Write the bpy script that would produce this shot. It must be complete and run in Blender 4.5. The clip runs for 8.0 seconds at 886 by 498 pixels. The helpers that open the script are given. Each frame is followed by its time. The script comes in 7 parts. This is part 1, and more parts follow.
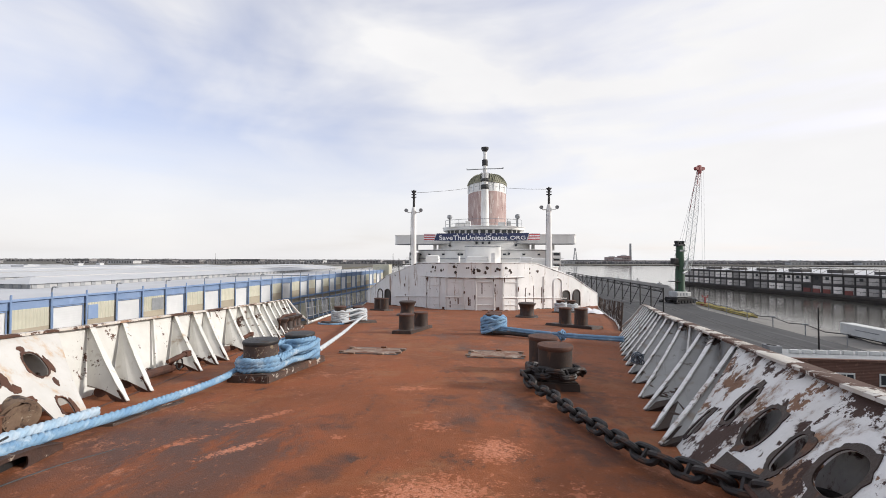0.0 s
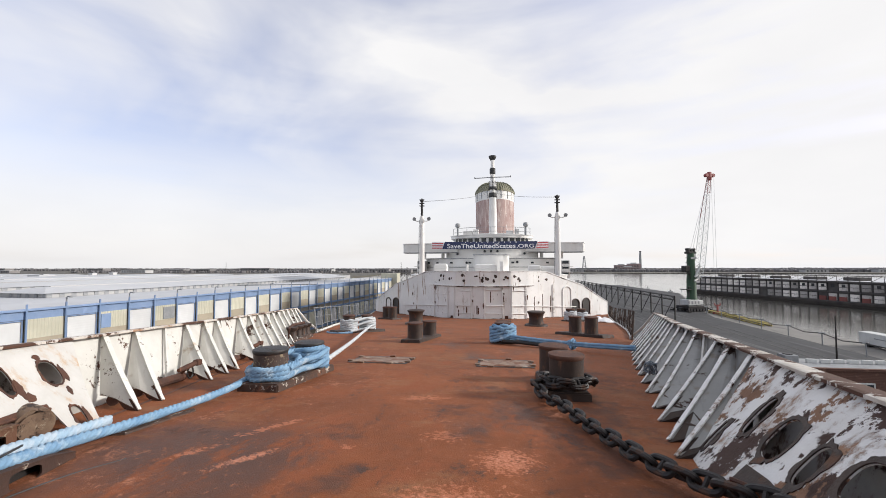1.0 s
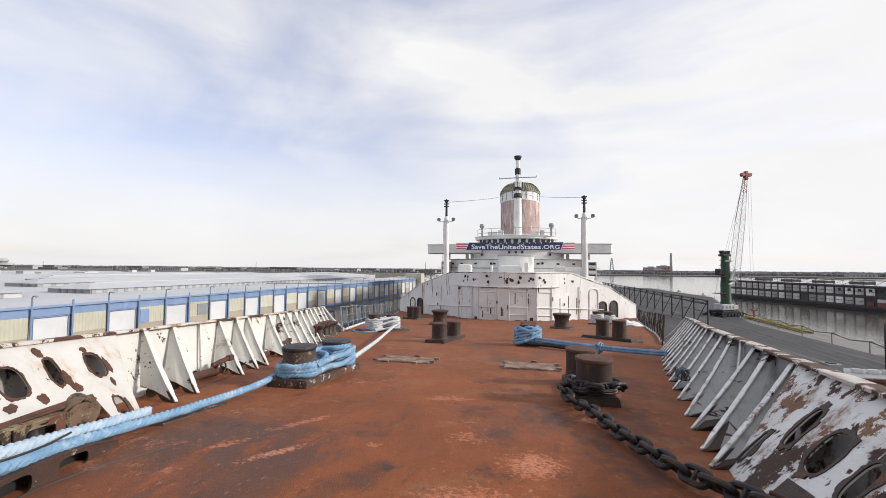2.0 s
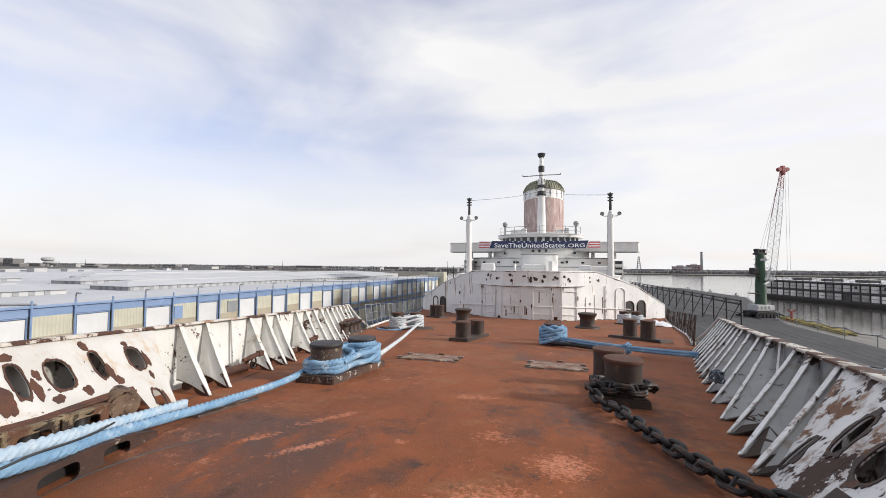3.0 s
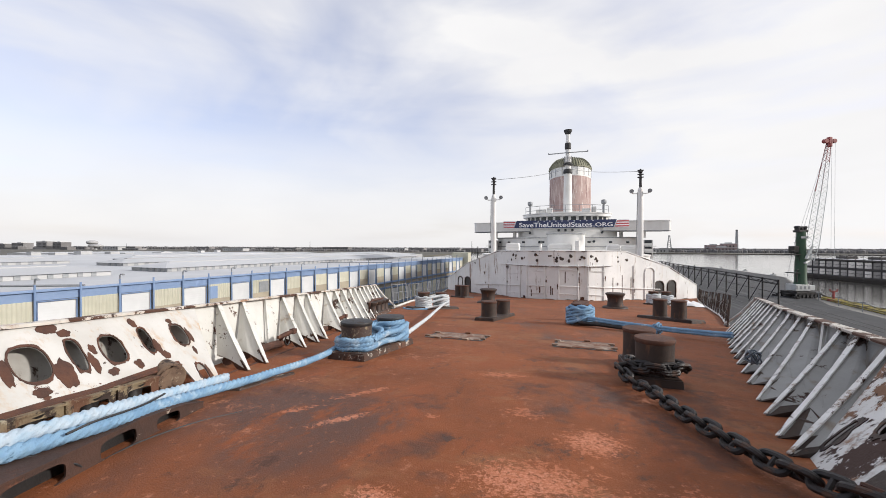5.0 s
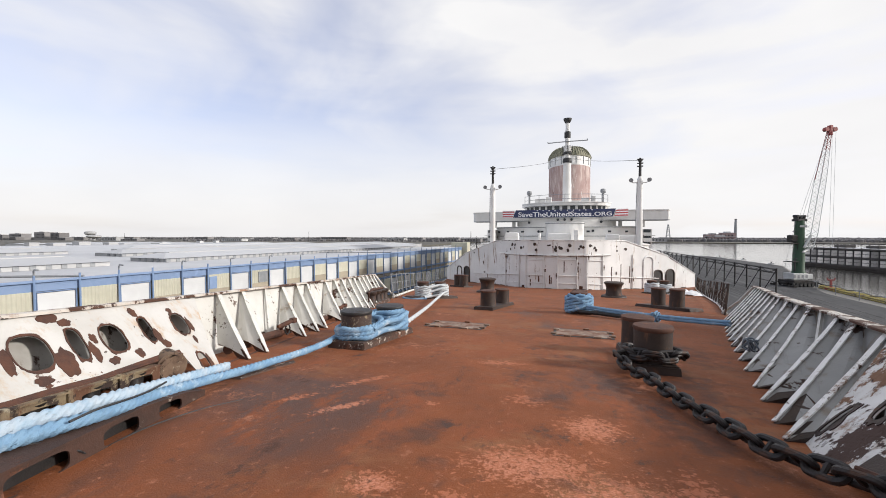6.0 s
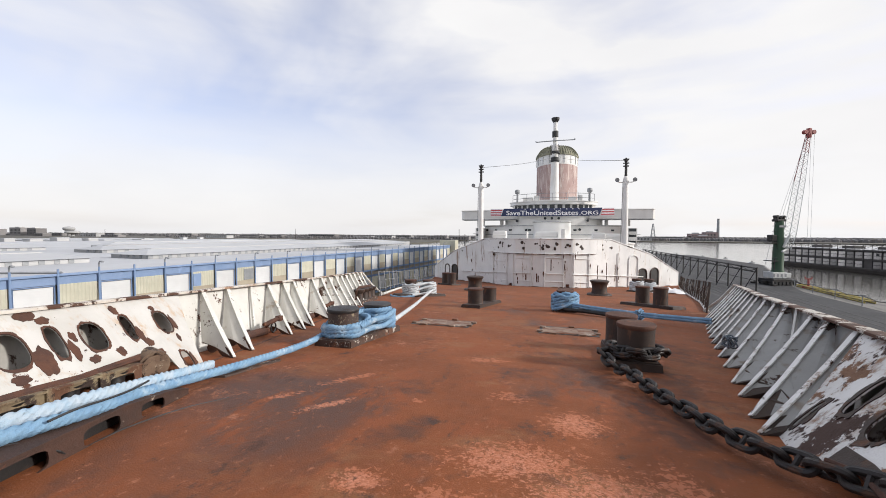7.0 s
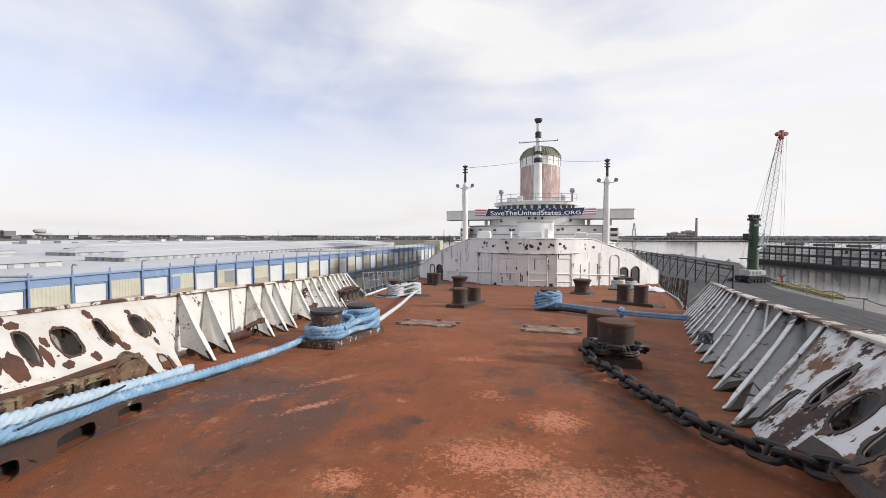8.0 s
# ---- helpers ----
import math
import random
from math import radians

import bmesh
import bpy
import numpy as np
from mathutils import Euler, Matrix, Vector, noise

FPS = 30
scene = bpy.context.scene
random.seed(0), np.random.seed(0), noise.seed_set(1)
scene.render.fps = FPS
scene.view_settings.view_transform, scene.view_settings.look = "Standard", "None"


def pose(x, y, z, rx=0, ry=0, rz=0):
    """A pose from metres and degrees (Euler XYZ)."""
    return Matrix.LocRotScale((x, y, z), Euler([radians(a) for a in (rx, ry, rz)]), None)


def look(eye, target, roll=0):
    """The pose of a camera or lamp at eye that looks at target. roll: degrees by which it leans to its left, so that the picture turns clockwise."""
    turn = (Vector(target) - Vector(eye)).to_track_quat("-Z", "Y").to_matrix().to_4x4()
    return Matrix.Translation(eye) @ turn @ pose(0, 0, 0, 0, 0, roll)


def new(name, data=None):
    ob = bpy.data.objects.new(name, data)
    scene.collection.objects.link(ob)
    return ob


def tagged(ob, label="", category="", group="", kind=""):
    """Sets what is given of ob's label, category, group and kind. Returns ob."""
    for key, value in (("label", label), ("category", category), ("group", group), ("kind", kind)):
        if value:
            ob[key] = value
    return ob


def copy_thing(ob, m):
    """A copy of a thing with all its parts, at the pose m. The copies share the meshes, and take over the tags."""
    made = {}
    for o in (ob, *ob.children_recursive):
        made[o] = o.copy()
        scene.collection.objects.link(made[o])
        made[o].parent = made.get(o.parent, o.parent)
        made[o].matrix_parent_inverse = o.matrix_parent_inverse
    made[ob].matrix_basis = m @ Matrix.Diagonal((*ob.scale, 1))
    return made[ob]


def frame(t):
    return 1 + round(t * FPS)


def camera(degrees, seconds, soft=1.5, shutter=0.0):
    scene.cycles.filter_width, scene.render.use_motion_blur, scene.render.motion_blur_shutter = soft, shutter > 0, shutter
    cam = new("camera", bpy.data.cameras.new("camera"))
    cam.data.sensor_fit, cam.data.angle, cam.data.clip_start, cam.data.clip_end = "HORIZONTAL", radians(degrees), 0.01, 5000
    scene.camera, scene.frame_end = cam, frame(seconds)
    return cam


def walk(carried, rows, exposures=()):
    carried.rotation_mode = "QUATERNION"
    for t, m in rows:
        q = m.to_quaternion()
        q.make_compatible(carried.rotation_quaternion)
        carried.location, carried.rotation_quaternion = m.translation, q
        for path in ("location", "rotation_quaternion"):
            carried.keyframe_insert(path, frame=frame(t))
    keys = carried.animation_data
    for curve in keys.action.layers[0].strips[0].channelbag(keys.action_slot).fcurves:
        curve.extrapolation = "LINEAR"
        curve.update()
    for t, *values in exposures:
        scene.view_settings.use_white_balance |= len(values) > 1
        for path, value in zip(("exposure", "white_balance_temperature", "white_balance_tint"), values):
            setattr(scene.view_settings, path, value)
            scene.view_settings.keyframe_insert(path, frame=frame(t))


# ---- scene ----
cam = camera(95.3, 8.0, soft=0.9)
PATH = [
    (0, (1.452, 0.317, 1.422), (1.218, 2.302, 1.468), 0.1),
    (0.5, (1.442, 0.318, 1.422), (1.204, 2.303, 1.495), 0.3),
    (1, (1.433, 0.323, 1.419), (1.16, 2.302, 1.507), -0.1),
    (1.5, (1.426, 0.317, 1.422), (1.093, 2.287, 1.512), 0.1),
    (3, (1.365, 0.323, 1.412), (0.866, 2.258, 1.495), 0.5),
    (3.5, (1.353, 0.316, 1.408), (0.797, 2.236, 1.474), 0.3),
    (4, (1.334, 0.319, 1.403), (0.73, 2.225, 1.449), 0.5),
    (4.5, (1.325, 0.313, 1.399), (0.709, 2.216, 1.417), 0.2),
    (5, (1.316, 0.307, 1.396), (0.703, 2.211, 1.382), 0.1),
    (6.5, (1.309, 0.311, 1.38), (0.71, 2.218, 1.304), 0.1),
    (7, (1.328, 0.293, 1.389), (0.776, 2.214, 1.314), 0.3),
    (7.5, (1.339, 0.285, 1.384), (0.831, 2.218, 1.31), 0.1),
    (8, (1.359, 0.275, 1.387), (0.879, 2.216, 1.314), 0.0),
]
walk(cam, [(t, look(eye, target, roll)) for t, eye, target, roll in PATH])

# ---- world and sun ----
SUN_EL, SUN_AZ = 23.0, 82.0          # elevation; azimuth clockwise from +y
world = bpy.data.worlds.new("world")
scene.world = world
world.use_nodes = True
wn, wl = world.node_tree.nodes, world.node_tree.links
wn.clear()
w_out = wn.new("ShaderNodeOutputWorld")
w_bg = wn.new("ShaderNodeBackground")
w_sky = wn.new("ShaderNodeTexSky")
w_sky.sky_type = "NISHITA"
w_sky.sun_disc = False
w_sky.sun_elevation = radians(SUN_EL)
w_sky.sun_rotation = radians(SUN_AZ)
w_sky.dust_density = 2.0
w_bg.inputs["Strength"].default_value = 0.1
w_tc = wn.new("ShaderNodeTexCoord")
w_map = wn.new("ShaderNodeMapping")
w_map.inputs["Scale"].default_value = (0.8, 1.0, 2.2)
w_map.inputs["Rotation"].default_value = (0.25, 0.1, 0.5)
w_n1 = wn.new("ShaderNodeTexNoise")
w_n1.inputs["Scale"].default_value = 1.7
w_n1.inputs["Detail"].default_value = 5.0
w_n1.inputs["Roughness"].default_value = 0.5
w_n1.inputs["Distortion"].default_value = 0.6
w_r1 = wn.new("ShaderNodeValToRGB")
w_r1.color_ramp.elements[0].position, w_r1.color_ramp.elements[0].color = 0.36, (0.36, 0.36, 0.36, 1)
w_r1.color_ramp.elements[1].position, w_r1.color_ramp.elements[1].color = 0.60, (1, 1, 1, 1)
w_n2 = wn.new("ShaderNodeTexNoise")
w_n2.inputs["Scale"].default_value = 4.0
w_n2.inputs["Detail"].default_value = 4.0
w_mixc = wn.new("ShaderNodeMix")
w_mixc.data_type = "RGBA"
w_mixc.inputs[6].default_value = (8.5, 8.45, 8.65, 1)
w_mixc.inputs[7].default_value = (10.1, 10.0, 9.95, 1)
w_mix = wn.new("ShaderNodeMix")
w_mix.data_type = "RGBA"
wl.new(w_tc.outputs["Generated"], w_map.inputs["Vector"])
wl.new(w_map.outputs["Vector"], w_n1.inputs["Vector"])
wl.new(w_map.outputs["Vector"], w_n2.inputs["Vector"])
w_sep1 = wn.new("ShaderNodeSeparateXYZ")
w_west = wn.new("ShaderNodeMath")
w_west.operation = "MULTIPLY_ADD"
w_west.inputs[1].default_value = 0.17
wl.new(w_tc.outputs["Generated"], w_sep1.inputs["Vector"])
wl.new(w_sep1.outputs["X"], w_west.inputs[0])
wl.new(w_n1.outputs["Fac"], w_west.inputs[2])
wl.new(w_west.outputs["Value"], w_r1.inputs["Fac"])
wl.new(w_n2.outputs["Fac"], w_mixc.inputs[0])
w_sep = wn.new("ShaderNodeSeparateXYZ")
w_low = wn.new("ShaderNodeMapRange")
w_low.interpolation_type = "SMOOTHSTEP"
w_low.inputs["From Min"].default_value, w_low.inputs["From Max"].default_value = 0.06, 0.42
w_low.inputs["To Min"].default_value, w_low.inputs["To Max"].default_value = 0.90, 0.0
w_max = wn.new("ShaderNodeMath")
w_max.operation = "MAXIMUM"
wl.new(w_tc.outputs["Generated"], w_sep.inputs["Vector"])
wl.new(w_sep.outputs["Z"], w_low.inputs["Value"])
wl.new(w_r1.outputs["Color"], w_max.inputs[0])
wl.new(w_low.outputs["Result"], w_max.inputs[1])
w_map3 = wn.new("ShaderNodeMapping")
w_map3.inputs["Scale"].default_value = (1.0, 1.0, 7.0)
w_map3.inputs["Rotation"].default_value = (0.06, -0.12, 0.0)
w_n3 = wn.new("ShaderNodeTexNoise")
w_n3.inputs["Scale"].default_value = 2.2
w_n3.inputs["Detail"].default_value = 4.0
w_streak = wn.new("ShaderNodeMapRange")
w_streak.interpolation_type = "SMOOTHSTEP"
for key, v in (("From Min", 0.48), ("From Max", 0.74), ("To Min", 1.0), ("To Max", 0.78)):
    w_streak.inputs[key].default_value = v
w_thin = wn.new("ShaderNodeMath")
w_thin.operation = "MULTIPLY"
wl.new(w_tc.outputs["Generated"], w_map3.inputs["Vector"])
wl.new(w_map3.outputs["Vector"], w_n3.inputs["Vector"])
wl.new(w_n3.outputs["Fac"], w_streak.inputs["Value"])
wl.new(w_max.outputs["Value"], w_thin.inputs[0])
wl.new(w_streak.outputs["Result"], w_thin.inputs[1])
wl.new(w_thin.outputs["Value"], w_mix.inputs[0])
w_gain = wn.new("ShaderNodeVectorMath")
w_gain.operation = "MULTIPLY"
w_gain.inputs[1].default_value = (2.45, 2.1, 2.3)
wl.new(w_sky.outputs["Color"], w_gain.inputs[0])
wl.new(w_gain.outputs["Vector"], w_mix.inputs[6])
wl.new(w_mixc.outputs[2], w_mix.inputs[7])
wl.new(w_mix.outputs[2], w_bg.inputs["Color"])
wl.new(w_bg.outputs["Background"], w_out.inputs["Surface"])

sun_data = bpy.data.lights.new("sun", "SUN")
sun_data.energy = 3.65
sun_data.angle = radians(5.0)
sun_data.color = (1.0, 0.965, 0.915)
sun_lamp = new("sun", sun_data)
az, el = radians(SUN_AZ), radians(SUN_EL)
sun_dir = Vector((math.sin(az) * math.cos(el), math.cos(az) * math.cos(el), math.sin(el)))
sun_lamp.matrix_world = look(sun_dir * 100, (0, 0, 0))


# ---- materials ----
def surf(name, c1, c2, scale=3.0, rough=0.7, metal=0.0, bump=0.25, bscale=40.0, layers=(), rvar=0.15, stretch=(1, 1, 1), ripple=None, jitter=0.0):
    """Two-tone noise base, then layers of (colour, scale, low, high, stretch, roughness) with ragged outlines, then grain relief."""
    m = bpy.data.materials.new(name)
    m.use_nodes = True
    n, l = m.node_tree.nodes, m.node_tree.links
    n.clear()
    out = n.new("ShaderNodeOutputMaterial")
    bs = n.new("ShaderNodeBsdfPrincipled")
    bs.inputs["Metallic"].default_value = metal
    l.new(bs.outputs[0], out.inputs["Surface"])
    tc = n.new("ShaderNodeTexCoord")

    def noise_at(sc, st, detail=7.0, dist=0.3, seed=0.0, grit=0.6):
        mp = n.new("ShaderNodeMapping")
        mp.inputs["Scale"].default_value = st
        mp.inputs["Location"].default_value = (seed, seed * 1.7, seed * 0.6)
        l.new(tc.outputs["Object"], mp.inputs["Vector"])
        nz = n.new("ShaderNodeTexNoise")
        nz.inputs["Scale"].default_value = sc
        nz.inputs["Detail"].default_value = detail
        nz.inputs["Roughness"].default_value = grit
        nz.inputs["Distortion"].default_value = dist
        l.new(mp.outputs["Vector"], nz.inputs["Vector"])
        return nz.outputs["Fac"]

    def spread(src, lo, hi):
        mr = n.new("ShaderNodeMapRange")
        mr.interpolation_type = "SMOOTHSTEP"
        mr.inputs["From Min"].default_value = lo
        mr.inputs["From Max"].default_value = hi
        l.new(src, mr.inputs["Value"])
        return mr.outputs["Result"]

    def blend(fac, a, b):
        mx = n.new("ShaderNodeMix")
        mx.data_type = "RGBA"
        l.new(fac, mx.inputs[0])
        for sock, v in ((mx.inputs[6], a), (mx.inputs[7], b)):
            if isinstance(v, tuple):
                sock.default_value = (*v, 1)
            else:
                l.new(v, sock)
        return mx.outputs[2]

    def blendf(fac, a, b):
        mx = n.new("ShaderNodeMix")
        l.new(fac, mx.inputs[0])
        for sock, v in ((mx.inputs[2], a), (mx.inputs[3], b)):
            if isinstance(v, float):
                sock.default_value = v
            else:
                l.new(v, sock)
        return mx.outputs[0]

    col = blend(spread(noise_at(scale, stretch), 0.3, 0.7), c1, c2)
    fine = noise_at(scale * 9, stretch, 5.0, 0.0, 3.1)
    rgh = blendf(fine, max(rough - rvar, 0.02), min(rough + rvar, 1.0))
    relief = None
    for k, (c, sc, lo, hi, st, r, *g) in enumerate(layers):
        mask = spread(noise_at(sc, st, 13.0 if g else 9.0, 0.12 if g else 0.4, 5.3 + 3.7 * k, *g), lo, hi)
        col = blend(mask, col, c)
        rgh = blendf(mask, rgh, r)
        relief = mask if relief is None else relief
    if jitter:
        oi = n.new("ShaderNodeObjectInfo")
        hs = n.new("ShaderNodeHueSaturation")
        mr = n.new("ShaderNodeMapRange")
        mr.inputs["To Min"].default_value = 1 - jitter
        mr.inputs["To Max"].default_value = 1 + jitter
        l.new(oi.outputs["Random"], mr.inputs["Value"])
        l.new(mr.outputs["Result"], hs.inputs["Value"])
        l.new(col, hs.inputs["Color"])
        col = hs.outputs["Color"]
    l.new(col, bs.inputs["Base Color"])
    l.new(rgh, bs.inputs["Roughness"])
    bp = n.new("ShaderNodeBump")
    bp.inputs["Strength"].default_value = bump
    bp.inputs["Distance"].default_value = 0.01
    l.new(noise_at(bscale, (1, 1, 1), 6.0, 0.0, 1.3), bp.inputs["Height"])
    last = bp
    if relief is not None:
        b2 = n.new("ShaderNodeBump")
        b2.inputs["Strength"].default_value = min(1.0, bump * 1.6)
        b2.inputs["Distance"].default_value = 0.006
        b2.invert = True
        l.new(relief, b2.inputs["Height"])
        l.new(bp.outputs["Normal"], b2.inputs["Normal"])
        last = b2
    if ripple:
        axis, freq, depth = ripple
        wv = n.new("ShaderNodeTexWave")
        wv.bands_direction = axis
        wv.inputs["Scale"].default_value = freq
        l.new(tc.outputs["Object"], wv.inputs["Vector"])
        b3 = n.new("ShaderNodeBump")
        b3.inputs["Strength"].default_value = 0.8
        b3.inputs["Distance"].default_value = depth
        l.new(wv.outputs["Fac"], b3.inputs["Height"])
        l.new(last.outputs["Normal"], b3.inputs["Normal"])
        last = b3
    l.new(last.outputs["Normal"], bs.inputs["Normal"])
    return m


ONE = (1, 1, 1)
RUST_D, RUST_M, RUST_L = (0.045, 0.022, 0.015), (0.12, 0.042, 0.02), (0.30, 0.12, 0.06)
M_DECK = surf("deck_rust", (0.238, 0.072, 0.023), (0.168, 0.052, 0.018), 0.7, 0.8, 0.0, 0.7, 70.0, (
    ((0.085, 0.040, 0.026), 0.36, 0.52, 0.70, (1, 0.7, 1), 0.6),
    ((0.235, 0.072, 0.028), 1.1, 0.51, 0.62, (1.6, 0.6, 1), 0.9, 0.75),
    ((0.35, 0.145, 0.083), 0.6, 0.56, 0.60, (1.2, 1.0, 1), 0.95, 0.92),
    ((0.235, 0.098, 0.042), 0.5, 0.53, 0.66, (0.9, 1.3, 1), 0.8, 0.7),
    ((0.070, 0.030, 0.018), 2.0, 0.55, 0.66, (1.2, 0.7, 1), 0.7, 0.8),
    ((0.32, 0.13, 0.072), 14.0, 0.575, 0.65, (1.2, 0.8, 1), 0.95, 0.75),
    ((0.05, 0.022, 0.014), 24.0, 0.60, 0.70, ONE, 0.8, 0.75)))
M_DECK.node_tree.nodes["Principled BSDF"].inputs["Specular IOR Level"].default_value = 0.3


def worn_or_shade_patches(m, colour, spots, cover, grit=0.74, scale=17.0, low=0.685, high=0.715):
    """Trodden, flaking or stained patches of the coating, or painted shade: (x, y, half width, half length, turn in
    degrees) on the deck.
    """
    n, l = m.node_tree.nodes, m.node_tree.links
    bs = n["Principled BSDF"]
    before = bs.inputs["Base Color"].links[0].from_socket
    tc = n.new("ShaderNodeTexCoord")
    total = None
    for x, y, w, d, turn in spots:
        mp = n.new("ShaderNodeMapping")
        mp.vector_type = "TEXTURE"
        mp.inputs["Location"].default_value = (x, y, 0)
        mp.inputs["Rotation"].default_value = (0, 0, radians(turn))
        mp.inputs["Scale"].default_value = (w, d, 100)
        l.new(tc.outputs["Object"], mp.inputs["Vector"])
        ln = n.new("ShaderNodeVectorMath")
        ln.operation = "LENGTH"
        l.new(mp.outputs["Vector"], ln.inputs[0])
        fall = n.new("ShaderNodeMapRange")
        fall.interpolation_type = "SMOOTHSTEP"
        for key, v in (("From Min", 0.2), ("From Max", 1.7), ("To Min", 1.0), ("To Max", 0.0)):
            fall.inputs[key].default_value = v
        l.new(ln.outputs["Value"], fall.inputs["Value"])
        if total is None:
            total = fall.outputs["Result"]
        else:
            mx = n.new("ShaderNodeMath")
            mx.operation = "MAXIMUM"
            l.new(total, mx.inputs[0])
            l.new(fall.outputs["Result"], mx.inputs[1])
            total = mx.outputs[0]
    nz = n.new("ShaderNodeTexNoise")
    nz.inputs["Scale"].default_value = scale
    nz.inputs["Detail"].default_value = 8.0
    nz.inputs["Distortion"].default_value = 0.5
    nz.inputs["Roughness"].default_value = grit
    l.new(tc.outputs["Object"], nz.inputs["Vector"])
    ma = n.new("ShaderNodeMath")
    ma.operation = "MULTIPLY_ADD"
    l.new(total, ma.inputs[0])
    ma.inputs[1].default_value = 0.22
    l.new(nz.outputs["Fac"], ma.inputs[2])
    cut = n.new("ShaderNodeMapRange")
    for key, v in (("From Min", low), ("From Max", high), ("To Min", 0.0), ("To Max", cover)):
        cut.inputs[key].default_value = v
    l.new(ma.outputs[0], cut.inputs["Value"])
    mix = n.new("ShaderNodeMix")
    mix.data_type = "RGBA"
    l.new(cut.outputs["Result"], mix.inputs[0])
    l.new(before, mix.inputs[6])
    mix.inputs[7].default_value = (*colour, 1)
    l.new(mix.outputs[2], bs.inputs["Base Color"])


worn_or_shade_patches(M_DECK, (0.42, 0.148, 0.074), (
    (1.05, 3.25, 0.62, 0.40, 12), (1.75, 2.85, 0.75, 0.55, 0), (0.08, 2.62, 0.26, 0.20, 0), (0.75, 2.55, 0.4, 0.22, 0), (1.5, 4.15, 0.34, 0.40, -15), (2.15, 3.2, 0.2, 0.4, 10),
    (-0.88, 3.8, 0.10, 0.42, -32), (-1.15, 4.7, 0.10, 0.55, -28), (-1.45, 3.9, 0.08, 0.3, -30), (-0.08, 4.25, 0.11, 0.09, 0), (0.85, 4.75, 0.28, 0.22, 0), (2.9, 7.6, 0.12, 0.4, -10),
    (0.3, 6.4, 0.5, 0.2, 10)), 0.85)
worn_or_shade_patches(M_DECK, (0.54, 0.225, 0.135), (
    (1.0, 3.2, 0.5, 0.32, 12), (1.7, 2.8, 0.65, 0.5, 0), (1.5, 4.15, 0.28, 0.32, -15), (0.08, 2.62, 0.2, 0.15, 0), (-0.88, 3.8, 0.08, 0.35, -32)), 0.75, 0.68, 40.0, 0.715, 0.735)
# dark stains, plus painted shadows of the chain bollard and starboard bulwark
worn_or_shade_patches(M_DECK, (0.052, 0.033, 0.028), (
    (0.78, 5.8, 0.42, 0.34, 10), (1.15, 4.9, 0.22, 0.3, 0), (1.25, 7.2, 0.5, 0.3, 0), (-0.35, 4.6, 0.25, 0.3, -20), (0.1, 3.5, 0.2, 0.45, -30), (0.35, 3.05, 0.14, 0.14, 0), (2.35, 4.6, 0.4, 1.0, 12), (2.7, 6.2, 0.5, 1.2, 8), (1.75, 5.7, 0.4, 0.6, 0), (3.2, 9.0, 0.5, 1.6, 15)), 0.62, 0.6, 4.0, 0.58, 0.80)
M_WHITE = surf("ship_white_paint", (0.80, 0.79, 0.75), (0.72, 0.71, 0.67), 1.2, 0.55, 0.0, 0.2, 30.0, (
    ((0.55, 0.47, 0.38), 2.0, 0.60, 0.78, (1.5, 1.5, 0.25), 0.7),
    (RUST_M, 5.0, 0.70, 0.74, (1, 1, 0.6), 0.9)))
M_RIB = surf("bulwark_frame_paint", (0.62, 0.61, 0.575), (0.52, 0.51, 0.475), 1.5, 0.6, 0.0, 0.25, 30.0, (
    ((0.40, 0.31, 0.21), 3.0, 0.60, 0.80, (1.5, 1.5, 0.4), 0.7),
    ((0.08, 0.034, 0.02), 2.2, 0.575, 0.592, ONE, 0.9, 0.72)))
M_FLANGE = surf("flaked_flange_paint", (0.74, 0.73, 0.71), (0.64, 0.63, 0.60), 3.0, 0.65, 0.0, 0.4, 40.0, (
    ((0.25, 0.16, 0.10), 3.5, 0.53, 0.64, ONE, 0.8, 0.78), ((0.06, 0.03, 0.02), 4.2, 0.575, 0.59, (1, 1, 0.8), 0.9, 0.78)))
M_RIB_EDGE = surf("bracket_edge_paint", (0.66, 0.65, 0.61), (0.57, 0.56, 0.52), 1.5, 0.6, 0.0, 0.25, 30.0, (
    ((0.42, 0.30, 0.19), 3.0, 0.57, 0.74, (1.5, 1.5, 0.4), 0.7), ((0.08, 0.034, 0.02), 4.5, 0.60, 0.615, ONE, 0.9, 0.78)))
M_WEB = surf("bracket_web_paint", (0.62, 0.605, 0.56), (0.53, 0.515, 0.47), 1.5, 0.6, 0.0, 0.25, 30.0, (
    ((0.30, 0.22, 0.15), 3.0, 0.56, 0.76, (1.5, 1.5, 0.4), 0.7),
    ((0.07, 0.032, 0.02), 1.6, 0.585, 0.60, (1, 1, 0.6), 0.9, 0.72)))
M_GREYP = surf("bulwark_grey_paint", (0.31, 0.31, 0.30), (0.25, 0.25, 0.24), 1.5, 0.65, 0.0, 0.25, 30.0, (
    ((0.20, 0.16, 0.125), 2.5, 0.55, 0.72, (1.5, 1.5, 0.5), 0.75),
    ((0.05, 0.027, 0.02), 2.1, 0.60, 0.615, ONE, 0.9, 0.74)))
M_PEEL = surf("peeling_white_paint", (0.54, 0.53, 0.505), (0.46, 0.445, 0.415), 2.0, 0.6, 0.0, 0.35, 35.0, (
    ((0.47, 0.33, 0.21), 2.4, 0.51, 0.70, (1.5, 1.5, 0.35), 0.8, 0.75),
    ((0.085, 0.034, 0.02), 2.3, 0.615, 0.625, ONE, 0.9, 0.75),
    (RUST_D, 7.0, 0.66, 0.70, ONE, 0.9)))
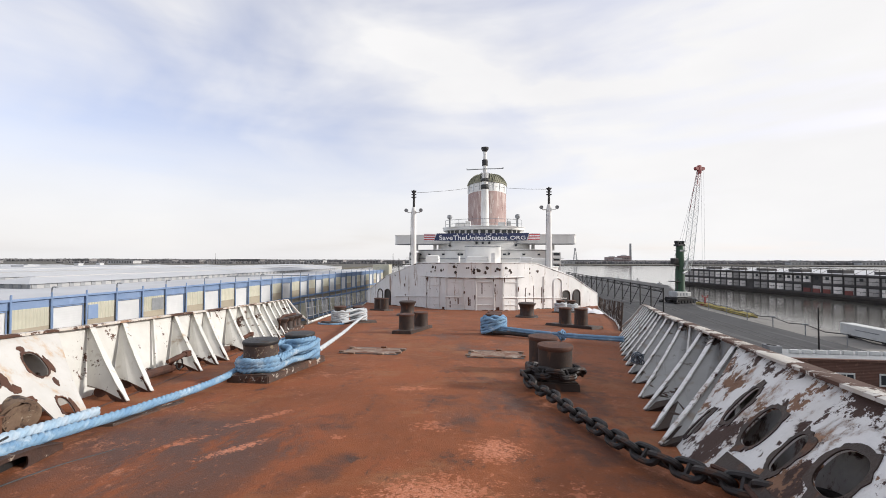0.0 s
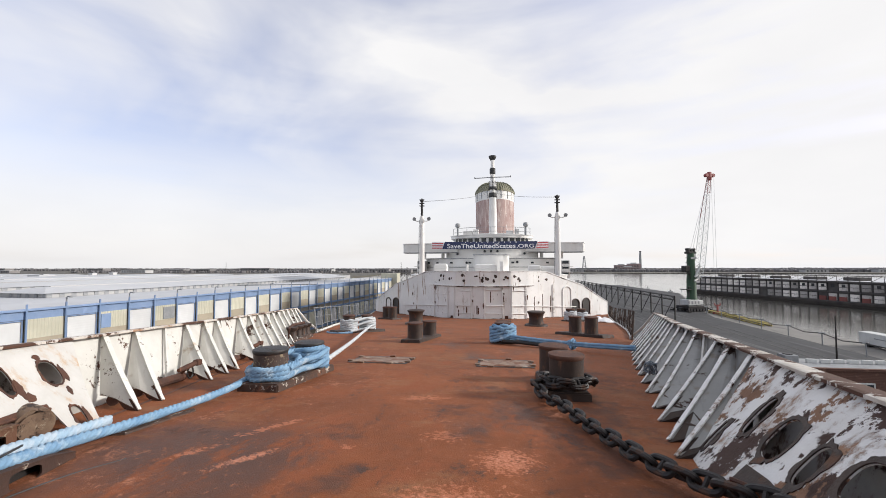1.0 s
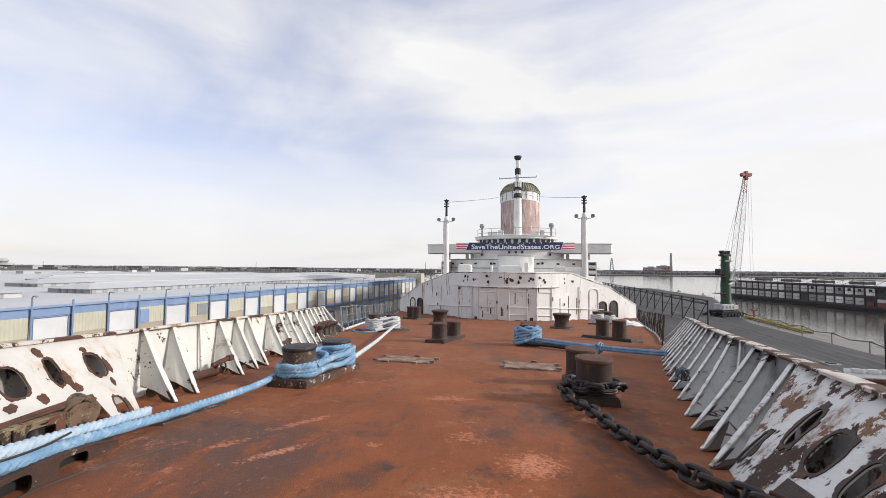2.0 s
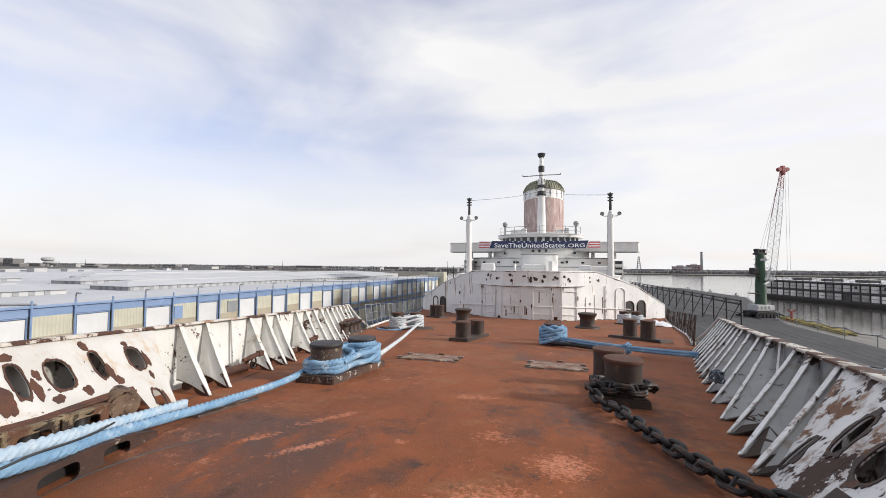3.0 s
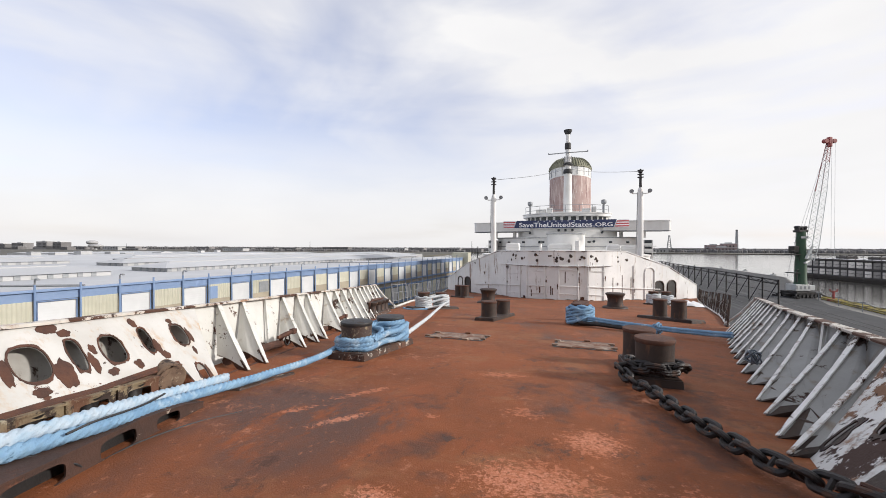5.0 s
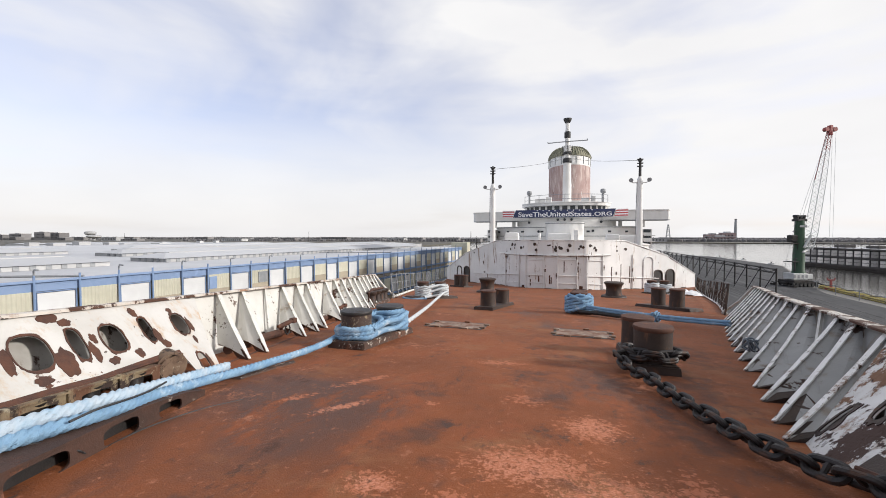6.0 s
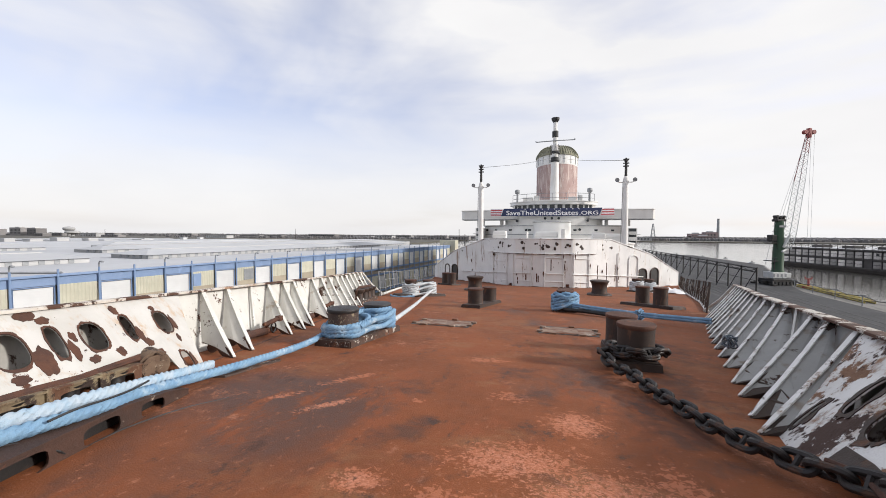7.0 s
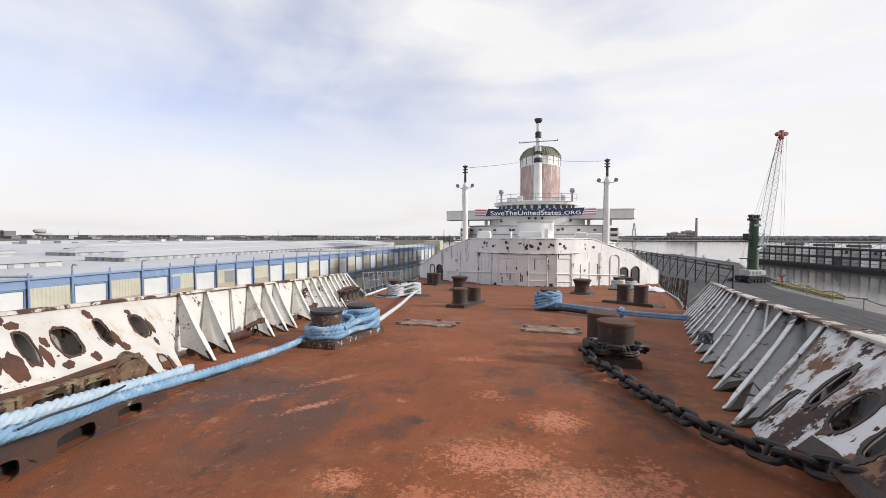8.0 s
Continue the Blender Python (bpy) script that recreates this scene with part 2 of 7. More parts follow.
M_PEEL_BAD = surf("badly_peeled_paint", (0.70, 0.695, 0.68), (0.60, 0.59, 0.565), 2.0, 0.6, 0.0, 0.5, 35.0, (
    ((0.30, 0.17, 0.10), 2.6, 0.51, 0.64, (1.2, 1.2, 0.6), 0.8, 0.8),
    ((0.20, 0.105, 0.06), 1.5, 0.515, 0.53, (1.0, 1.0, 0.75), 0.85, 0.72),
    ((0.055, 0.028, 0.021), 1.5, 0.528, 0.538, (1.0, 1.0, 0.75), 0.85, 0.72),
    (RUST_D, 6.0, 0.60, 0.66, ONE, 0.9)))
# rust patches on a base darkened for the unlit space behind the lining
M_INNER = surf("stained_shaded_plating", (0.37, 0.36, 0.335), (0.27, 0.255, 0.23), 2.2, 0.75, 0.0, 0.3, 30.0, (
    ((0.10, 0.048, 0.03), 2.4, 0.53, 0.64, (1.2, 1.2, 0.6), 0.8, 0.75), (RUST_D, 5.0, 0.56, 0.64, ONE, 0.9)))
M_CAP = surf("rail_cap_paint", (0.56, 0.54, 0.50), (0.40, 0.36, 0.31), 3.0, 0.7, 0.0, 0.35, 35.0, (
    ((0.075, 0.034, 0.021), 1.6, 0.49, 0.51, ONE, 0.9, 0.72), (RUST_D, 6.0, 0.60, 0.64, ONE, 0.9)))
M_CAP_L = surf("worn_rail_cap", (0.60, 0.57, 0.52), (0.48, 0.43, 0.37), 3.0, 0.7, 0.0, 0.35, 35.0, (
    ((0.30, 0.17, 0.10), 2.0, 0.50, 0.62, ONE, 0.8, 0.75), ((0.075, 0.034, 0.021), 1.6, 0.525, 0.545, ONE, 0.9, 0.72), (RUST_D, 6.0, 0.60, 0.64, ONE, 0.9)))
M_STEEL = surf("rusty_bollard_steel", (0.048, 0.029, 0.021), (0.028, 0.018, 0.0145), 4.0, 0.62, 0.15, 0.4, 60.0, (
    ((0.13, 0.06, 0.032), 5.0, 0.55, 0.70, (1, 1, 0.35), 0.8), ((0.03, 0.022, 0.02), 3.0, 0.58, 0.70, ONE, 0.5)))
M_STEEL_P = surf("bollard_flaked_paint", (0.075, 0.047, 0.035), (0.05, 0.034, 0.028), 4.0, 0.65, 0.1, 0.4, 60.0, (
    ((0.26, 0.21, 0.14), 12.0, 0.54, 0.60, ONE, 0.8, 0.72), (RUST_M, 4.0, 0.6, 0.7, ONE, 0.9)))
M_BASE = surf("scuffed_base_plate", (0.075, 0.036, 0.023), (0.045, 0.027, 0.02), 3.0, 0.75, 0.0, 0.45, 50.0, (
    ((0.15, 0.065, 0.035), 3.5, 0.52, 0.66, ONE, 0.9), ((0.46, 0.43, 0.38), 4.5, 0.555, 0.58, (1, 1, 1.6), 0.8, 0.78), (RUST_D, 8.0, 0.58, 0.66, ONE, 0.9)))
M_COAM = surf("coaming_rust", (0.062, 0.028, 0.018), (0.036, 0.019, 0.014), 4.0, 0.8, 0.0, 0.5, 60.0, (
    ((0.15, 0.06, 0.033), 3.0, 0.55, 0.66, ONE, 0.9, 0.75), ((0.30, 0.25, 0.20), 6.0, 0.63, 0.66, ONE, 0.9, 0.75)))
M_RUST = surf("bare_rust", (0.095, 0.037, 0.02), (0.052, 0.024, 0.017), 6.0, 0.85, 0.0, 0.5, 60.0, (
    ((0.26, 0.11, 0.06), 4.0, 0.60, 0.74, ONE, 0.95),))
M_DARK = surf("dark_iron", (0.030, 0.027, 0.026), (0.018, 0.017, 0.017), 5.0, 0.55, 0.2, 0.3, 60.0, (
    ((0.07, 0.04, 0.028), 6.0, 0.58, 0.72, ONE, 0.8),))
M_CHAIN = surf("chain_iron", (0.030, 0.024, 0.022), (0.016, 0.0145, 0.0145), 9.0, 0.5, 0.3, 0.45, 70.0, (
    ((0.09, 0.05, 0.034), 8.0, 0.58, 0.72, ONE, 0.8),))
M_ROPE = surf("blue_rope", (0.14, 0.265, 0.415), (0.21, 0.345, 0.48), 4.0, 0.9, 0.0, 0.6, 140.0, (
    ((0.42, 0.52, 0.60), 3.0, 0.56, 0.72, ONE, 0.95), ((0.10, 0.17, 0.25), 9.0, 0.62, 0.74, ONE, 0.95)))
M_ROPE_P = surf("bleached_rope", (0.43, 0.50, 0.56), (0.29, 0.42, 0.54), 5.0, 0.9, 0.0, 0.6, 140.0, (
    ((0.36, 0.40, 0.42), 8.0, 0.62, 0.74, ONE, 0.95),))
M_ROPE_W = surf("white_rope", (0.52, 0.54, 0.55), (0.42, 0.46, 0.49), 5.0, 0.9, 0.0, 0.6, 140.0, (
    ((0.30, 0.30, 0.29), 6.0, 0.62, 0.74, ONE, 0.95),))
M_LINE = surf("grey_blue_line", (0.17, 0.20, 0.23), (0.10, 0.12, 0.14), 5.0, 0.9, 0.0, 0.5, 120.0)
M_HATCH = surf("hatch_lid_paint", (0.25, 0.17, 0.12), (0.17, 0.105, 0.072), 3.0, 0.7, 0.0, 0.3, 50.0, (
    ((0.15, 0.052, 0.022), 3.0, 0.50, 0.58, ONE, 0.9, 0.75), ((0.42, 0.34, 0.27), 3.0, 0.55, 0.62, ONE, 0.8, 0.75), ((0.05, 0.03, 0.022), 6.0, 0.58, 0.62, ONE, 0.8, 0.75)))
M_BEIGE = surf("yellowed_roller_paint", (0.25, 0.20, 0.12), (0.16, 0.115, 0.07), 3.0, 0.75, 0.0, 0.4, 50.0, (
    ((0.11, 0.05, 0.028), 2.5, 0.47, 0.58, (1, 1, 0.5), 0.9, 0.72), ((0.035, 0.022, 0.017), 4.0, 0.52, 0.58, ONE, 0.9, 0.72), ((0.34, 0.30, 0.22), 9.0, 0.60, 0.74, ONE, 0.9)))
M_CAST = surf("speckled_casting", (0.19, 0.13, 0.085), (0.11, 0.065, 0.042), 4.0, 0.75, 0.0, 0.5, 50.0, (
    ((0.035, 0.024, 0.02), 7.0, 0.52, 0.58, ONE, 0.8, 0.8), ((0.40, 0.34, 0.26), 11.0, 0.58, 0.64, ONE, 0.85, 0.75)))
M_WALL = surf("breakwater_white", (0.70, 0.695, 0.685), (0.61, 0.605, 0.595), 0.6, 0.6, 0.0, 0.2, 20.0, (
    ((0.60, 0.54, 0.46), 1.3, 0.58, 0.76, (2.5, 2.5, 0.12), 0.7),
    ((0.30, 0.22, 0.17), 0.9, 0.57, 0.64, (2.2, 2.2, 0.25), 0.85, 0.75),
    ((0.07, 0.035, 0.026), 2.2, 0.63, 0.645, (1.3, 1.3, 0.5), 0.9, 0.75)))
M_HOUSE = surf("superstructure_white", (0.74, 0.735, 0.715), (0.64, 0.63, 0.605), 0.35, 0.6, 0.0, 0.15, 10.0, (
    ((0.58, 0.52, 0.44), 0.7, 0.60, 0.78, (1.5, 1.5, 0.15), 0.7),))
M_HULL = surf("black_hull", (0.02, 0.02, 0.022), (0.035, 0.03, 0.03), 0.3, 0.6, 0.0, 0.1, 8.0, (
    (RUST_M, 0.8, 0.6, 0.7, (1, 1, 0.3), 0.9),))
M_FUN_R = surf("faded_funnel_red", (0.35, 0.235, 0.215), (0.42, 0.315, 0.29), 0.35, 0.8, 0.0, 0.1, 6.0, (
    ((0.56, 0.46, 0.42), 0.6, 0.50, 0.66, (2, 2, 0.3), 0.85), ((0.22, 0.13, 0.12), 0.5, 0.55, 0.66, (2, 2, 0.3), 0.8), ((0.62, 0.58, 0.55), 1.3, 0.57, 0.62, (1.5, 1.5, 0.25), 0.85, 0.75)))
M_FUN_C = surf("funnel_cap_grey_green", (0.18, 0.18, 0.12), (0.27, 0.26, 0.19), 0.5, 0.8, 0.0, 0.1, 6.0, (
    ((0.08, 0.08, 0.06), 0.8, 0.55, 0.66, (2, 2, 0.3), 0.8),))
M_BLACK = surf("black_paint", (0.016, 0.016, 0.017), (0.03, 0.03, 0.03), 2.0, 0.6, 0.0, 0.1)
M_GLASS = surf("dark_window_glass", (0.02, 0.025, 0.03), (0.03, 0.035, 0.04), 1.0, 0.12, 0.0, 0.02, 2.0, rvar=0.05)
M_NAVY = surf("banner_navy", (0.022, 0.032, 0.085), (0.03, 0.04, 0.10), 0.8, 0.7, 0.0, 0.1, 4.0)
M_BWHITE = surf("banner_white", (0.78, 0.78, 0.79), (0.72, 0.72, 0.74), 0.8, 0.7, 0.0, 0.05, 4.0)
M_BRED = surf("banner_red", (0.42, 0.06, 0.07), (0.48, 0.09, 0.10), 0.8, 0.7, 0.0, 0.05, 4.0)
M_BLUE = surf("shed_blue", (0.165, 0.245, 0.40), (0.205, 0.285, 0.44), 0.6, 0.6, 0.0, 0.1, 6.0, (
    ((0.24, 0.33, 0.52), 0.7, 0.56, 0.74, (1, 1, 0.4), 0.7),), jitter=0.08)
M_CREAM = surf("shed_cream_sheet", (0.56, 0.54, 0.43), (0.48, 0.46, 0.365), 0.5, 0.7, 0.0, 0.1, 6.0, (
    ((0.42, 0.36, 0.26), 0.6, 0.58, 0.74, (1, 1, 0.3), 0.8),), ripple=("Y", 1.0, 0.06), jitter=0.12)
M_TAN = surf("shed_tan_block", (0.40, 0.345, 0.26), (0.34, 0.295, 0.225), 0.6, 0.8, 0.0, 0.2, 6.0, jitter=0.1)
M_DOOR = surf("roller_door_white", (0.63, 0.635, 0.635), (0.57, 0.575, 0.575), 0.5, 0.6, 0.0, 0.1, 6.0, (
    ((0.55, 0.54, 0.50), 0.7, 0.62, 0.76, (1, 1, 0.4), 0.8),), ripple=("Z", 1.2, 0.003), jitter=0.06)
M_ROOF = surf("white_roof_membrane", (0.50, 0.51, 0.525), (0.42, 0.43, 0.445), 0.05, 0.8, 0.0, 0.1, 2.0, (
    ((0.42, 0.43, 0.44), 0.12, 0.56, 0.72, (1, 0.3, 1), 0.85),))
M_GREY = surf("grey_metal", (0.30, 0.31, 0.32), (0.22, 0.23, 0.24), 1.0, 0.6, 0.2, 0.1)
M_GREY_D = surf("worn_rail_steel", (0.10, 0.10, 0.10), (0.065, 0.064, 0.063), 0.3, 0.7, 0.3, 0.1)
M_ASPH = surf("pier_asphalt", (0.043, 0.044, 0.048), (0.030, 0.031, 0.034), 0.08, 0.85, 0.0, 0.3, 3.0, (
    ((0.085, 0.085, 0.088), 0.5, 0.54, 0.64, (0.9, 0.02, 1), 0.9), ((0.028, 0.028, 0.03), 0.9, 0.56, 0.64, (1.0, 0.02, 1), 0.8)))
M_CONC = surf("pier_concrete", (0.21, 0.20, 0.185), (0.16, 0.155, 0.145), 0.1, 0.85, 0.0, 0.2, 3.0, (
    ((0.11, 0.105, 0.10), 0.3, 0.55, 0.68, (1, 0.3, 1), 0.8),))
M_PILE = surf("fender_timber", (0.055, 0.045, 0.038), (0.035, 0.03, 0.027), 0.4, 0.9, 0.0, 0.3, 3.0)
M_PIER_D = surf("old_pier_frame", (0.085, 0.078, 0.074), (0.055, 0.05, 0.048), 0.3, 0.8, 0.0, 0.2, 3.0)
M_PANEL = surf("pier_panel_grey", (0.66, 0.62, 0.58), (0.46, 0.43, 0.40), 0.2, 0.7, 0.0, 0.1, 3.0, (((0.15, 0.12, 0.10), 0.4, 0.54, 0.62, (1, 1, 0.4), 0.8, 0.72),), jitter=0.55)
M_PANEL_R = surf("pier_panel_red", (0.22, 0.06, 0.05), (0.16, 0.05, 0.04), 0.2, 0.7, 0.0, 0.1, 3.0, jitter=0.3)
M_GREEN = surf("crane_green", (0.022, 0.068, 0.032), (0.017, 0.052, 0.026), 0.4, 0.5, 0.0, 0.1, 4.0)
M_CRANE_W = surf("crane_white", (0.56, 0.57, 0.56), (0.49, 0.50, 0.49), 0.6, 0.55, 0.0, 0.1, 4.0)
M_CRANE_R = surf("crane_red", (0.31, 0.07, 0.065), (0.25, 0.06, 0.055), 0.6, 0.55, 0.0, 0.1, 4.0)
M_YELLOW = surf("yellow_paint", (0.46, 0.38, 0.10), (0.36, 0.29, 0.09), 0.6, 0.6, 0.0, 0.1, 4.0, (((0.20, 0.16, 0.10), 0.7, 0.52, 0.6, ONE, 0.8, 0.72),))
M_BRICK = surf("brown_brick", (0.125, 0.06, 0.042), (0.095, 0.047, 0.035), 0.5, 0.85, 0.0, 0.3, 6.0, (
    ((0.20, 0.11, 0.08), 1.5, 0.58, 0.7, ONE, 0.9),), ripple=("Z", 2.2, 0.02))
M_LAND = surf("far_ground", (0.11, 0.10, 0.08), (0.075, 0.072, 0.06), 0.004, 0.9, 0.0, 0.0, 0.1)
# bare-tree greys raised, so that distance haze sits in the colour
M_WOODS = surf("hazy_winter_woods", (0.185, 0.18, 0.182), (0.145, 0.142, 0.147), 0.02, 0.9, 0.0, 0.0, 0.5, (
    ((0.18, 0.165, 0.155), 0.03, 0.55, 0.65, ONE, 0.9),))
M_FAR_W = surf("far_pale_building", (0.50, 0.50, 0.50), (0.38, 0.38, 0.38), 0.02, 0.8, 0.0, 0.0, 0.5, jitter=0.2)
M_FAR_D = surf("far_dark_building", (0.21, 0.20, 0.20), (0.16, 0.155, 0.155), 0.02, 0.8, 0.0, 0.0, 0.5, jitter=0.3)
# red paled towards grey: haze over the river painted in
M_FAR_R = surf("far_hazed_red_plant", (0.31, 0.23, 0.22), (0.26, 0.20, 0.195), 0.03, 0.8, 0.0, 0.0, 0.5)
M_WATER = surf("river_water", (0.105, 0.100, 0.086), (0.125, 0.118, 0.102), 0.01, 0.10, 0.0, 0.0, 1.0, rvar=0.04)
wb = M_WATER.node_tree.nodes
for nd in wb:
    if nd.bl_idname == "ShaderNodeBump":
        nd.inputs["Strength"].default_value = 0.4
        nd.inputs["Distance"].default_value = 0.15
    if nd.bl_idname == "ShaderNodeTexNoise" and abs(nd.inputs["Scale"].default_value - 1.0) < 1e-6:
        nd.inputs["Scale"].default_value = 0.5


# ---- mesh helpers ----
def part(name, bm, material, parent=None, label="", smooth=False):
    me = bpy.data.meshes.new(name)
    bmesh.ops.recalc_face_normals(bm, faces=bm.faces[:])
    bm.to_mesh(me)
    bm.free()
    me.materials.append(material)
    ob = new(name, me)
    if smooth:
        for p in me.polygons:
            p.use_smooth = True
        me.set_sharp_from_angle(angle=radians(38))
    if parent is not None:
        ob.parent = parent
    if label:
        ob["label"] = label
    return ob


def thing(name, label, category, group="", loc=(0, 0, 0), rz=0.0, kind=""):
    ob = new(name)
    ob.empty_display_size = 0.3
    ob.matrix_basis = pose(*loc, 0, 0, rz)
    return tagged(ob, label, category, group, kind)


def shared(name, mesh, parent, m):
    """Another object on an existing mesh, at pose m under its parent."""
    ob = new(name, mesh)
    ob.parent = parent
    ob.matrix_basis = m
    return ob


def box(bm, x0, x1, y0, y1, z0, z1, bevel=0.0):
    r = bmesh.ops.create_cube(bm, size=1.0, matrix=Matrix.LocRotScale(((x0 + x1) / 2, (y0 + y1) / 2, (z0 + z1) / 2), None, (x1 - x0, y1 - y0, z1 - z0)))
    if bevel:
        edges = list({e for v in r["verts"] for e in v.link_edges})
        bmesh.ops.bevel(bm, geom=edges, offset=bevel, segments=2, affect="EDGES", profile=0.6)


def prism(bm, base, top):
    """A closed solid between two rings of equal length."""
    a, b = [bm.verts.new(p) for p in base], [bm.verts.new(p) for p in top]
    k = len(a)
    bm.faces.new(a[::-1])
    bm.faces.new(b)
    for i in range(k):
        bm.faces.new((a[i], a[(i + 1) % k], b[(i + 1) % k], b[i]))


def ring_frame(d):
    d = d.normalized()
    up = Vector((0, 0, 1)) if abs(d.z) < 0.95 else Vector((0, 1, 0))
    s = d.cross(up).normalized()
    return s, s.cross(d).normalized()


def tube(bm, pts, radius, seg=8, cap=True):
    """Round bar along a line; the radius may be a list."""
    pts = [Vector(p) for p in pts]
    rings = []
    for i, p in enumerate(pts):
        d = pts[min(i + 1, len(pts) - 1)] - pts[max(i - 1, 0)]
        s, u = ring_frame(d)
        r = radius[i] if isinstance(radius, (list, tuple)) else radius
        rings.append([bm.verts.new(p + (s * math.cos(a) + u * math.sin(a)) * r) for a in (math.tau * k / seg for k in range(seg))])
    for a, b in zip(rings, rings[1:]):
        for k in range(seg):
            bm.faces.new((a[k], a[(k + 1) % seg], b[(k + 1) % seg], b[k]))
    if cap:
        bm.faces.new(rings[0][::-1])
        bm.faces.new(rings[-1])


def lathe(bm, profile, centre=(0, 0, 0), seg=24, sx=1.0, sy=1.0):
    """Turned body from (radius, height) pairs, closed at both ends."""
    cx, cy, cz = centre
    rings = [[bm.verts.new((cx + sx * r * math.cos(a), cy + sy * r * math.sin(a), cz + z)) for a in (math.tau * k / seg for k in range(seg))] for r, z in profile]
    for a, b in zip(rings, rings[1:]):
        for k in range(seg):
            bm.faces.new((a[k], a[(k + 1) % seg], b[(k + 1) % seg], b[k]))
    bm.faces.new(rings[0][::-1])
    bm.faces.new(rings[-1])


def ribbon(bm, path, profile):
    """Closed profile (sideways, up) swept along a line in plan."""
    path = [Vector(p) for p in path]
    rings = []
    for i, p in enumerate(path):
        d = path[min(i + 1, len(path) - 1)] - path[max(i - 1, 0)]
        s = Vector((d.y, -d.x, 0)).normalized()
        rings.append([bm.verts.new(p + s * a + Vector((0, 0, b))) for a, b in profile])
    k = len(profile)
    for a, b in zip(rings, rings[1:]):
        for j in range(k):
            bm.faces.new((a[j], a[(j + 1) % k], b[(j + 1) % k], b[j]))
    bm.faces.new(rings[0][::-1])
    bm.faces.new(rings[-1])


def pierced(bm, outer, holes, place, thick):
    """A plate with holes: outline and holes in plate coordinates, place(s, u, depth) puts them in the world."""
    flat = bmesh.new()
    edges = []
    for loop in (outer, *holes):
        vs = [flat.verts.new((s, u, 0)) for s, u in loop]
        edges += [flat.edges.new((vs[i], vs[(i + 1) % len(vs)])) for i in range(len(vs))]
    bmesh.ops.triangle_fill(flat, edges=edges, use_beauty=True)
    flat.verts.ensure_lookup_table()
    front = [bm.verts.new(place(v.co.x, v.co.y, 0.0)) for v in flat.verts]
    back = [bm.verts.new(place(v.co.x, v.co.y, thick)) for v in flat.verts]
    flat.verts.index_update()
    for f in flat.faces:
        ids = [v.index for v in f.verts]
        bm.faces.new([front[i] for i in ids])
        bm.faces.new([back[i] for i in ids[::-1]])
    for e in flat.edges:
        if len(e.link_faces) == 1:
            a, b = e.verts[0].index, e.verts[1].index
            bm.faces.new((front[a], front[b], back[b], back[a]))
    flat.free()


def oval(cs, cu, rs, ru, n=20, power=2.6):
    """A rounded hole's outline."""
    out = []
    for k in range(n):
        a = math.tau * k / n
        c, s = math.cos(a), math.sin(a)
        out.append((cs + rs * math.copysign(abs(c) ** (2 / power), c), cu + ru * math.copysign(abs(s) ** (2 / power), s)))
    return out


def smooth_path(pts, step):
    """Catmull-Rom through the points, at even steps."""
    P = [Vector(p) for p in pts]
    P = [P[0] * 2 - P[1], *P, P[-1] * 2 - P[-2]]
    dense = []
    for i in range(1, len(P) - 2):
        for k in range(12):
            t = k / 12
            a, b, c, d = P[i - 1], P[i], P[i + 1], P[i + 2]
            dense.append(0.5 * ((2 * b) + (c - a) * t + (2 * a - 5 * b + 4 * c - d) * t * t + (3 * b - a - 3 * c + d) * t ** 3))
    dense.append(P[-2])
    out, left = [dense[0]], step
    for a, b in zip(dense, dense[1:]):
        seg, pos = (b - a).length, 0.0
        while seg - pos >= left:
            pos += left
            left = step
            out.append(a.lerp(b, pos / seg))
        left -= seg - pos
    return out


# ---- the ship's lines ----
def zdeck(y):
    return float(np.interp(y, [-12, 37, 46, 60, 230], [1.08, -3.33, -3.97, -4.6, -4.6]))


def half(y):
    return float(np.interp(y, [-11, -7, -3, 0, 4.6, 11, 16, 24, 35, 42, 50, 62, 200, 230], [0.05, 0.75, 1.55, 2.2, 3.25, 4.85, 6.3, 8.4, 10.75, 12.2, 14.0, 15.5, 15.5, 9.0]))


def rail_h(y):
    return 0.83 + 0.018 * y


OUT = 0.85          # the bulwark's lean, from frame foot to rail


def bw(side, y, u, depth=0.0):
    """A point on the inner face of a bulwark: u from 0 at the foot to 1 at the rail; depth goes outboard."""
    return Vector((side * (half(y) + OUT * u + depth * 0.75), y, zdeck(y) + rail_h(y) * u - depth * 0.6))


BW_END = 17.4

# deck plating
bm = bmesh.new()
ys = [-11 + 0.45 * i for i in range(int(62 / 0.45) + 1)] + [60, 90, 130, 180, 230]
rows = []
for y in ys:
    h = half(y) + (0.75 if y < BW_END + 0.3 else 0.12)
    rows.append([bm.verts.new((h * s, y, zdeck(y) + 0.006 * noise.noise((h * s * 0.9, y * 0.9, 0)) + 0.05 * (1 - s * s) * min(1, half(y) / 10))) for s in [(-1 + k / 14) for k in range(29)]])
for a, b in zip(rows, rows[1:]):
    for k in range(28):
        bm.faces.new((a[k], a[k + 1], b[k + 1], b[k]))
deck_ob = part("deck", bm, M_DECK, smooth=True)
tagged(deck_ob, "sloping steel foredeck of a ship, rusted red-brown with pale worn patches", "deck", kind="structure")

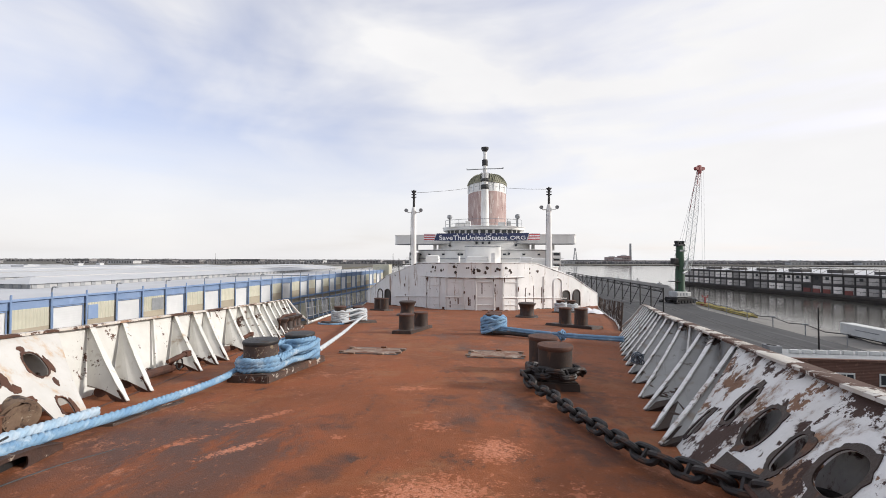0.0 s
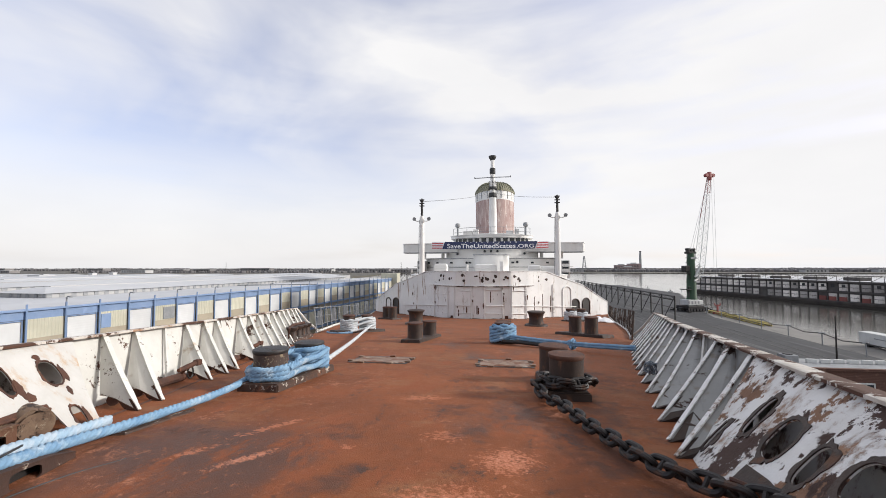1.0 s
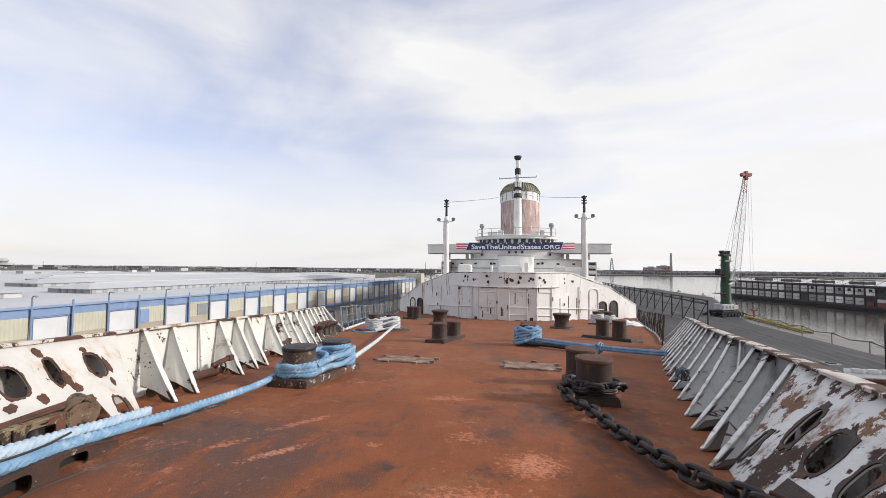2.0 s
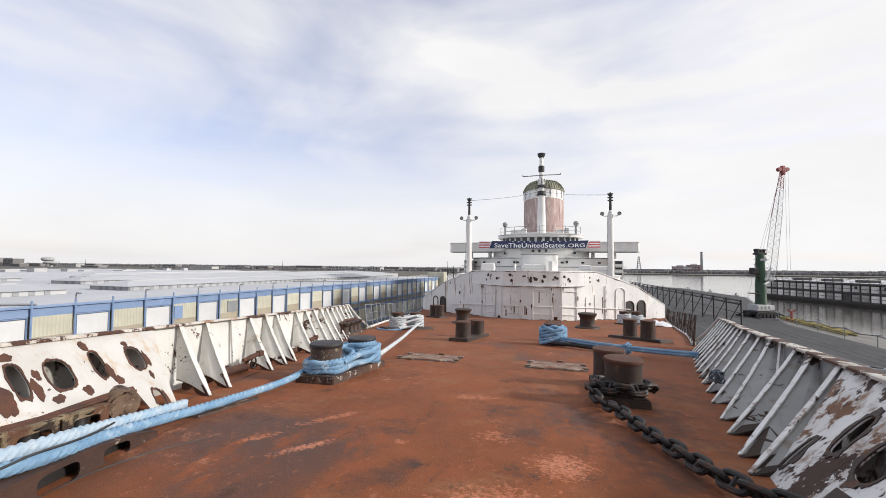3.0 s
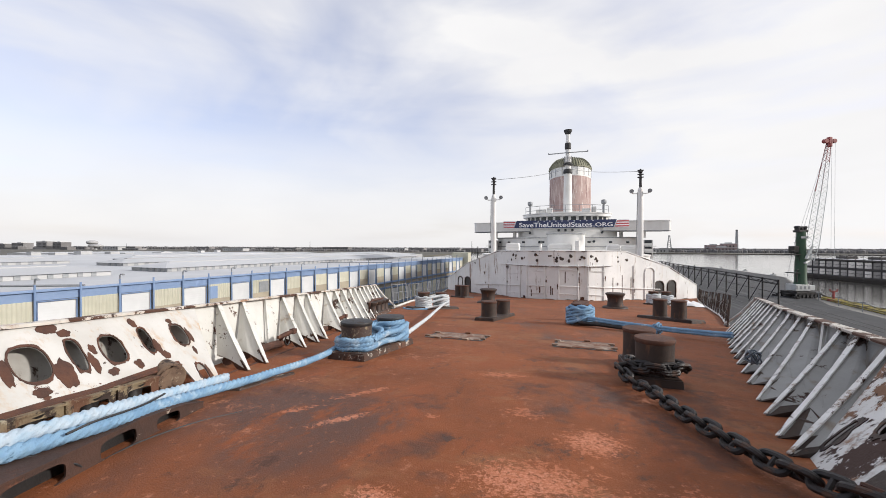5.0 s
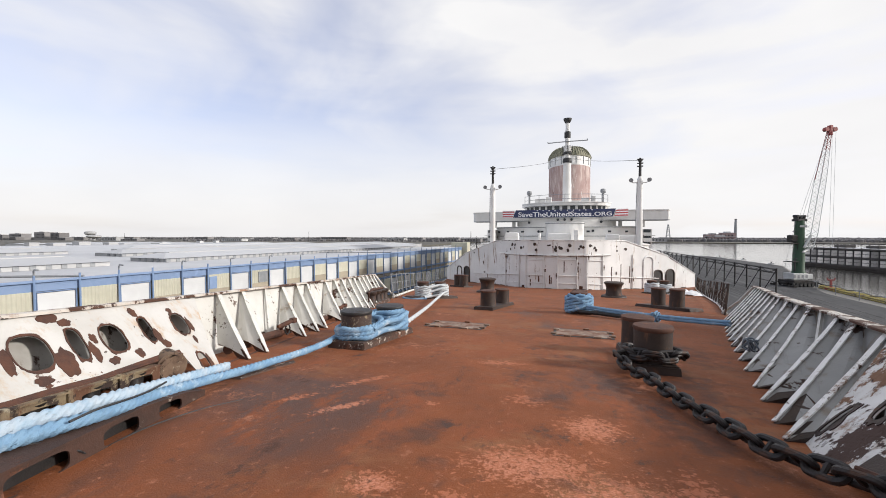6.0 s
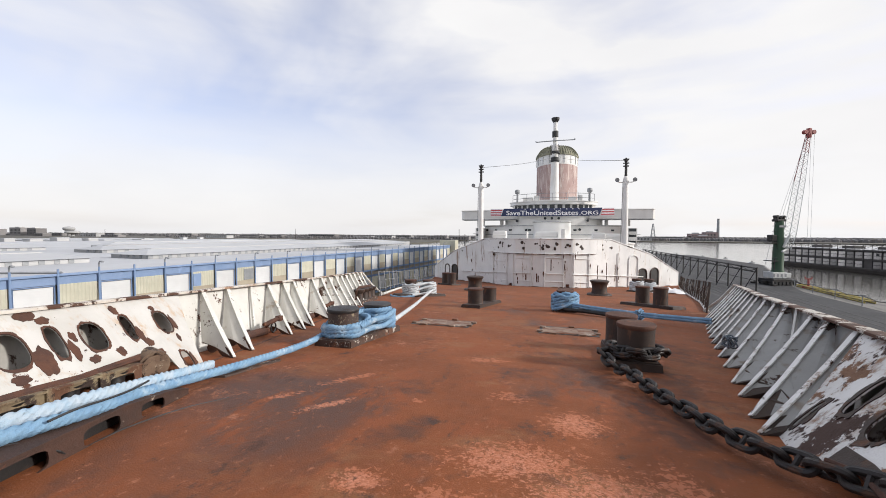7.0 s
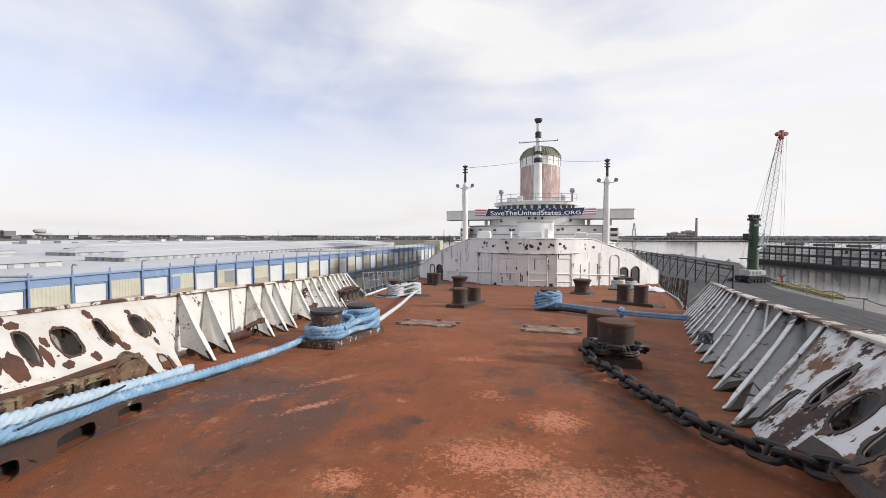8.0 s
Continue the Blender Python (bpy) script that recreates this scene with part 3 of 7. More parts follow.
# hull sides down to the water
bm = bmesh.new()
WATER_Z = -18.5
rings = []
for s_ in (-1, 1):
    col = []
    for y in range(-11, 231, 3):
        h = half(y)
        e = h + (1.0 if y < BW_END else 0.14)
        low = max(0.02, h * np.interp(y, [-11, 20, 60, 230], [0.1, 0.45, 0.97, 0.9]))
        col.append([bm.verts.new((s_ * e, y, zdeck(y) - 0.02)), bm.verts.new((s_ * (e + low) / 2, y + (4 if y < 0 else 0), -9.0)), bm.verts.new((s_ * low, y + (8 if y < 0 else 0), WATER_Z - 2))])
    for a, b in zip(col, col[1:]):
        for k in range(2):
            bm.faces.new((a[k], a[k + 1], b[k + 1], b[k]))
    rings.append(col)
for k in range(2):
    bm.faces.new((rings[0][0][k], rings[0][0][k + 1], rings[1][0][k + 1], rings[1][0][k]))
    bm.faces.new((rings[0][-1][k], rings[0][-1][k + 1], rings[1][-1][k + 1], rings[1][-1][k]))
tagged(part("ship_hull", bm, M_HULL, smooth=True), "flared black steel hull of a laid-up liner, rust streaked", "hull", kind="structure")

# ---- bulwarks ----
HOLES_L = [(0.55, 0.64, 0.15, 0.18), (0.95, 0.64, 0.07, 0.18), (1.35, 0.64, 0.16, 0.18), (1.78, 0.64, 0.17, 0.18), (2.22, 0.64, 0.075, 0.18), (2.63, 0.64, 0.17, 0.18), (3.04, 0.64, 0.075, 0.18), (3.43, 0.63, 0.145, 0.17), (3.89, 0.655, 0.075, 0.17), (4.42, 0.645, 0.125, 0.155), (4.40, 0.14, 0.075, 0.12)]
HOLES_R = [(0.7, 0.6, 0.15, 0.15), (1.2, 0.6, 0.08, 0.15), (1.75, 0.6, 0.15, 0.15), (2.27, 0.6, 0.08, 0.15), (2.76, 0.585, 0.17, 0.14), (3.20, 0.51, 0.085, 0.15), (3.67, 0.53, 0.16, 0.17), (4.17, 0.57, 0.09, 0.19), (4.52, 0.26, 0.045, 0.15)]
# each frame: where its foot stands and where it meets the rail, along the ship
FEET_L = [(5.08, 5.6), (5.6, 6.3), (7.08, 7.85), (7.75, 8.6), (8.25, 9.2), (9.5, 10.5), (10.2, 11.3), (10.95, 12.1), (11.7, 12.9), (12.4, 13.6), (13.1, 14.3), (13.8, 15.0), (14.5, 15.7), (15.2, 16.4), (15.9, 17.0)]
FEET_R = [(4.5, 5.42), (4.98, 6.3), (5.75, 6.95), (6.4, 8.4), (7.45, 9.2), (8.3, 10.1), (9.2, 11.0), (9.9, 11.7), (10.7, 12.5), (11.5, 13.2), (12.3, 14.0), (13.1, 14.7), (13.9, 15.4), (14.7, 16.1), (15.4, 16.7)]
THIN = [6.7, 9.0]


def bulwark(side, label, holes, feet, cant, panel_mat, rim_mat, plate_mat, web_mat):
    root = thing("bulwark", label, "bulwark", "bulwarks of the foredeck")
    ysl = [-10 + 0.6 * i for i in range(46)] + [BW_END]
    # outer plating
    bm = bmesh.new()
    lines = []
    for y in ysl:
        f, r = Vector((side * (half(y) + 0.58), y, zdeck(y) - 0.02)), bw(side, y, 1.0) + Vector((side * 0.07, 0, 0))
        lines.append([bm.verts.new(f), bm.verts.new(f.lerp(r, 0.5)), bm.verts.new(r), bm.verts.new(r + Vector((side * 0.02, 0, 0))), bm.verts.new(f.lerp(r, 0.5) + Vector((side * 0.02, 0, -0.01))), bm.verts.new(f + Vector((side * 0.02, 0, -0.01)))])
    for a, b in zip(lines, lines[1:]):
        for k in range(6):
            fc = bm.faces.new((a[k], a[(k + 1) % 6], b[(k + 1) % 6], b[k]))
            fc.material_index = 1 if b[0].co.y < 5.1 else 0
    bm.faces.new(lines[-1])
    bm.faces.new(lines[0])
    part("plating", bm, plate_mat, root).data.materials.append(M_INNER)
    # rail
    bm = bmesh.new()
    prof = [(-0.09, -0.015), (0.09, -0.015), (0.09, 0.012), (0.06, 0.02), (-0.06, 0.02), (-0.09, 0.012)]
    if side < 0:
        prof = [(a * 0.7, b) for a, b in prof]
    ribbon(bm, [bw(side, y, 1.0) + Vector((side * 0.02, 0, 0.006 * noise.noise((y * 1.3, side, 0)))) for y in ysl], prof)
    part("rail", bm, M_CAP_L if side < 0 else M_CAP, root, "flat rail cap with flaking paint and rust")
    # lining plate with lightening holes
    bm = bmesh.new()
    bot = [(-0.2, 0.0), (1.25, 0.0), (1.35, 0.22), (2.27, 0.27), (3.05, 0.28), (3.9, 0.31), (4.14, 0.30), (4.2, 0.02)] if side < 0 else [(-0.2, 0.0), (1.3, 0.0), (1.4, 0.24), (2.6, 0.24), (3.4, 0.24), (3.75, 0.16), (3.9, 0.01)]
    low = []
    for (a, b), (c, d) in zip(bot, bot[1:]):
        steps = max(1, int((c - a) / 0.3))
        low += [(a + (c - a) * k / steps, b + (d - b) * k / steps) for k in range(steps)]
    low.append(bot[-1])
    edge = [(4.60 + (0.42 + (0.3 if side > 0 else 0.0)) * u ** 1.3, max(u, 0.01)) for u in (0.0, 0.2, 0.4, 0.6, 0.8, 0.965)]
    topl = [(5.0 - 0.4 * k, 0.975) for k in range(1, 14)] + [(-0.2, 0.975)]
    pierced(bm, low + edge + topl, [oval(h[0], h[1], h[2] * 0.9, h[3] * 0.9) for h in holes], lambda s, u, d: bw(side, s, u, d) + Vector((0, 0, 0.012 * noise.noise((s * 2, u * 2, side)))) * (1 - u), 0.016)
    lining = part("lining_plate", bm, panel_mat, root, "peeling white lining plate pierced by oval lightening holes")
    bm = bmesh.new()
    strip_line = [q for q in low if q[1] > 0.1]
    ins_ = [bw(side, s, u - 0.012, -0.004) for s, u in strip_line]
    tube(bm, ins_, 0.018, 6)
    part("edge_bar", bm, M_RUST, lining, "rusted lower edge bar")
    if side < 0:
        for cs, cu, rs, ru in ((2.86, 0.50, 0.10, 0.16), (2.92, 0.93, 0.09, 0.05), (3.16, 0.52, 0.05, 0.10), (3.05, 0.87, 0.07, 0.04), (3.22, 0.66, 0.04, 0.06), (3.98, 0.56, 0.05, 0.09), (3.84, 0.88, 0.05, 0.06), (4.03, 0.44, 0.06, 0.05), (4.57, 0.62, 0.035, 0.10), (4.38, 0.84, 0.05, 0.035), (4.50, 0.42, 0.035, 0.05), (4.50, 0.12, 0.035, 0.10), (2.42, 0.60, 0.05, 0.14), (2.3, 0.9, 0.08, 0.05), (3.62, 0.42, 0.06, 0.06), (3.3, 0.40, 0.07, 0.05), (2.6, 0.38, 0.08, 0.04)):
            if any(abs(cs - h[0]) < rs * 0.5 + h[2] * 0.5 and abs(cu - h[1]) < ru * 0.5 + h[3] * 0.5 for h in holes):
                continue
            outline = []
            for k in range(32):
                a_ = math.tau * k / 32
                q = 0.92 + 0.42 * noise.noise((math.cos(a_) * 1.3 + cs * 9, math.sin(a_) * 1.3, cu * 7)) + 0.16 * noise.noise((math.cos(a_) * 4, math.sin(a_) * 4 + cs * 5, 2))
                outline.append((cs + rs * q * math.cos(a_), cu + ru * q * math.sin(a_)))
            bm = bmesh.new()
            prism(bm, [bw(side, s_, u_, 0.004) for s_, u_ in outline], [bw(side, s_, u_, -0.005) for s_, u_ in outline])
            part("rust_scab", bm, M_RUST, lining, "flaking brown rust scab")
    lip = (lambda s, u, d: bw(side, s, u, d - 0.008) + Vector((0, 0, 0.012 * noise.noise((s * 2, u * 2, side)))) * (1 - u))
    for h in holes:
        spread_ = 0.022 if side < 0 else 0.05
        ragged = []
        for q, (a, b) in enumerate(oval(h[0], h[1], 1.0, 1.0, n=40)):
            ca, sa = a - h[0], b - h[1]
            grow = spread_ * (0.55 + 1.5 * max(0.0, noise.noise((ca * 1.6 + h[0] * 4, sa * 1.6, 3))) + 0.5 * noise.noise((ca * 6, sa * 6 + h[0], 9)))
            ragged.append((h[0] + ca * (h[2] * 0.9 + grow), min(0.965, max(0.03, h[1] + sa * (h[3] * 0.9 + grow * 1.1)))))
        bm = bmesh.new()
        pierced(bm, ragged, [oval(h[0], h[1], h[2] * 0.89, h[3] * 0.89, n=28)], lip, 0.01)
        part("hole_rim", bm, rim_mat, lining, "rusted edge of a lightening hole")
    bm = bmesh.new()
    band = [q for q in low if q[1] > 0.1]
    wide = 0.06 if side < 0 else 0.12
    upper = [(a, b + wide * (0.6 + 0.9 * noise.noise((a * 3.3, side, 1)) + 0.3 * noise.noise((a * 11, side, 4)))) for a, b in band]
    pierced(bm, band + [(a, max(b, c[1] + 0.01)) for (a, b), c in zip(upper[::-1], band[::-1])], [], lip, 0.01)
    part("rust_band", bm, rim_mat, lining, "rusted lower edge of the lining")
    # frames: a deep web standing on the deck, a flange strip on its inner edge, a rusted foot
    for k, (y, y_top) in enumerate(feet):
        i0 = Vector((side * (half(y) - 0.16), y, zdeck(y) + 0.012))
        i1 = bw(side, y_top, 0.975)
        o1 = i1 + Vector((side * 0.07, 0, 0))
        o0 = Vector((side * (half(y) + 0.57), y + 0.12, zdeck(y)))
        toe = i0.lerp(o0, 0.10) + Vector((0, 0, 0.0))
        arc = [i0.lerp(o0, a) + Vector((0, 0, b)) for a, b in ((0.42, 0.02), (0.5, 0.075), (0.62, 0.12), (0.76, 0.135))]
        ins = [toe, i0.lerp(i1, 0.04), i0.lerp(i1, 0.45) + Vector((side * 0.02, 0, 0)), i1, o1, o0.lerp(o1, 0.35), o0 + Vector((0, 0, 0.14)), *arc[::-1]]
        bm = bmesh.new()
        prism(bm, [p + Vector((0, -0.008, 0)) for p in ins], [p + Vector((0, 0.008, 0)) for p in ins])
        web = part("frame_bracket", bm, web_mat, root)
        bm = bmesh.new()
        steps = 14
        wd = 0.034 if side < 0 else 0.03
        across_ = (i1 - i0).cross(Vector((-side * 0.6, 0, 0.8))).normalized()
        out_ = across_.cross(i1 - i0).normalized()
        if out_.x * side > 0:
            out_ = -out_
        vs = []
        for q in range(steps + 1):
            t = q / steps
            p = i0.lerp(i1, 0.015 + 0.985 * t) + Vector((side * 0.02 * math.sin(math.pi * t), 0, 0))
            ragged = [wd * (1.0 + 0.28 * noise.noise((y * 3.1, t * 9, e + side)) - (0.35 if t < 0.12 else 0.0)) for e in (0, 5)]
            vs.append([bm.verts.new(p - across_ * ragged[0] + out_ * 0.006), bm.verts.new(p + across_ * ragged[1] + out_ * 0.006),
                       bm.verts.new(p + across_ * ragged[1] - out_ * 0.007), bm.verts.new(p - across_ * ragged[0] - out_ * 0.007)])
        for a, b in zip(vs, vs[1:]):
            for j in range(4):
                bm.faces.new((a[j], a[(j + 1) % 4], b[(j + 1) % 4], b[j]))
        bm.faces.new(vs[0])
        bm.faces.new(vs[-1])
        part("flange", bm, M_RIB_EDGE if side < 0 else M_FLANGE, web, "white flange strip with flaked paint")
        bm = bmesh.new()
        foot_h = (0.17 if side < 0 else 0.24) + 0.06 * noise.noise((y, 3, side))
        edge_in, edge_out = (lambda q: i0.lerp(i1, q) + Vector((side * 0.012, 0, 0))), (lambda q: o0.lerp(o1, q))
        foot = [i0 + Vector((side * 0.012, 0, -0.01)), edge_in(foot_h * 0.7)]
        for q in range(1, 9):
            a_ = q / 9
            lift = foot_h * (0.9 + 0.7 * noise.noise((y * 2.3, a_ * 5, side + 2)) + 0.3 * noise.noise((y * 5, a_ * 14, side)))
            foot.append(edge_in(lift).lerp(edge_out(max(lift, 0.2)), a_))
        foot += [o0 + Vector((0, 0, 0.16)), *[p + Vector((0, 0, 0.004)) for p in arc[::-1]], i0.lerp(o0, 0.36)]
        prism(bm, [p + Vector((0, -0.012, 0)) for p in foot], [p + Vector((0, 0.013, 0)) for p in foot])
        part("foot_gusset", bm, M_RUST if side < 0 else M_STEEL, web, "rusted bracket foot")
        if side < 0 and k < 12:
            # rusted pipe along the waterway, seen in each bay
            bm = bmesh.new()
            a = Vector((side * (half(y) + 0.36), y + 0.1, zdeck(y) + 0.09))
            y2 = feet[k + 1][0] if k + 1 < len(feet) else y + 0.7
            b = Vector((side * (half(y2) + 0.36), y2 - 0.1, zdeck(y2) + 0.09))
            tube(bm, [a, a.lerp(b, 0.5) + Vector((0, 0, 0.015)), b], [0.075, 0.07, 0.075], 10)
            part("pipe_stub", bm, M_RUST, root, "rusted pipe between frames")
        if side < 0 and k in (1, 4, 7, 9):
            # ragged rust hole eaten into the web
            bm = bmesh.new()
            c = i0.lerp(i1, 0.42).lerp(o0.lerp(o1, 0.42), 0.35)
            up_, sd_ = (i1 - i0).normalized(), (o0 - i0).normalized()
            ring = [c + up_ * (0.17 * math.sin(a)) * (1 + 0.3 * noise.noise((a, y, 1))) + sd_ * (0.055 * math.cos(a)) * (1 + 0.4 * noise.noise((a, y, 7))) for a in (math.tau * q / 14 for q in range(14))]
            prism(bm, [p + Vector((0, -0.011, 0)) for p in ring], [p + Vector((0, 0.011, 0)) for p in ring])
            part("rust_scab", bm, M_RUST, web, "flaking brown rust scab")
    for y in THIN:
        bm = bmesh.new()
        a, b = Vector((side * (half(y) + 0.50), y, zdeck(y) + 0.03)), bw(side, y + cant, 0.96) + Vector((side * 0.04, 0, 0))
        tube(bm, [a, b], 0.03, 4)
        part("stiffener", bm, M_RIB, root)
    # rust-brown strip added for the shade where the feet meet the deck
    if side < 0:
        bm = bmesh.new()
        ribbon(bm, [(side * (half(y) + 0.06), y, zdeck(y)) for y in [4.4 + 0.65 * k for k in range(21)]], [(-0.03, -0.02), (0.03, -0.02), (0.025, 0.012), (0.0, 0.022), (-0.025, 0.012)])
        part("waterway_bar", bm, M_RUST, root, "rust-brown strip for the shade along the bracket feet")
    # sloping end strut
    bm = bmesh.new()
    tube(bm, [bw(side, BW_END - 0.1, 1.0), bw(side, BW_END + 0.25, 0.5), bw(side, BW_END + 0.9, 0.05) - Vector((side * 0.1, 0, 0))], 0.045, 6)
    part("end_strut", bm, M_PEEL, root)
    return root


bulwark(-1, "white-painted steel bulwark with brackets, peeling and rust stained", HOLES_L, FEET_L, 0.42, M_PEEL, M_RUST, M_RIB, M_WEB)
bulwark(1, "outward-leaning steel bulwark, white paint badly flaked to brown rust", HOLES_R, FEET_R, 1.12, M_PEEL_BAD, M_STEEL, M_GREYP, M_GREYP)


# ---- breakwater wall in front of the house ----
WX = [0, 2.5, 4.2, 6.0, 10.4, 14.0]
WY = [37.0, 37.5, 39.0, 41.4, 45.6, 50.0]
WT = [0.97, 0.96, 0.95, 0.90, -0.62, -2.75]


def wall_y(x):
    return float(np.interp(abs(x), WX, WY))


def wall_top(x):
    return float(np.interp(abs(x), WX, WT))


def on_wall(x41, z41, proud=0.0):
    """Slide a point along its line of sight in plan from y = 41 to the wall's face."""
    y = 41.0
    for _ in range(30):
        k = y / 41.0
        x = 1.4 + (x41 - 1.4) * k
        y = 0.5 * y + 0.5 * wall_y(x)
    return Vector((x, y - proud, 1.4 + (z41 - 1.4) * y / 41.0))


breakwater = thing("breakwater", "white steel breakwater wall with rust spots and welded frames", "wall", kind="structure")
xs = sorted({round(s * x, 3) for x in [*np.linspace(0, 14, 36), *WX] for s in (-1, 1)})
bm = bmesh.new()
lines = []
for x in xs:
    y, t, b = wall_y(x), wall_top(x), zdeck(wall_y(x)) - 0.05
    lines.append([bm.verts.new((x, y, b)), bm.verts.new((x, y, b * 0.5 + t * 0.5)), bm.verts.new((x, y, t)), bm.verts.new((x, y + 0.18, t)), bm.verts.new((x, y + 0.18, b))])
for a, b in zip(lines, lines[1:]):
    for k in range(5):
        bm.faces.new((a[k], a[(k + 1) % 5], b[(k + 1) % 5], b[k]))
bm.faces.new(lines[0])
bm.faces.new(lines[-1])
part("wall_plate", bm, M_WALL, breakwater, smooth=True)
bm = bmesh.new()
tube(bm, [(x, wall_y(x) - 0.02, wall_top(x) + 0.03) for x in xs], 0.05, 6)
part("top_rail", bm, M_WALL, breakwater)
bm = bmesh.new()
ribbon(bm, [(x, wall_y(x) - 0.08, -0.33) for x in xs if -5.6 <= x <= 4.6], [(-0.09, -0.03), (0.09, -0.03), (0.09, 0.03), (-0.09, 0.03)])
part("ledge", bm, M_WALL, breakwater, "ledge with a rusted edge")
for x41 in (-5.04, -3.7, -3.05, -1.3, 0.0, 1.78, 2.7, 4.08, 6.64):
    bm = bmesh.new()
    p = on_wall(x41, -0.35, 0.1)
    tube(bm, [p, Vector((p.x, p.y, zdeck(p.y)))], 0.05, 6)
    part("upright_pipe", bm, M_WALL, breakwater)
for a, b in ((-8.3, -3.7), (-3.05, -1.3), (0.2, 1.9), (2.6, 8.8)):
    bm = bmesh.new()
    tube(bm, [on_wall(a + (b - a) * k / 8, -2.45, 0.12) for k in range(9)], 0.045, 6)
    part("grab_rail", bm, M_WALL, breakwater)
for a, b, z0 in ((-4.9, -3.7, -1.3), (-4.9, -3.7, -3.2), (-3.05, -1.3, -1.0), (-3.05, -1.3, -3.2), (0.05, 1.75, -0.9), (0.05, 1.75, -3.2), (2.7, 4.05, -0.95), (2.7, 4.05, -3.2)):
    bm = bmesh.new()
    tube(bm, [on_wall(a, z0, 0.1), on_wall(b, z0, 0.1)], 0.035, 6)
    part("cross_bar", bm, M_WALL, breakwater)
spot_rng = random.Random(17)
for x41, z41, r, count in ((-4.3, 0.30, 0.32, 6), (-3.4, 0.2, 0.2, 3), (-2.1, 0.05, 0.14, 1), (-2.1, 0.5, 0.14, 2), (-0.55, 0.28, 0.42, 7), (0.3, 0.25, 0.22, 4), (1.0, 0.05, 0.15, 2), (1.0, 0.55, 0.15, 2), (2.1, 0.25, 0.25, 4), (3.25, 0.30, 0.36, 6), (5.3, 0.4, 0.1, 1), (5.3, 0.0, 0.1, 1), (6.0, 0.2, 0.12, 2), (-8.4, -0.3, 0.15, 2)):
    for q in range(count):
        rr = spot_rng.uniform(0.045, 0.15)
        p = on_wall(x41 + spot_rng.uniform(-r, r), z41 + spot_rng.uniform(-r, r) * 0.8)
        slope_w = (wall_y(p.x + 0.1) - wall_y(p.x - 0.1)) / 0.2
        nrm = Vector((slope_w, -1, 0)).normalized()
        bm = bmesh.new()
        tube(bm, [p - nrm * 0.02, p + nrm * 0.02, p + nrm * 0.035], [rr, rr, rr * 0.6], 7)
        part("rust_spot", bm, M_STEEL, breakwater, "rusted spot where a fitting was cut off")
for x41, z41, w, h in ((-3.2, -3.7, 0.2, 0.2), (2.1, -3.65, 0.2, 0.2), (-1.2, -2.0, 0.08, 0.12), (-1.8, -2.9, 0.05, 0.3), (-0.6, -3.0, 0.05, 0.3), (-0.75, -2.9, 0.05, 0.4), (4.85, -2.3, 0.05, 0.75), (5.65, -2.1, 0.05, 0.85), (6.4, -2.2, 0.05, 0.8), (-6.9, -2.9, 0.05, 0.4), (0.6, -1.6, 0.04, 0.5), (-2.6, -3.2, 0.05, 0.3)):
    bm = bmesh.new()
    p = on_wall(x41, z41)
    box(bm, p.x - w, p.x + w, p.y - 0.02, p.y + 0.05, p.z - h, p.z + h, 0.015)
    part("rust_patch_plate", bm, M_RUST, breakwater, "rusted doubler strip")


edge_rng = random.Random(23)
for where, count in (("top", 24), ("ledge", 22), ("foot", 26)):
    for k in range(count):
        x = edge_rng.uniform(-13.0, 13.0) if where != "ledge" else edge_rng.uniform(-5.4, 4.4)
        run = edge_rng.uniform(0.1, 0.55)
        z_of = {"top": lambda q: wall_top(q) + 0.0, "ledge": lambda q: -0.37, "foot": lambda q: zdeck(wall_y(q)) + 0.05}[where]
        proud = {"top": 0.03, "ledge": 0.165, "foot": 0.02}[where]
        rr = edge_rng.uniform(0.025, 0.05) if where != "foot" else edge_rng.uniform(0.04, 0.09)
        bm = bmesh.new()
        tube(bm, [(x + run * q, wall_y(x + run * q) - proud, z_of(x + run * q)) for q in (-1, -0.4, 0.3, 1)], [rr * 0.4, rr, rr * 0.8, rr * 0.3], 6)
        part("rust_edge", bm, M_STEEL if k % 3 else M_RUST, breakwater, "rust breaking out along an edge")
for k in range(16):
    x41, z41 = edge_rng.choice((-7.2, -6.2, -5.0, -3.05, -1.35, 0.0, 1.8, 2.75, 4.1, 5.2, 6.7, 7.3)) + edge_rng.uniform(-0.12, 0.12), edge_rng.uniform(-3.2, -0.6)
    p = on_wall(x41, z41, 0.11)
    bm = bmesh.new()
    hh = edge_rng.uniform(0.08, 0.35)
    tube(bm, [p - Vector((0, 0, hh)), p, p + Vector((0, 0, hh * 0.6))], [0.02, 0.055, 0.03], 6)
    part("rust_run", bm, M_RUST, breakwater, "rust run below a weld")


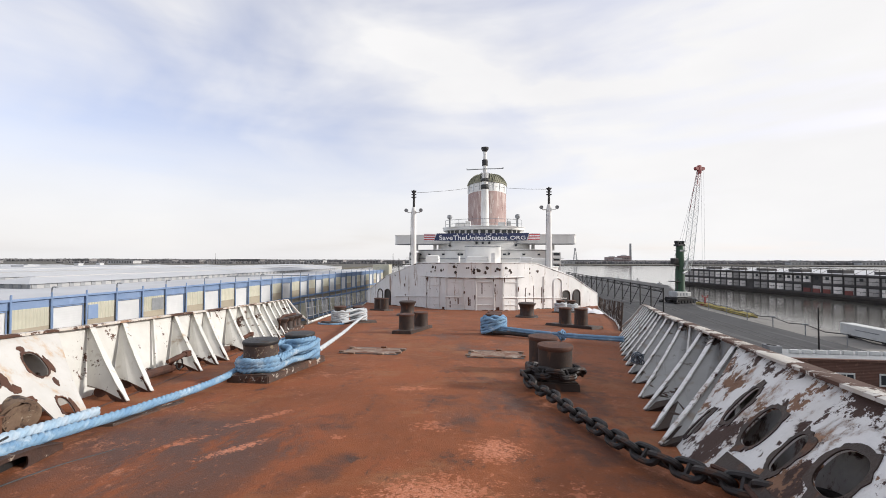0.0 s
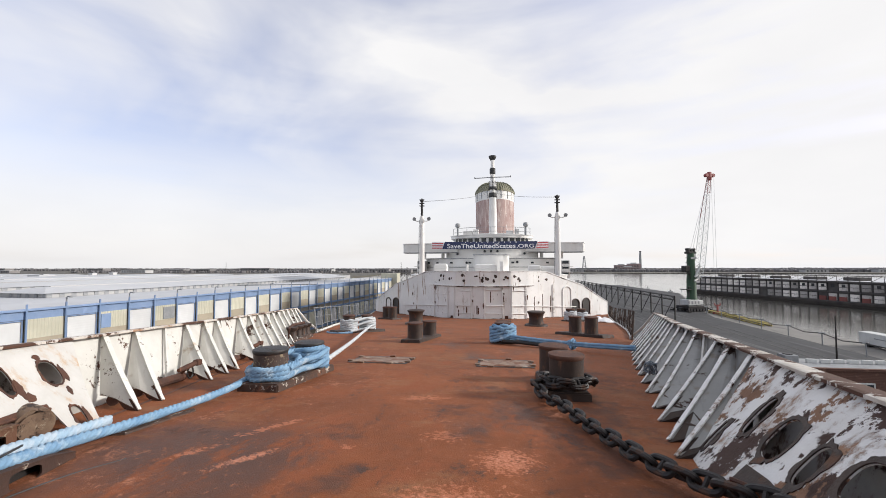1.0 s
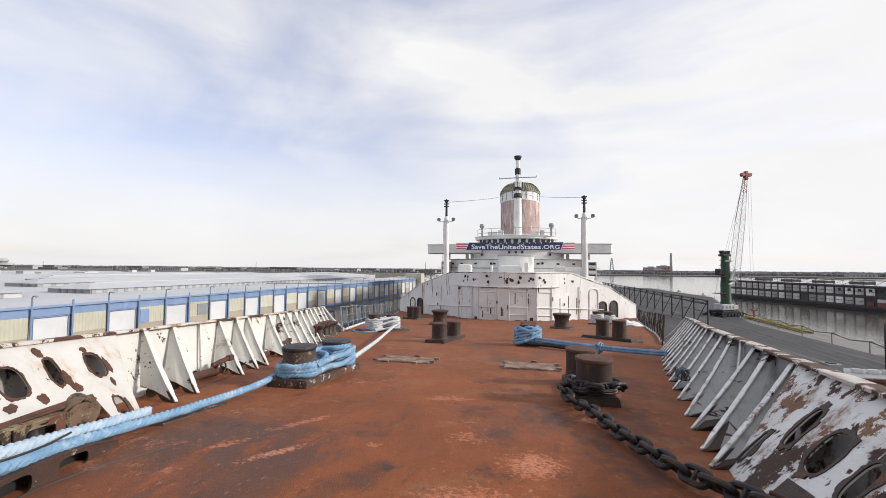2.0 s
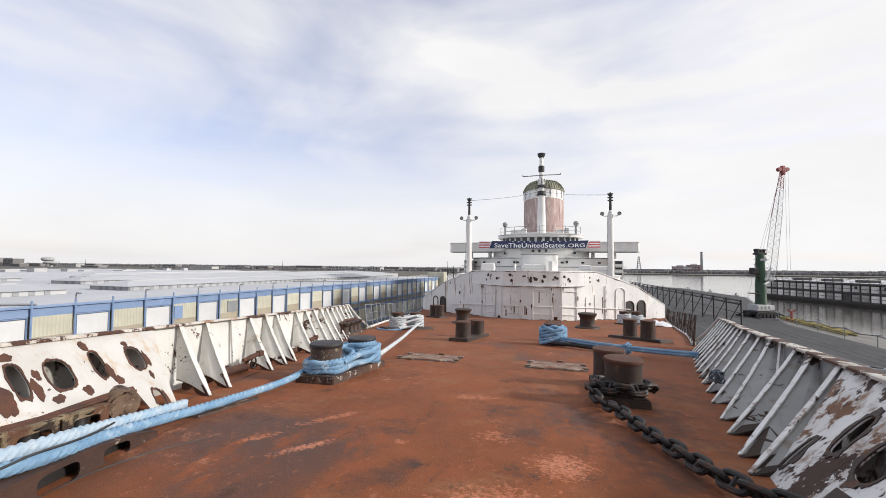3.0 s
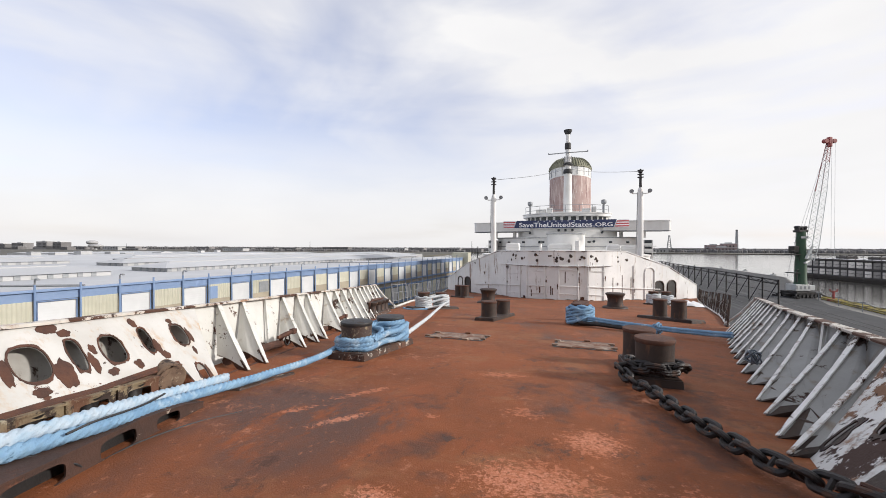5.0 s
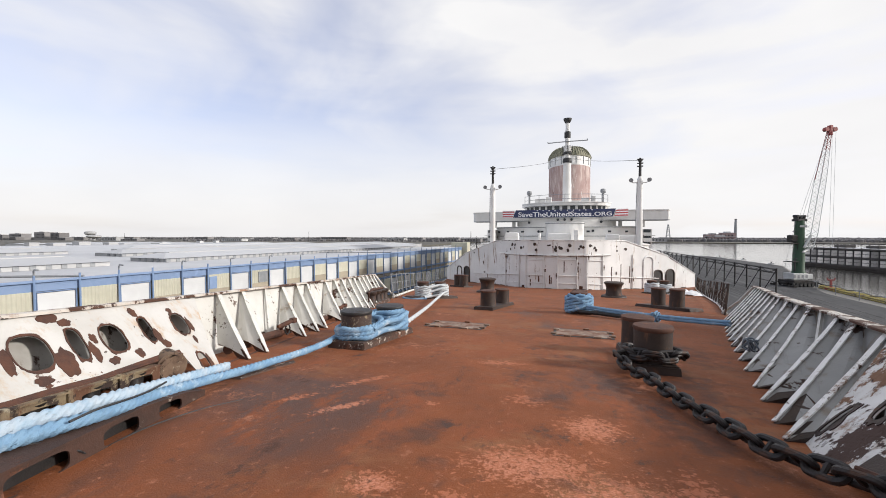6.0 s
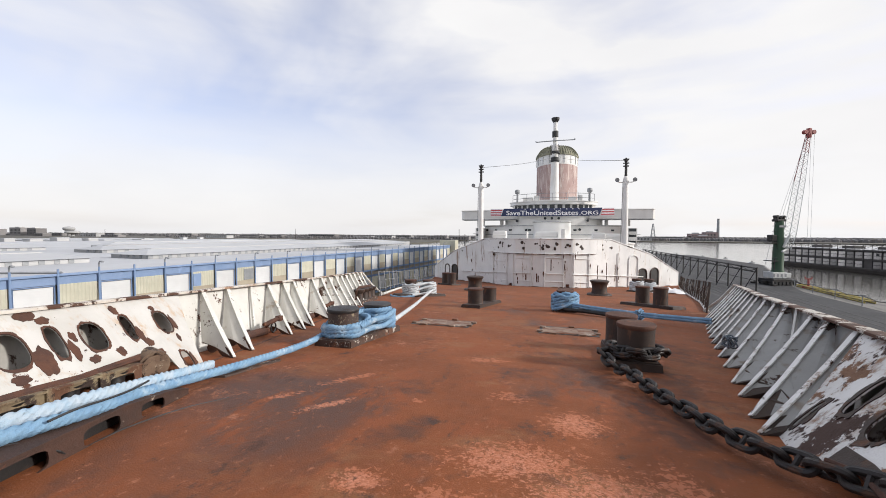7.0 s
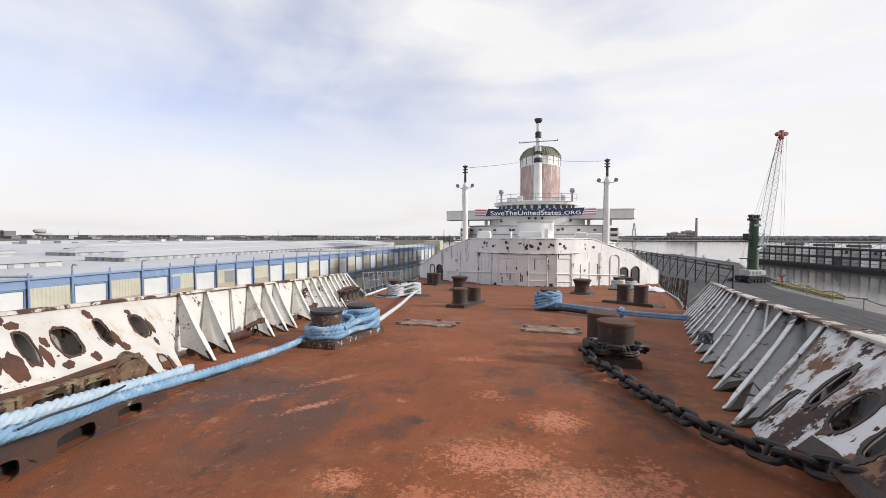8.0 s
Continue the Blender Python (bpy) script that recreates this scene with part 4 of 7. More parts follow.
def arch(name, x41, z_lo, z_hi, w, material, deep):
    """A round-topped opening or raised frame on the wall."""
    a, b = on_wall(x41, z_lo), on_wall(x41, z_hi)
    n_ = 12
    outline = [(-w, 0.0)] + [(w * -math.cos(math.pi * k / n_), (b.z - a.z) - w + w * math.sin(math.pi * k / n_)) for k in range(n_ + 1)] + [(w, 0.0)]
    slope = (wall_y(a.x + 0.3) - wall_y(a.x - 0.3)) / 0.6
    pts = [Vector((a.x + s, a.y + slope * s - 0.05, a.z + u)) for s, u in outline]
    bm = bmesh.new()
    tube(bm, pts, 0.07, 6)
    frame_part = part(name, bm, M_WALL if not deep else M_STEEL, breakwater)
    # plate filling the opening; in M_DARK it paints the shade inside
    if deep:
        bm = bmesh.new()
        prism(bm, [p + Vector((0, 0.04, 0)) for p in pts], [p + Vector((0, 0.1, 0)) for p in pts])
        part("opening_cover", bm, material, frame_part)


arch("doorway", -9.08, -3.6, -1.78, 0.42, M_DARK, True)
arch("doorway", -9.85, -3.5, -1.75, 0.42, M_WALL, True)
arch("door_frame", 7.95, -3.35, -0.5, 0.5, M_WALL, False)
arch("fairlead_opening", 8.75, -3.2, -1.72, 0.48, M_DARK, True)
arch("fairlead_opening", 9.75, -3.2, -1.62, 0.48, M_DARK, True)

# forward house behind the wall
def outline_block(name, half_w, y0, y1, bulge, z0, z1, material, label, seg=12, parent=None, lip=0.0):
    """A deckhouse block with a bowed front."""
    front = [(half_w * math.sin(a), y0 + bulge * (1 - math.cos(a) ** 1.2)) for a in [(-math.pi / 2 + math.pi * k / (2 * seg)) for k in range(2 * seg + 1)]]
    ring = front + [(half_w, y1), (-half_w, y1)]
    bm = bmesh.new()
    prism(bm, [(x, y, z0) for x, y in ring], [(x, y, z1) for x, y in ring])
    if lip:
        prism(bm, [(x * (1 + lip / half_w), y - lip, z1) for x, y in ring], [(x * (1 + lip / half_w), y - lip, z1 + 0.12) for x, y in ring])
    return part(name, bm, material, parent, label, smooth=True)


house = thing("superstructure", "white steel superstructure of an old liner with a wide bridge", "superstructure")
outline_block("forward_house", 9.6, 47.0, 80.0, 4.0, -4.7, 0.35, M_HOUSE, "", parent=house, lip=0.1)
outline_block("lower_bridge_front", 13.8, 78.0, 130.0, 7.0, -4.7, 3.05, M_HOUSE, "", parent=house, lip=0.15)
outline_block("centre_bay", 3.35, 75.6, 84.0, 2.2, 0.3, 3.7, M_HOUSE, "", parent=house, lip=0.08)
outline_block("bridge_base", 9.2, 77.5, 120.0, 5.0, 3.05, 4.9, M_HOUSE, "", parent=house)
outline_block("wheelhouse", 7.6, 78.0, 96.0, 5.0, 4.9, 7.0, M_HOUSE, "", parent=house)
outline_block("wheelhouse_roof", 8.2, 77.4, 97.0, 5.0, 7.0, 7.5, M_HOUSE, "", parent=house, lip=0.12)
outline_block("funnel_house", 7.0, 98.0, 130.0, 3.0, 4.0, 9.5, M_HOUSE, "", parent=house)
for k in range(13):
    a = -1.1 + 2.2 * k / 12
    x, y = 7.6 * math.sin(a), 78.0 + 5.0 * (1 - math.cos(a) ** 1.2)
    bm = bmesh.new()
    box(bm, -0.45, 0.45, -0.06, 0.1, -0.36, 0.36, 0.03)
    w_ = part("wheelhouse_window", bm, M_GLASS, house)
    w_.matrix_basis = pose(x, y, 6.56, 0, 0, math.degrees(a) * 0.55)
# wings
for s in (-1, 1):
    bm = bmesh.new()
    ring = [(s * 6.5, 79.0), (s * 17.5, 80.5), (s * 17.9, 81.2), (s * 17.9, 84.5), (s * 6.5, 84.5)]
    prism(bm, [(x, y, 4.3) for x, y in ring], [(x, y, 5.95) for x, y in ring])
    wing = part("bridge_wing", bm, M_HOUSE, house)
    bm = bmesh.new()
    prism(bm, [(x * 1.004, y - 0.12, 5.95) for x, y in ring], [(x * 1.004, y - 0.12, 6.1) for x, y in ring])
    part("wing_rail", bm, M_HOUSE, wing)
    bm = bmesh.new()
    prism(bm, [(x, y - 0.1, 4.2) for x, y in ring], [(x, y - 0.1, 4.3) for x, y in ring])
    part("wing_floor", bm, M_GREY, wing)
    for xx in (9.8, 13.6):
        bm = bmesh.new()
        box(bm, s * xx - 0.3, s * xx + 0.3, 81.5, 82.1, 3.0, 4.3, 0.04)
        part("wing_support", bm, M_HOUSE, wing)
    bm = bmesh.new()
    box(bm, s * 14.2 - 0.8, s * 14.2 + 0.8, 81.0, 84.0, -0.8, 2.6)
    for zz in (0.3, 1.4):
        box(bm, s * 14.6 - 0.9, s * 14.6 + 0.9, 80.6, 84.2, zz, zz + 0.12)
    part("side_gallery", bm, M_HOUSE, house)
    bm = bmesh.new()
    for zz in (-0.1, 1.0, 2.0):
        box(bm, s * 14.2 - 0.6, s * 14.2 + 0.6, 80.96, 80.99, zz, zz + 0.55)
    part("gallery_window", bm, M_GLASS, house)
# portlights
for x, z, y in ((-9.4, 2.3, 80.6), (-4.7, 2.2, 78.2), (4.9, 2.3, 78.2), (9.2, 2.2, 80.5), (-6.5, 3.9, 78.6), (-1.2, 4.35, 77.3), (0.0, 4.35, 77.3), (1.2, 4.35, 77.3), (6.3, 3.95, 78.6)):
    bm = bmesh.new()
    tube(bm, [(x, y + 0.8, z), (x, y - 0.15, z)], 0.24, 10)
    part("portlight", bm, M_GLASS, house)
for half_w, y0, bulge, z in ((13.8, 78.0, 7.0, 3.02), (3.35, 75.6, 2.2, 3.66), (9.2, 77.5, 5.0, 4.86), (13.8, 78.0, 7.0, 1.35)):
    bm = bmesh.new()
    tube(bm, [((half_w + 0.12) * math.sin(a), y0 - 0.14 + bulge * (1 - math.cos(a) ** 1.2), z) for a in [(-1.45 + 2.9 * k / 24) for k in range(25)]], 0.07, 5)
    part("tier_edge", bm, M_GREY, house, "dark weathered deck edge")
for k in range(9):
    a = -1.2 + 2.4 * k / 8
    if abs(a) < 0.25:
        continue
    bm = bmesh.new()
    box(bm, -0.28, 0.28, -0.14, 0.1, -0.16, 0.16, 0.04)
    w_ = part("saloon_window", bm, M_GLASS, house)
    w_.matrix_basis = pose(13.8 * math.sin(a), 78.0 + 7.0 * (1 - math.cos(a) ** 1.2), 2.2, 0, 0, math.degrees(a) * 0.6)
# railing round the wheelhouse roof
rail_pts = [(8.0 * math.sin(a), 77.6 + 5.0 * (1 - math.cos(a) ** 1.2)) for a in [(-1.25 + 2.5 * k / 16) for k in range(17)]]
bm = bmesh.new()
for z in (8.2, 9.0):
    tube(bm, [(x, y, z) for x, y in rail_pts], 0.045, 5)
part("roof_rail", bm, M_GREY, house)
for x, y in rail_pts[::2]:
    bm = bmesh.new()
    tube(bm, [(x, y, 7.5), (x, y, 9.0)], 0.045, 5)
    part("rail_post", bm, M_GREY, house)
for x in (-6.5, 6.6):
    bm = bmesh.new()
    tube(bm, [(x, 79.0, 7.5), (x, 79.0, 9.1)], 0.16, 8)
    lathe(bm, [(0.1, 0.0), (0.42, 0.15), (0.5, 0.5), (0.42, 0.85), (0.1, 0.95)], (x, 79.0, 9.0), 12)
    part("searchlight", bm, M_GREY, house)
for x, w in ((-4.6, 0.9), (-3.0, 0.5), (3.6, 0.7), (5.0, 0.4)):
    bm = bmesh.new()
    box(bm, x - w, x + w, 80, 81.5, 7.5, 8.5 + 0.3 * (w < 0.6), 0.08)
    part("roof_locker", bm, M_HOUSE, house)

# ventilators on the forward house
for x, y, w, h in ((-5.6, 49.5, 0.8, 1.5), (-0.1, 49.0, 1.3, 1.4), (1.75, 48.5, 0.22, 1.75), (5.6, 49.0, 0.7, 1.3), (7.4, 49.5, 1.1, 1.2), (-2.3, 48.6, 0.1, 1.4)):
    v = thing("ventilator", "rounded white steel ventilator housing on the deckhouse", "ventilator", "ventilators on the deckhouse", (x, y, 0.3))
    bm = bmesh.new()
    box(bm, -w, w, -0.6, 0.6, 0, h, min(0.25, w * 0.4))
    part("housing", bm, M_HOUSE, v, smooth=True)
    bm = bmesh.new()
    box(bm, -w * 1.04, w * 1.04, -0.64, 0.64, h * 0.62, h * 0.70, 0.02)
    part("seam_band", bm, M_HOUSE, v)

# banner
banner = thing("banner", "long navy banner with white lettering and red-white striped ends", "banner")
def bent(x, z, d=0.0):
    return Vector((x, 76.2 + 0.016 * x * x - d, z + 0.012 * (x / 3) ** 2))
def strip(x0, x1, z0, z1, d, skew0=0.0, skew1=0.0, n_=24):
    bm = bmesh.new()
    cols = []
    for k in range(n_ + 1):
        t = k / n_
        lo, hi = x0 + (x1 - x0) * t, (x0 + skew0) + (x1 + skew1 - x0 - skew0) * t
        cols.append([bm.verts.new(bent(lo, z0, d)), bm.verts.new(bent(hi, z1, d)), bm.verts.new(bent(hi, z1, d - 0.03)), bm.verts.new(bent(lo, z0, d - 0.03))])
    for a, b in zip(cols, cols[1:]):
        for j in range(4):
            bm.faces.new((a[j], a[(j + 1) % 4], b[(j + 1) % 4], b[j]))
    bm.faces.new(cols[0])
    bm.faces.new(cols[-1])
    return bm
part("field", strip(-9.4, 8.1, 4.72, 6.12, 0.0, 0.55, 0.55), M_NAVY, banner)
for s, (a, b) in (("l", (-11.5, -9.45)), ("r", (8.35, 10.7))):
    fl = part("flag_end", strip(a, b, 4.72, 6.05, 0.0, 0.0 if s == "l" else 0.55, 0.5 if s == "l" else 0.0, 6), M_BWHITE, banner)
    for k in range(3):
        z = 4.8 + 0.44 * k
        sk = 0.36 * (k + 0.5) / 3
        part("stripe", strip(a + (0 if s == "l" else sk), b + (sk if s == "l" else 0), z, z + 0.22, 0.012, 0, 0, 6), M_BRED, fl)
for k in range(10):
    bm = bmesh.new()
    c = bent(-4.8 + 1.05 * k, 5.98, 0.02)
    pts = [c + Vector((math.cos(math.pi / 2 + math.pi * j / 5) * (0.16 if j % 2 == 0 else 0.065), 0, math.sin(math.pi / 2 + math.pi * j / 5) * (0.16 if j % 2 == 0 else 0.065))) for j in range(10)]
    prism(bm, pts, [p + Vector((0, -0.01, 0)) for p in pts])
    part("star", bm, M_BWHITE, banner)
def lettering(text, x0, width, height, z0):
    fc = bpy.data.curves.new("lettering", "FONT")
    fc.body = text
    fc.size = 1.0
    fc.extrude = 0.01
    fc.offset = 0.012
    ob = bpy.data.objects.new("lettering", fc)
    scene.collection.objects.link(ob)
    bpy.context.view_layer.update()
    me = bpy.data.meshes.new_from_object(ob.evaluated_get(bpy.context.evaluated_depsgraph_get()))
    bpy.data.objects.remove(ob)
    lo, hi = min(v.co.x for v in me.vertices), max(v.co.x for v in me.vertices)
    bm = bmesh.new()
    bm.from_mesh(me)
    for v in bm.verts:
        x, z, d = x0 + (v.co.x - lo) / (hi - lo) * width, z0 + v.co.y * height, 0.03 + v.co.z
        v.co = bent(x, z, d)
    part("lettering", bm, M_BWHITE, banner, "white capital and small letters")
lettering("SaveTheUnitedStates", -8.35, 12.9, 1.18, 4.90)
lettering(".ORG", 4.75, 3.2, 0.95, 4.92)


# ---- masts and funnel ----
def kingpost(x, y, z0, z1, lamp_z, r0):
    k = thing("kingpost", "tapered white steel kingpost with floodlights and a dark top", "kingpost", "kingposts", (x, y, z0))
    h, lz = z1 - z0, lamp_z - z0
    bm = bmesh.new()
    lathe(bm, [(r0, 0), (r0 * 0.98, h * 0.3), (r0 * 0.86, lz + 0.2), (r0 * 0.5, lz + 0.5)], seg=16)
    part("post", bm, M_HOUSE, k, smooth=True)
    bm = bmesh.new()
    lathe(bm, [(0.14, lz + 0.5), (0.12, h - 0.4), (0.22, h - 0.35), (0.22, h - 0.2), (0.1, h - 0.15), (0.08, h)], seg=8)
    for zz in (h - 0.9, h - 0.6, h - 0.2):
        box(bm, -0.28, 0.28, -0.1, 0.1, zz, zz + 0.1)
    part("topmast", bm, M_DARK, k)
    bm = bmesh.new()
    tube(bm, [(-0.85, 0, lz), (-0.6, 0, lz - 0.12), (0.6, 0, lz - 0.12), (0.85, 0, lz)], 0.05, 6)
    part("cross_arm", bm, M_HOUSE, k)
    for s in (-1, 1):
        bm = bmesh.new()
        tube(bm, [(s * 0.85, 0.1, lz + 0.12), (s * 0.85, -0.1, lz + 0.14), (s * 0.85, -0.22, lz + 0.12)], [0.1, 0.2, 0.22], 10)
        part("floodlight", bm, M_GREY, k)
    bm = bmesh.new()
    tube(bm, [(-r0 - 0.1, -0.1, 0), (-r0 + 0.02, -0.1, lz)], 0.025, 4)
    part("ladder_rail", bm, M_GREY, k)
    return k


kingpost(-7.32, 46.0, 0.3, 9.3, 6.8, 0.31)
kingpost(7.88, 46.0, 0.3, 9.35, 6.95, 0.31)

mast = thing("mast", "stout white radar mast with black bands and a crossed yard", "mast", loc=(0.15, 95.0, 7.4))
bm = bmesh.new()
lathe(bm, [(0.98, 0), (0.92, 5), (0.82, 10.2)], seg=20)
part("column", bm, M_HOUSE, mast, smooth=True)
for prof in ([(0.95, 10.2), (1.0, 10.5), (0.9, 11.2), (0.7, 11.3)], [(1.05, 12.1), (1.1, 12.2), (0.8, 12.6)], [(0.62, 15.7), (0.68, 15.8), (0.68, 17.0), (0.6, 17.1)], [(0.5, 19.0), (0.85, 19.6), (0.9, 20.0), (0.6, 20.05)]):
    bm = bmesh.new()
    lathe(bm, prof, seg=16)
    part("black_band", bm, M_BLACK, mast)
bm = bmesh.new()
lathe(bm, [(0.62, 11.3), (0.62, 12.6), (0.85, 12.7), (0.85, 13.9), (0.5, 14.1), (0.52, 15.7)], seg=16)
lathe(bm, [(0.48, 17.1), (0.42, 18.0), (0.45, 19.0)], seg=12)
part("upper_column", bm, M_HOUSE, mast)
for k in range(8):
    bm = bmesh.new()
    a = math.tau * k / 8
    tube(bm, [(1.05 * math.cos(a), 1.05 * math.sin(a), 12.6), (1.05 * math.cos(a), 1.05 * math.sin(a), 14.0)], 0.06, 5)
    part("platform_post", bm, M_BLACK, mast)
bm = bmesh.new()
tube(bm, [(-4.2, 0, 14.85), (0, -0.6, 14.85), (4.2, 0, 14.98)], 0.11, 6)
tube(bm, [(4.2, 0, 14.9), (4.2, 0, 15.3)], 0.12, 6)
tube(bm, [(-4.2, 0, 14.8), (-4.2, 0, 15.15)], 0.1, 6)
part("yard", bm, M_GREY, mast)

funnel = thing("funnel", "huge oval funnel, faded red with white band, grey-green cap", "funnel", loc=(0.45, 117.0, 4.9))
def loft(rings_, seg=40):
    bm = bmesh.new()
    lathe(bm, rings_, seg=seg, sx=1.0, sy=1.6)
    return bm
part("red_body", loft([(5.55, 0), (5.45, 8), (5.42, 14.6)]), M_FUN_R, funnel, "faded pinkish red paint", smooth=True)
part("white_band", loft([(5.44, 14.6), (5.42, 17.0)]), M_HOUSE, funnel, smooth=True)
part("cap", loft([(5.6, 17.0), (5.62, 17.35), (5.35, 18.0), (4.7, 19.0), (3.9, 19.7), (2.6, 20.1), (1.0, 20.2)]), M_FUN_C, funnel, "grey-green domed cap", smooth=True)
for k in range(26):
    a = math.pi + math.pi * (k + 0.5) / 26
    bm = bmesh.new()
    p = [(r * math.cos(a), 1.6 * r * math.sin(a), z) for r, z in ((5.66, 17.3), (5.42, 18.0), (4.78, 19.0), (3.95, 19.75))]
    tube(bm, p, 0.09, 4)
    part("cap_rib", bm, M_FUN_C, funnel)
for k in range(9):
    a = math.pi + math.pi * (k + 0.5) / 9
    bm = bmesh.new()
    tube(bm, [(5.5 * math.cos(a), 8.8 * math.sin(a), 14.9), (5.46 * math.cos(a), 8.74 * math.sin(a), 16.9)], 0.07, 4)
    part("band_seam", bm, M_GREY, funnel)

aerial = thing("aerial_wire", "thin sagging aerial wires strung between the kingposts", "wire")
for a, b in (((-7.3, 46, 8.95), (0.15, 94, 18.6)), ((7.9, 46, 9.1), (0.15, 94, 18.6))):
    bm = bmesh.new()
    a, b = Vector(a), Vector(b)
    tube(bm, [a.lerp(b, t / 10) - Vector((0, 0, 0.35 * math.sin(math.pi * t / 10))) for t in range(11)], 0.022, 4)
    part("wire", bm, M_DARK, aerial)


# ---- water, land and piers ----
bm = bmesh.new()
bmesh.ops.create_grid(bm, x_segments=8, y_segments=8, size=4600)
for v in bm.verts:
    v.co.z = WATER_Z
tagged(part("water", bm, M_WATER), "wide grey-brown river with small ripples", "water", kind="structure")


def slab(name, ring, z0, z1, material, label, category):
    bm = bmesh.new()
    prism(bm, [(x, y, z0) for x, y in ring], [(x, y, z1) for x, y in ring])
    return tagged(part(name, bm, material), label, category, kind="structure")


PZ = -16.0
PD = math.radians(4.3)
def pier_pt(a, b, z=0.0):
    """a metres inland from the pier's river edge, b metres along the pier."""
    return Vector((80.0 - a * math.cos(PD) + b * math.sin(PD), b * math.cos(PD) + a * math.sin(PD), z))
slab("pier_deck", [(16, -60), (84.2, -60), (84.2, 120), (82.9, 178), (117.5, 281), (113.5, 395), (80, 418), (40, 418)], WATER_Z - 1, PZ, M_CONC, "long concrete pier apron beside the water", "pier")
slab("pier_paving", [(18, -58), (68, -58), (74, 150), (81.6, 178), (116.7, 281.5), (112.7, 394), (79.5, 416.5), (42, 416.5)], PZ, PZ + 0.06, M_ASPH, "dark streaked asphalt paving along the pier", "paving")
slab("far_shore", [(60, 1250), (4500, 700), (4500, 4500), (-4500, 4500), (-4500, 1500), (-300, 1250)], WATER_Z - 1, -16.5, M_LAND, "low far shore beyond the river", "shore")
slab("left_shore", [(-4500, -600), (-130, -600), (-120, 300), (-260, 700), (-300, 1300), (-4500, 1600)], WATER_Z - 1, -16.2, M_LAND, "flat industrial waterfront land", "ground")

for k, (xa, xb) in enumerate(((44, 62), (46.5, 64.5), (58, 76), (60.5, 78.5), (52, 70))):
    slab("crane_rail", [(xa, 40), (xa + 0.25, 40), (xb + 0.25, 412), (xb, 412)], PZ + 0.06, PZ + 0.10, M_GREY_D, "long grey crane rail let into the paving", "rail")
edge_post = None
for t in (0.05, 0.28, 0.5, 0.74, 0.97):
    p = Vector((116.2, 284.0, PZ + 0.06)).lerp(Vector((81.5, 415.0, PZ + 0.06)), t) + Vector((14 * math.sin(math.pi * t), 22 * math.sin(math.pi * t), 0))
    if edge_post is None:
        edge_post = thing("edge_block", "squat white mooring block at the pier's edge", "mooring block", "mooring blocks", p)
        bm = bmesh.new()
        box(bm, -1.3, 1.3, -0.9, 0.9, 0, 0.8, 0.12)
        part("block", bm, M_CRANE_W, edge_post)
        bm = bmesh.new()
        lathe(bm, [(0.35, 0.8), (0.3, 1.3), (0.5, 1.4), (0.5, 1.6), (0.2, 1.65)], seg=10)
        part("post", bm, M_DARK, edge_post)
    else:
        copy_thing(edge_post, pose(*p))

# ---- blue and white warehouse along the left pier ----
shed = thing("warehouse", "long two-storey pier warehouse, blue trim, white doors and cream panels", "warehouse", loc=(-45.0, 23.6, 0), rz=-4.3)
BAY, EZ, SY0, SY1 = 3.42, -2.72, -13, 34
y0s, y1s = SY0 * BAY, SY1 * BAY
bm = bmesh.new()
box(bm, -75, -0.3, y0s, y1s, WATER_Z, EZ - 0.05)
part("wall", bm, M_TAN, shed)
bm = bmesh.new()
box(bm, -2, 6, y0s, y1s, WATER_Z - 1, PZ - 0.4)
part("quay", bm, M_CONC, shed)
bm = bmesh.new()
box(bm, -75.4, 0.25, y0s - 0.4, y1s + 0.4, EZ - 0.05, EZ + 0.06, 0.03)
part("roof", bm, M_ROOF, shed)
bm = bmesh.new()
box(bm, -0.05, 0.32, y0s, y1s, EZ - 0.12, EZ + 0.1, 0.03)
part("eave_trim", bm, M_BLUE, shed)
for z0, z1, d in ((-3.65, EZ - 0.12, 0.1), (-7.3, -6.9, 0.12), (-8.6, -8.2, 0.1), (-12.6, -12.2, 0.12)):
    bm = bmesh.new()
    box(bm, -0.3, d, y0s, y1s, z0, z1)
    part("blue_band", bm, M_BLUE, shed)
bm = bmesh.new()
box(bm, -0.15, 0.12, 0.12, BAY - 0.12, -6.9, -3.65)
cream = part("cream_panel", bm, M_CREAM, shed)
bm = bmesh.new()
box(bm, -0.15, 0.13, 0.12, BAY - 0.12, -6.9, -5.55)
tan = part("tan_dado", bm, M_TAN, shed)
bm = bmesh.new()
box(bm, -0.2, 0.05, 0.28, BAY - 0.28, -6.9, -3.85, 0.03)
door = part("roller_door", bm, M_DOOR, shed)
bm = bmesh.new()
tube(bm, [(0.12, 0.22, -6.9), (0.12, 0.22, -3.75), (0.12, BAY - 0.22, -3.75), (0.12, BAY - 0.22, -6.9)], 0.09, 4)
jamb = part("door_frame", bm, M_BLUE, shed)
bm = bmesh.new()
tube(bm, [(0.3, 0, -12.2), (0.3, 0, EZ + 0.55)], 0.09, 6)
post = part("blue_post", bm, M_BLUE, shed)
bm = bmesh.new()
tube(bm, [(0.3, 0, EZ), (0.3, 0, EZ + 0.95), (0.42, 0, EZ + 1.1), (0.8, 0, EZ + 1.12)], 0.07, 6)
lathe(bm, [(0.05, 0.08), (0.17, 0.0), (0.17, -0.06), (0.1, -0.1)], (0.85, 0, EZ + 1.1), 8)
lamp = part("eave_lamp", bm, M_GREY, shed)
lamp.matrix_basis = pose(0, SY0 * BAY, 0)
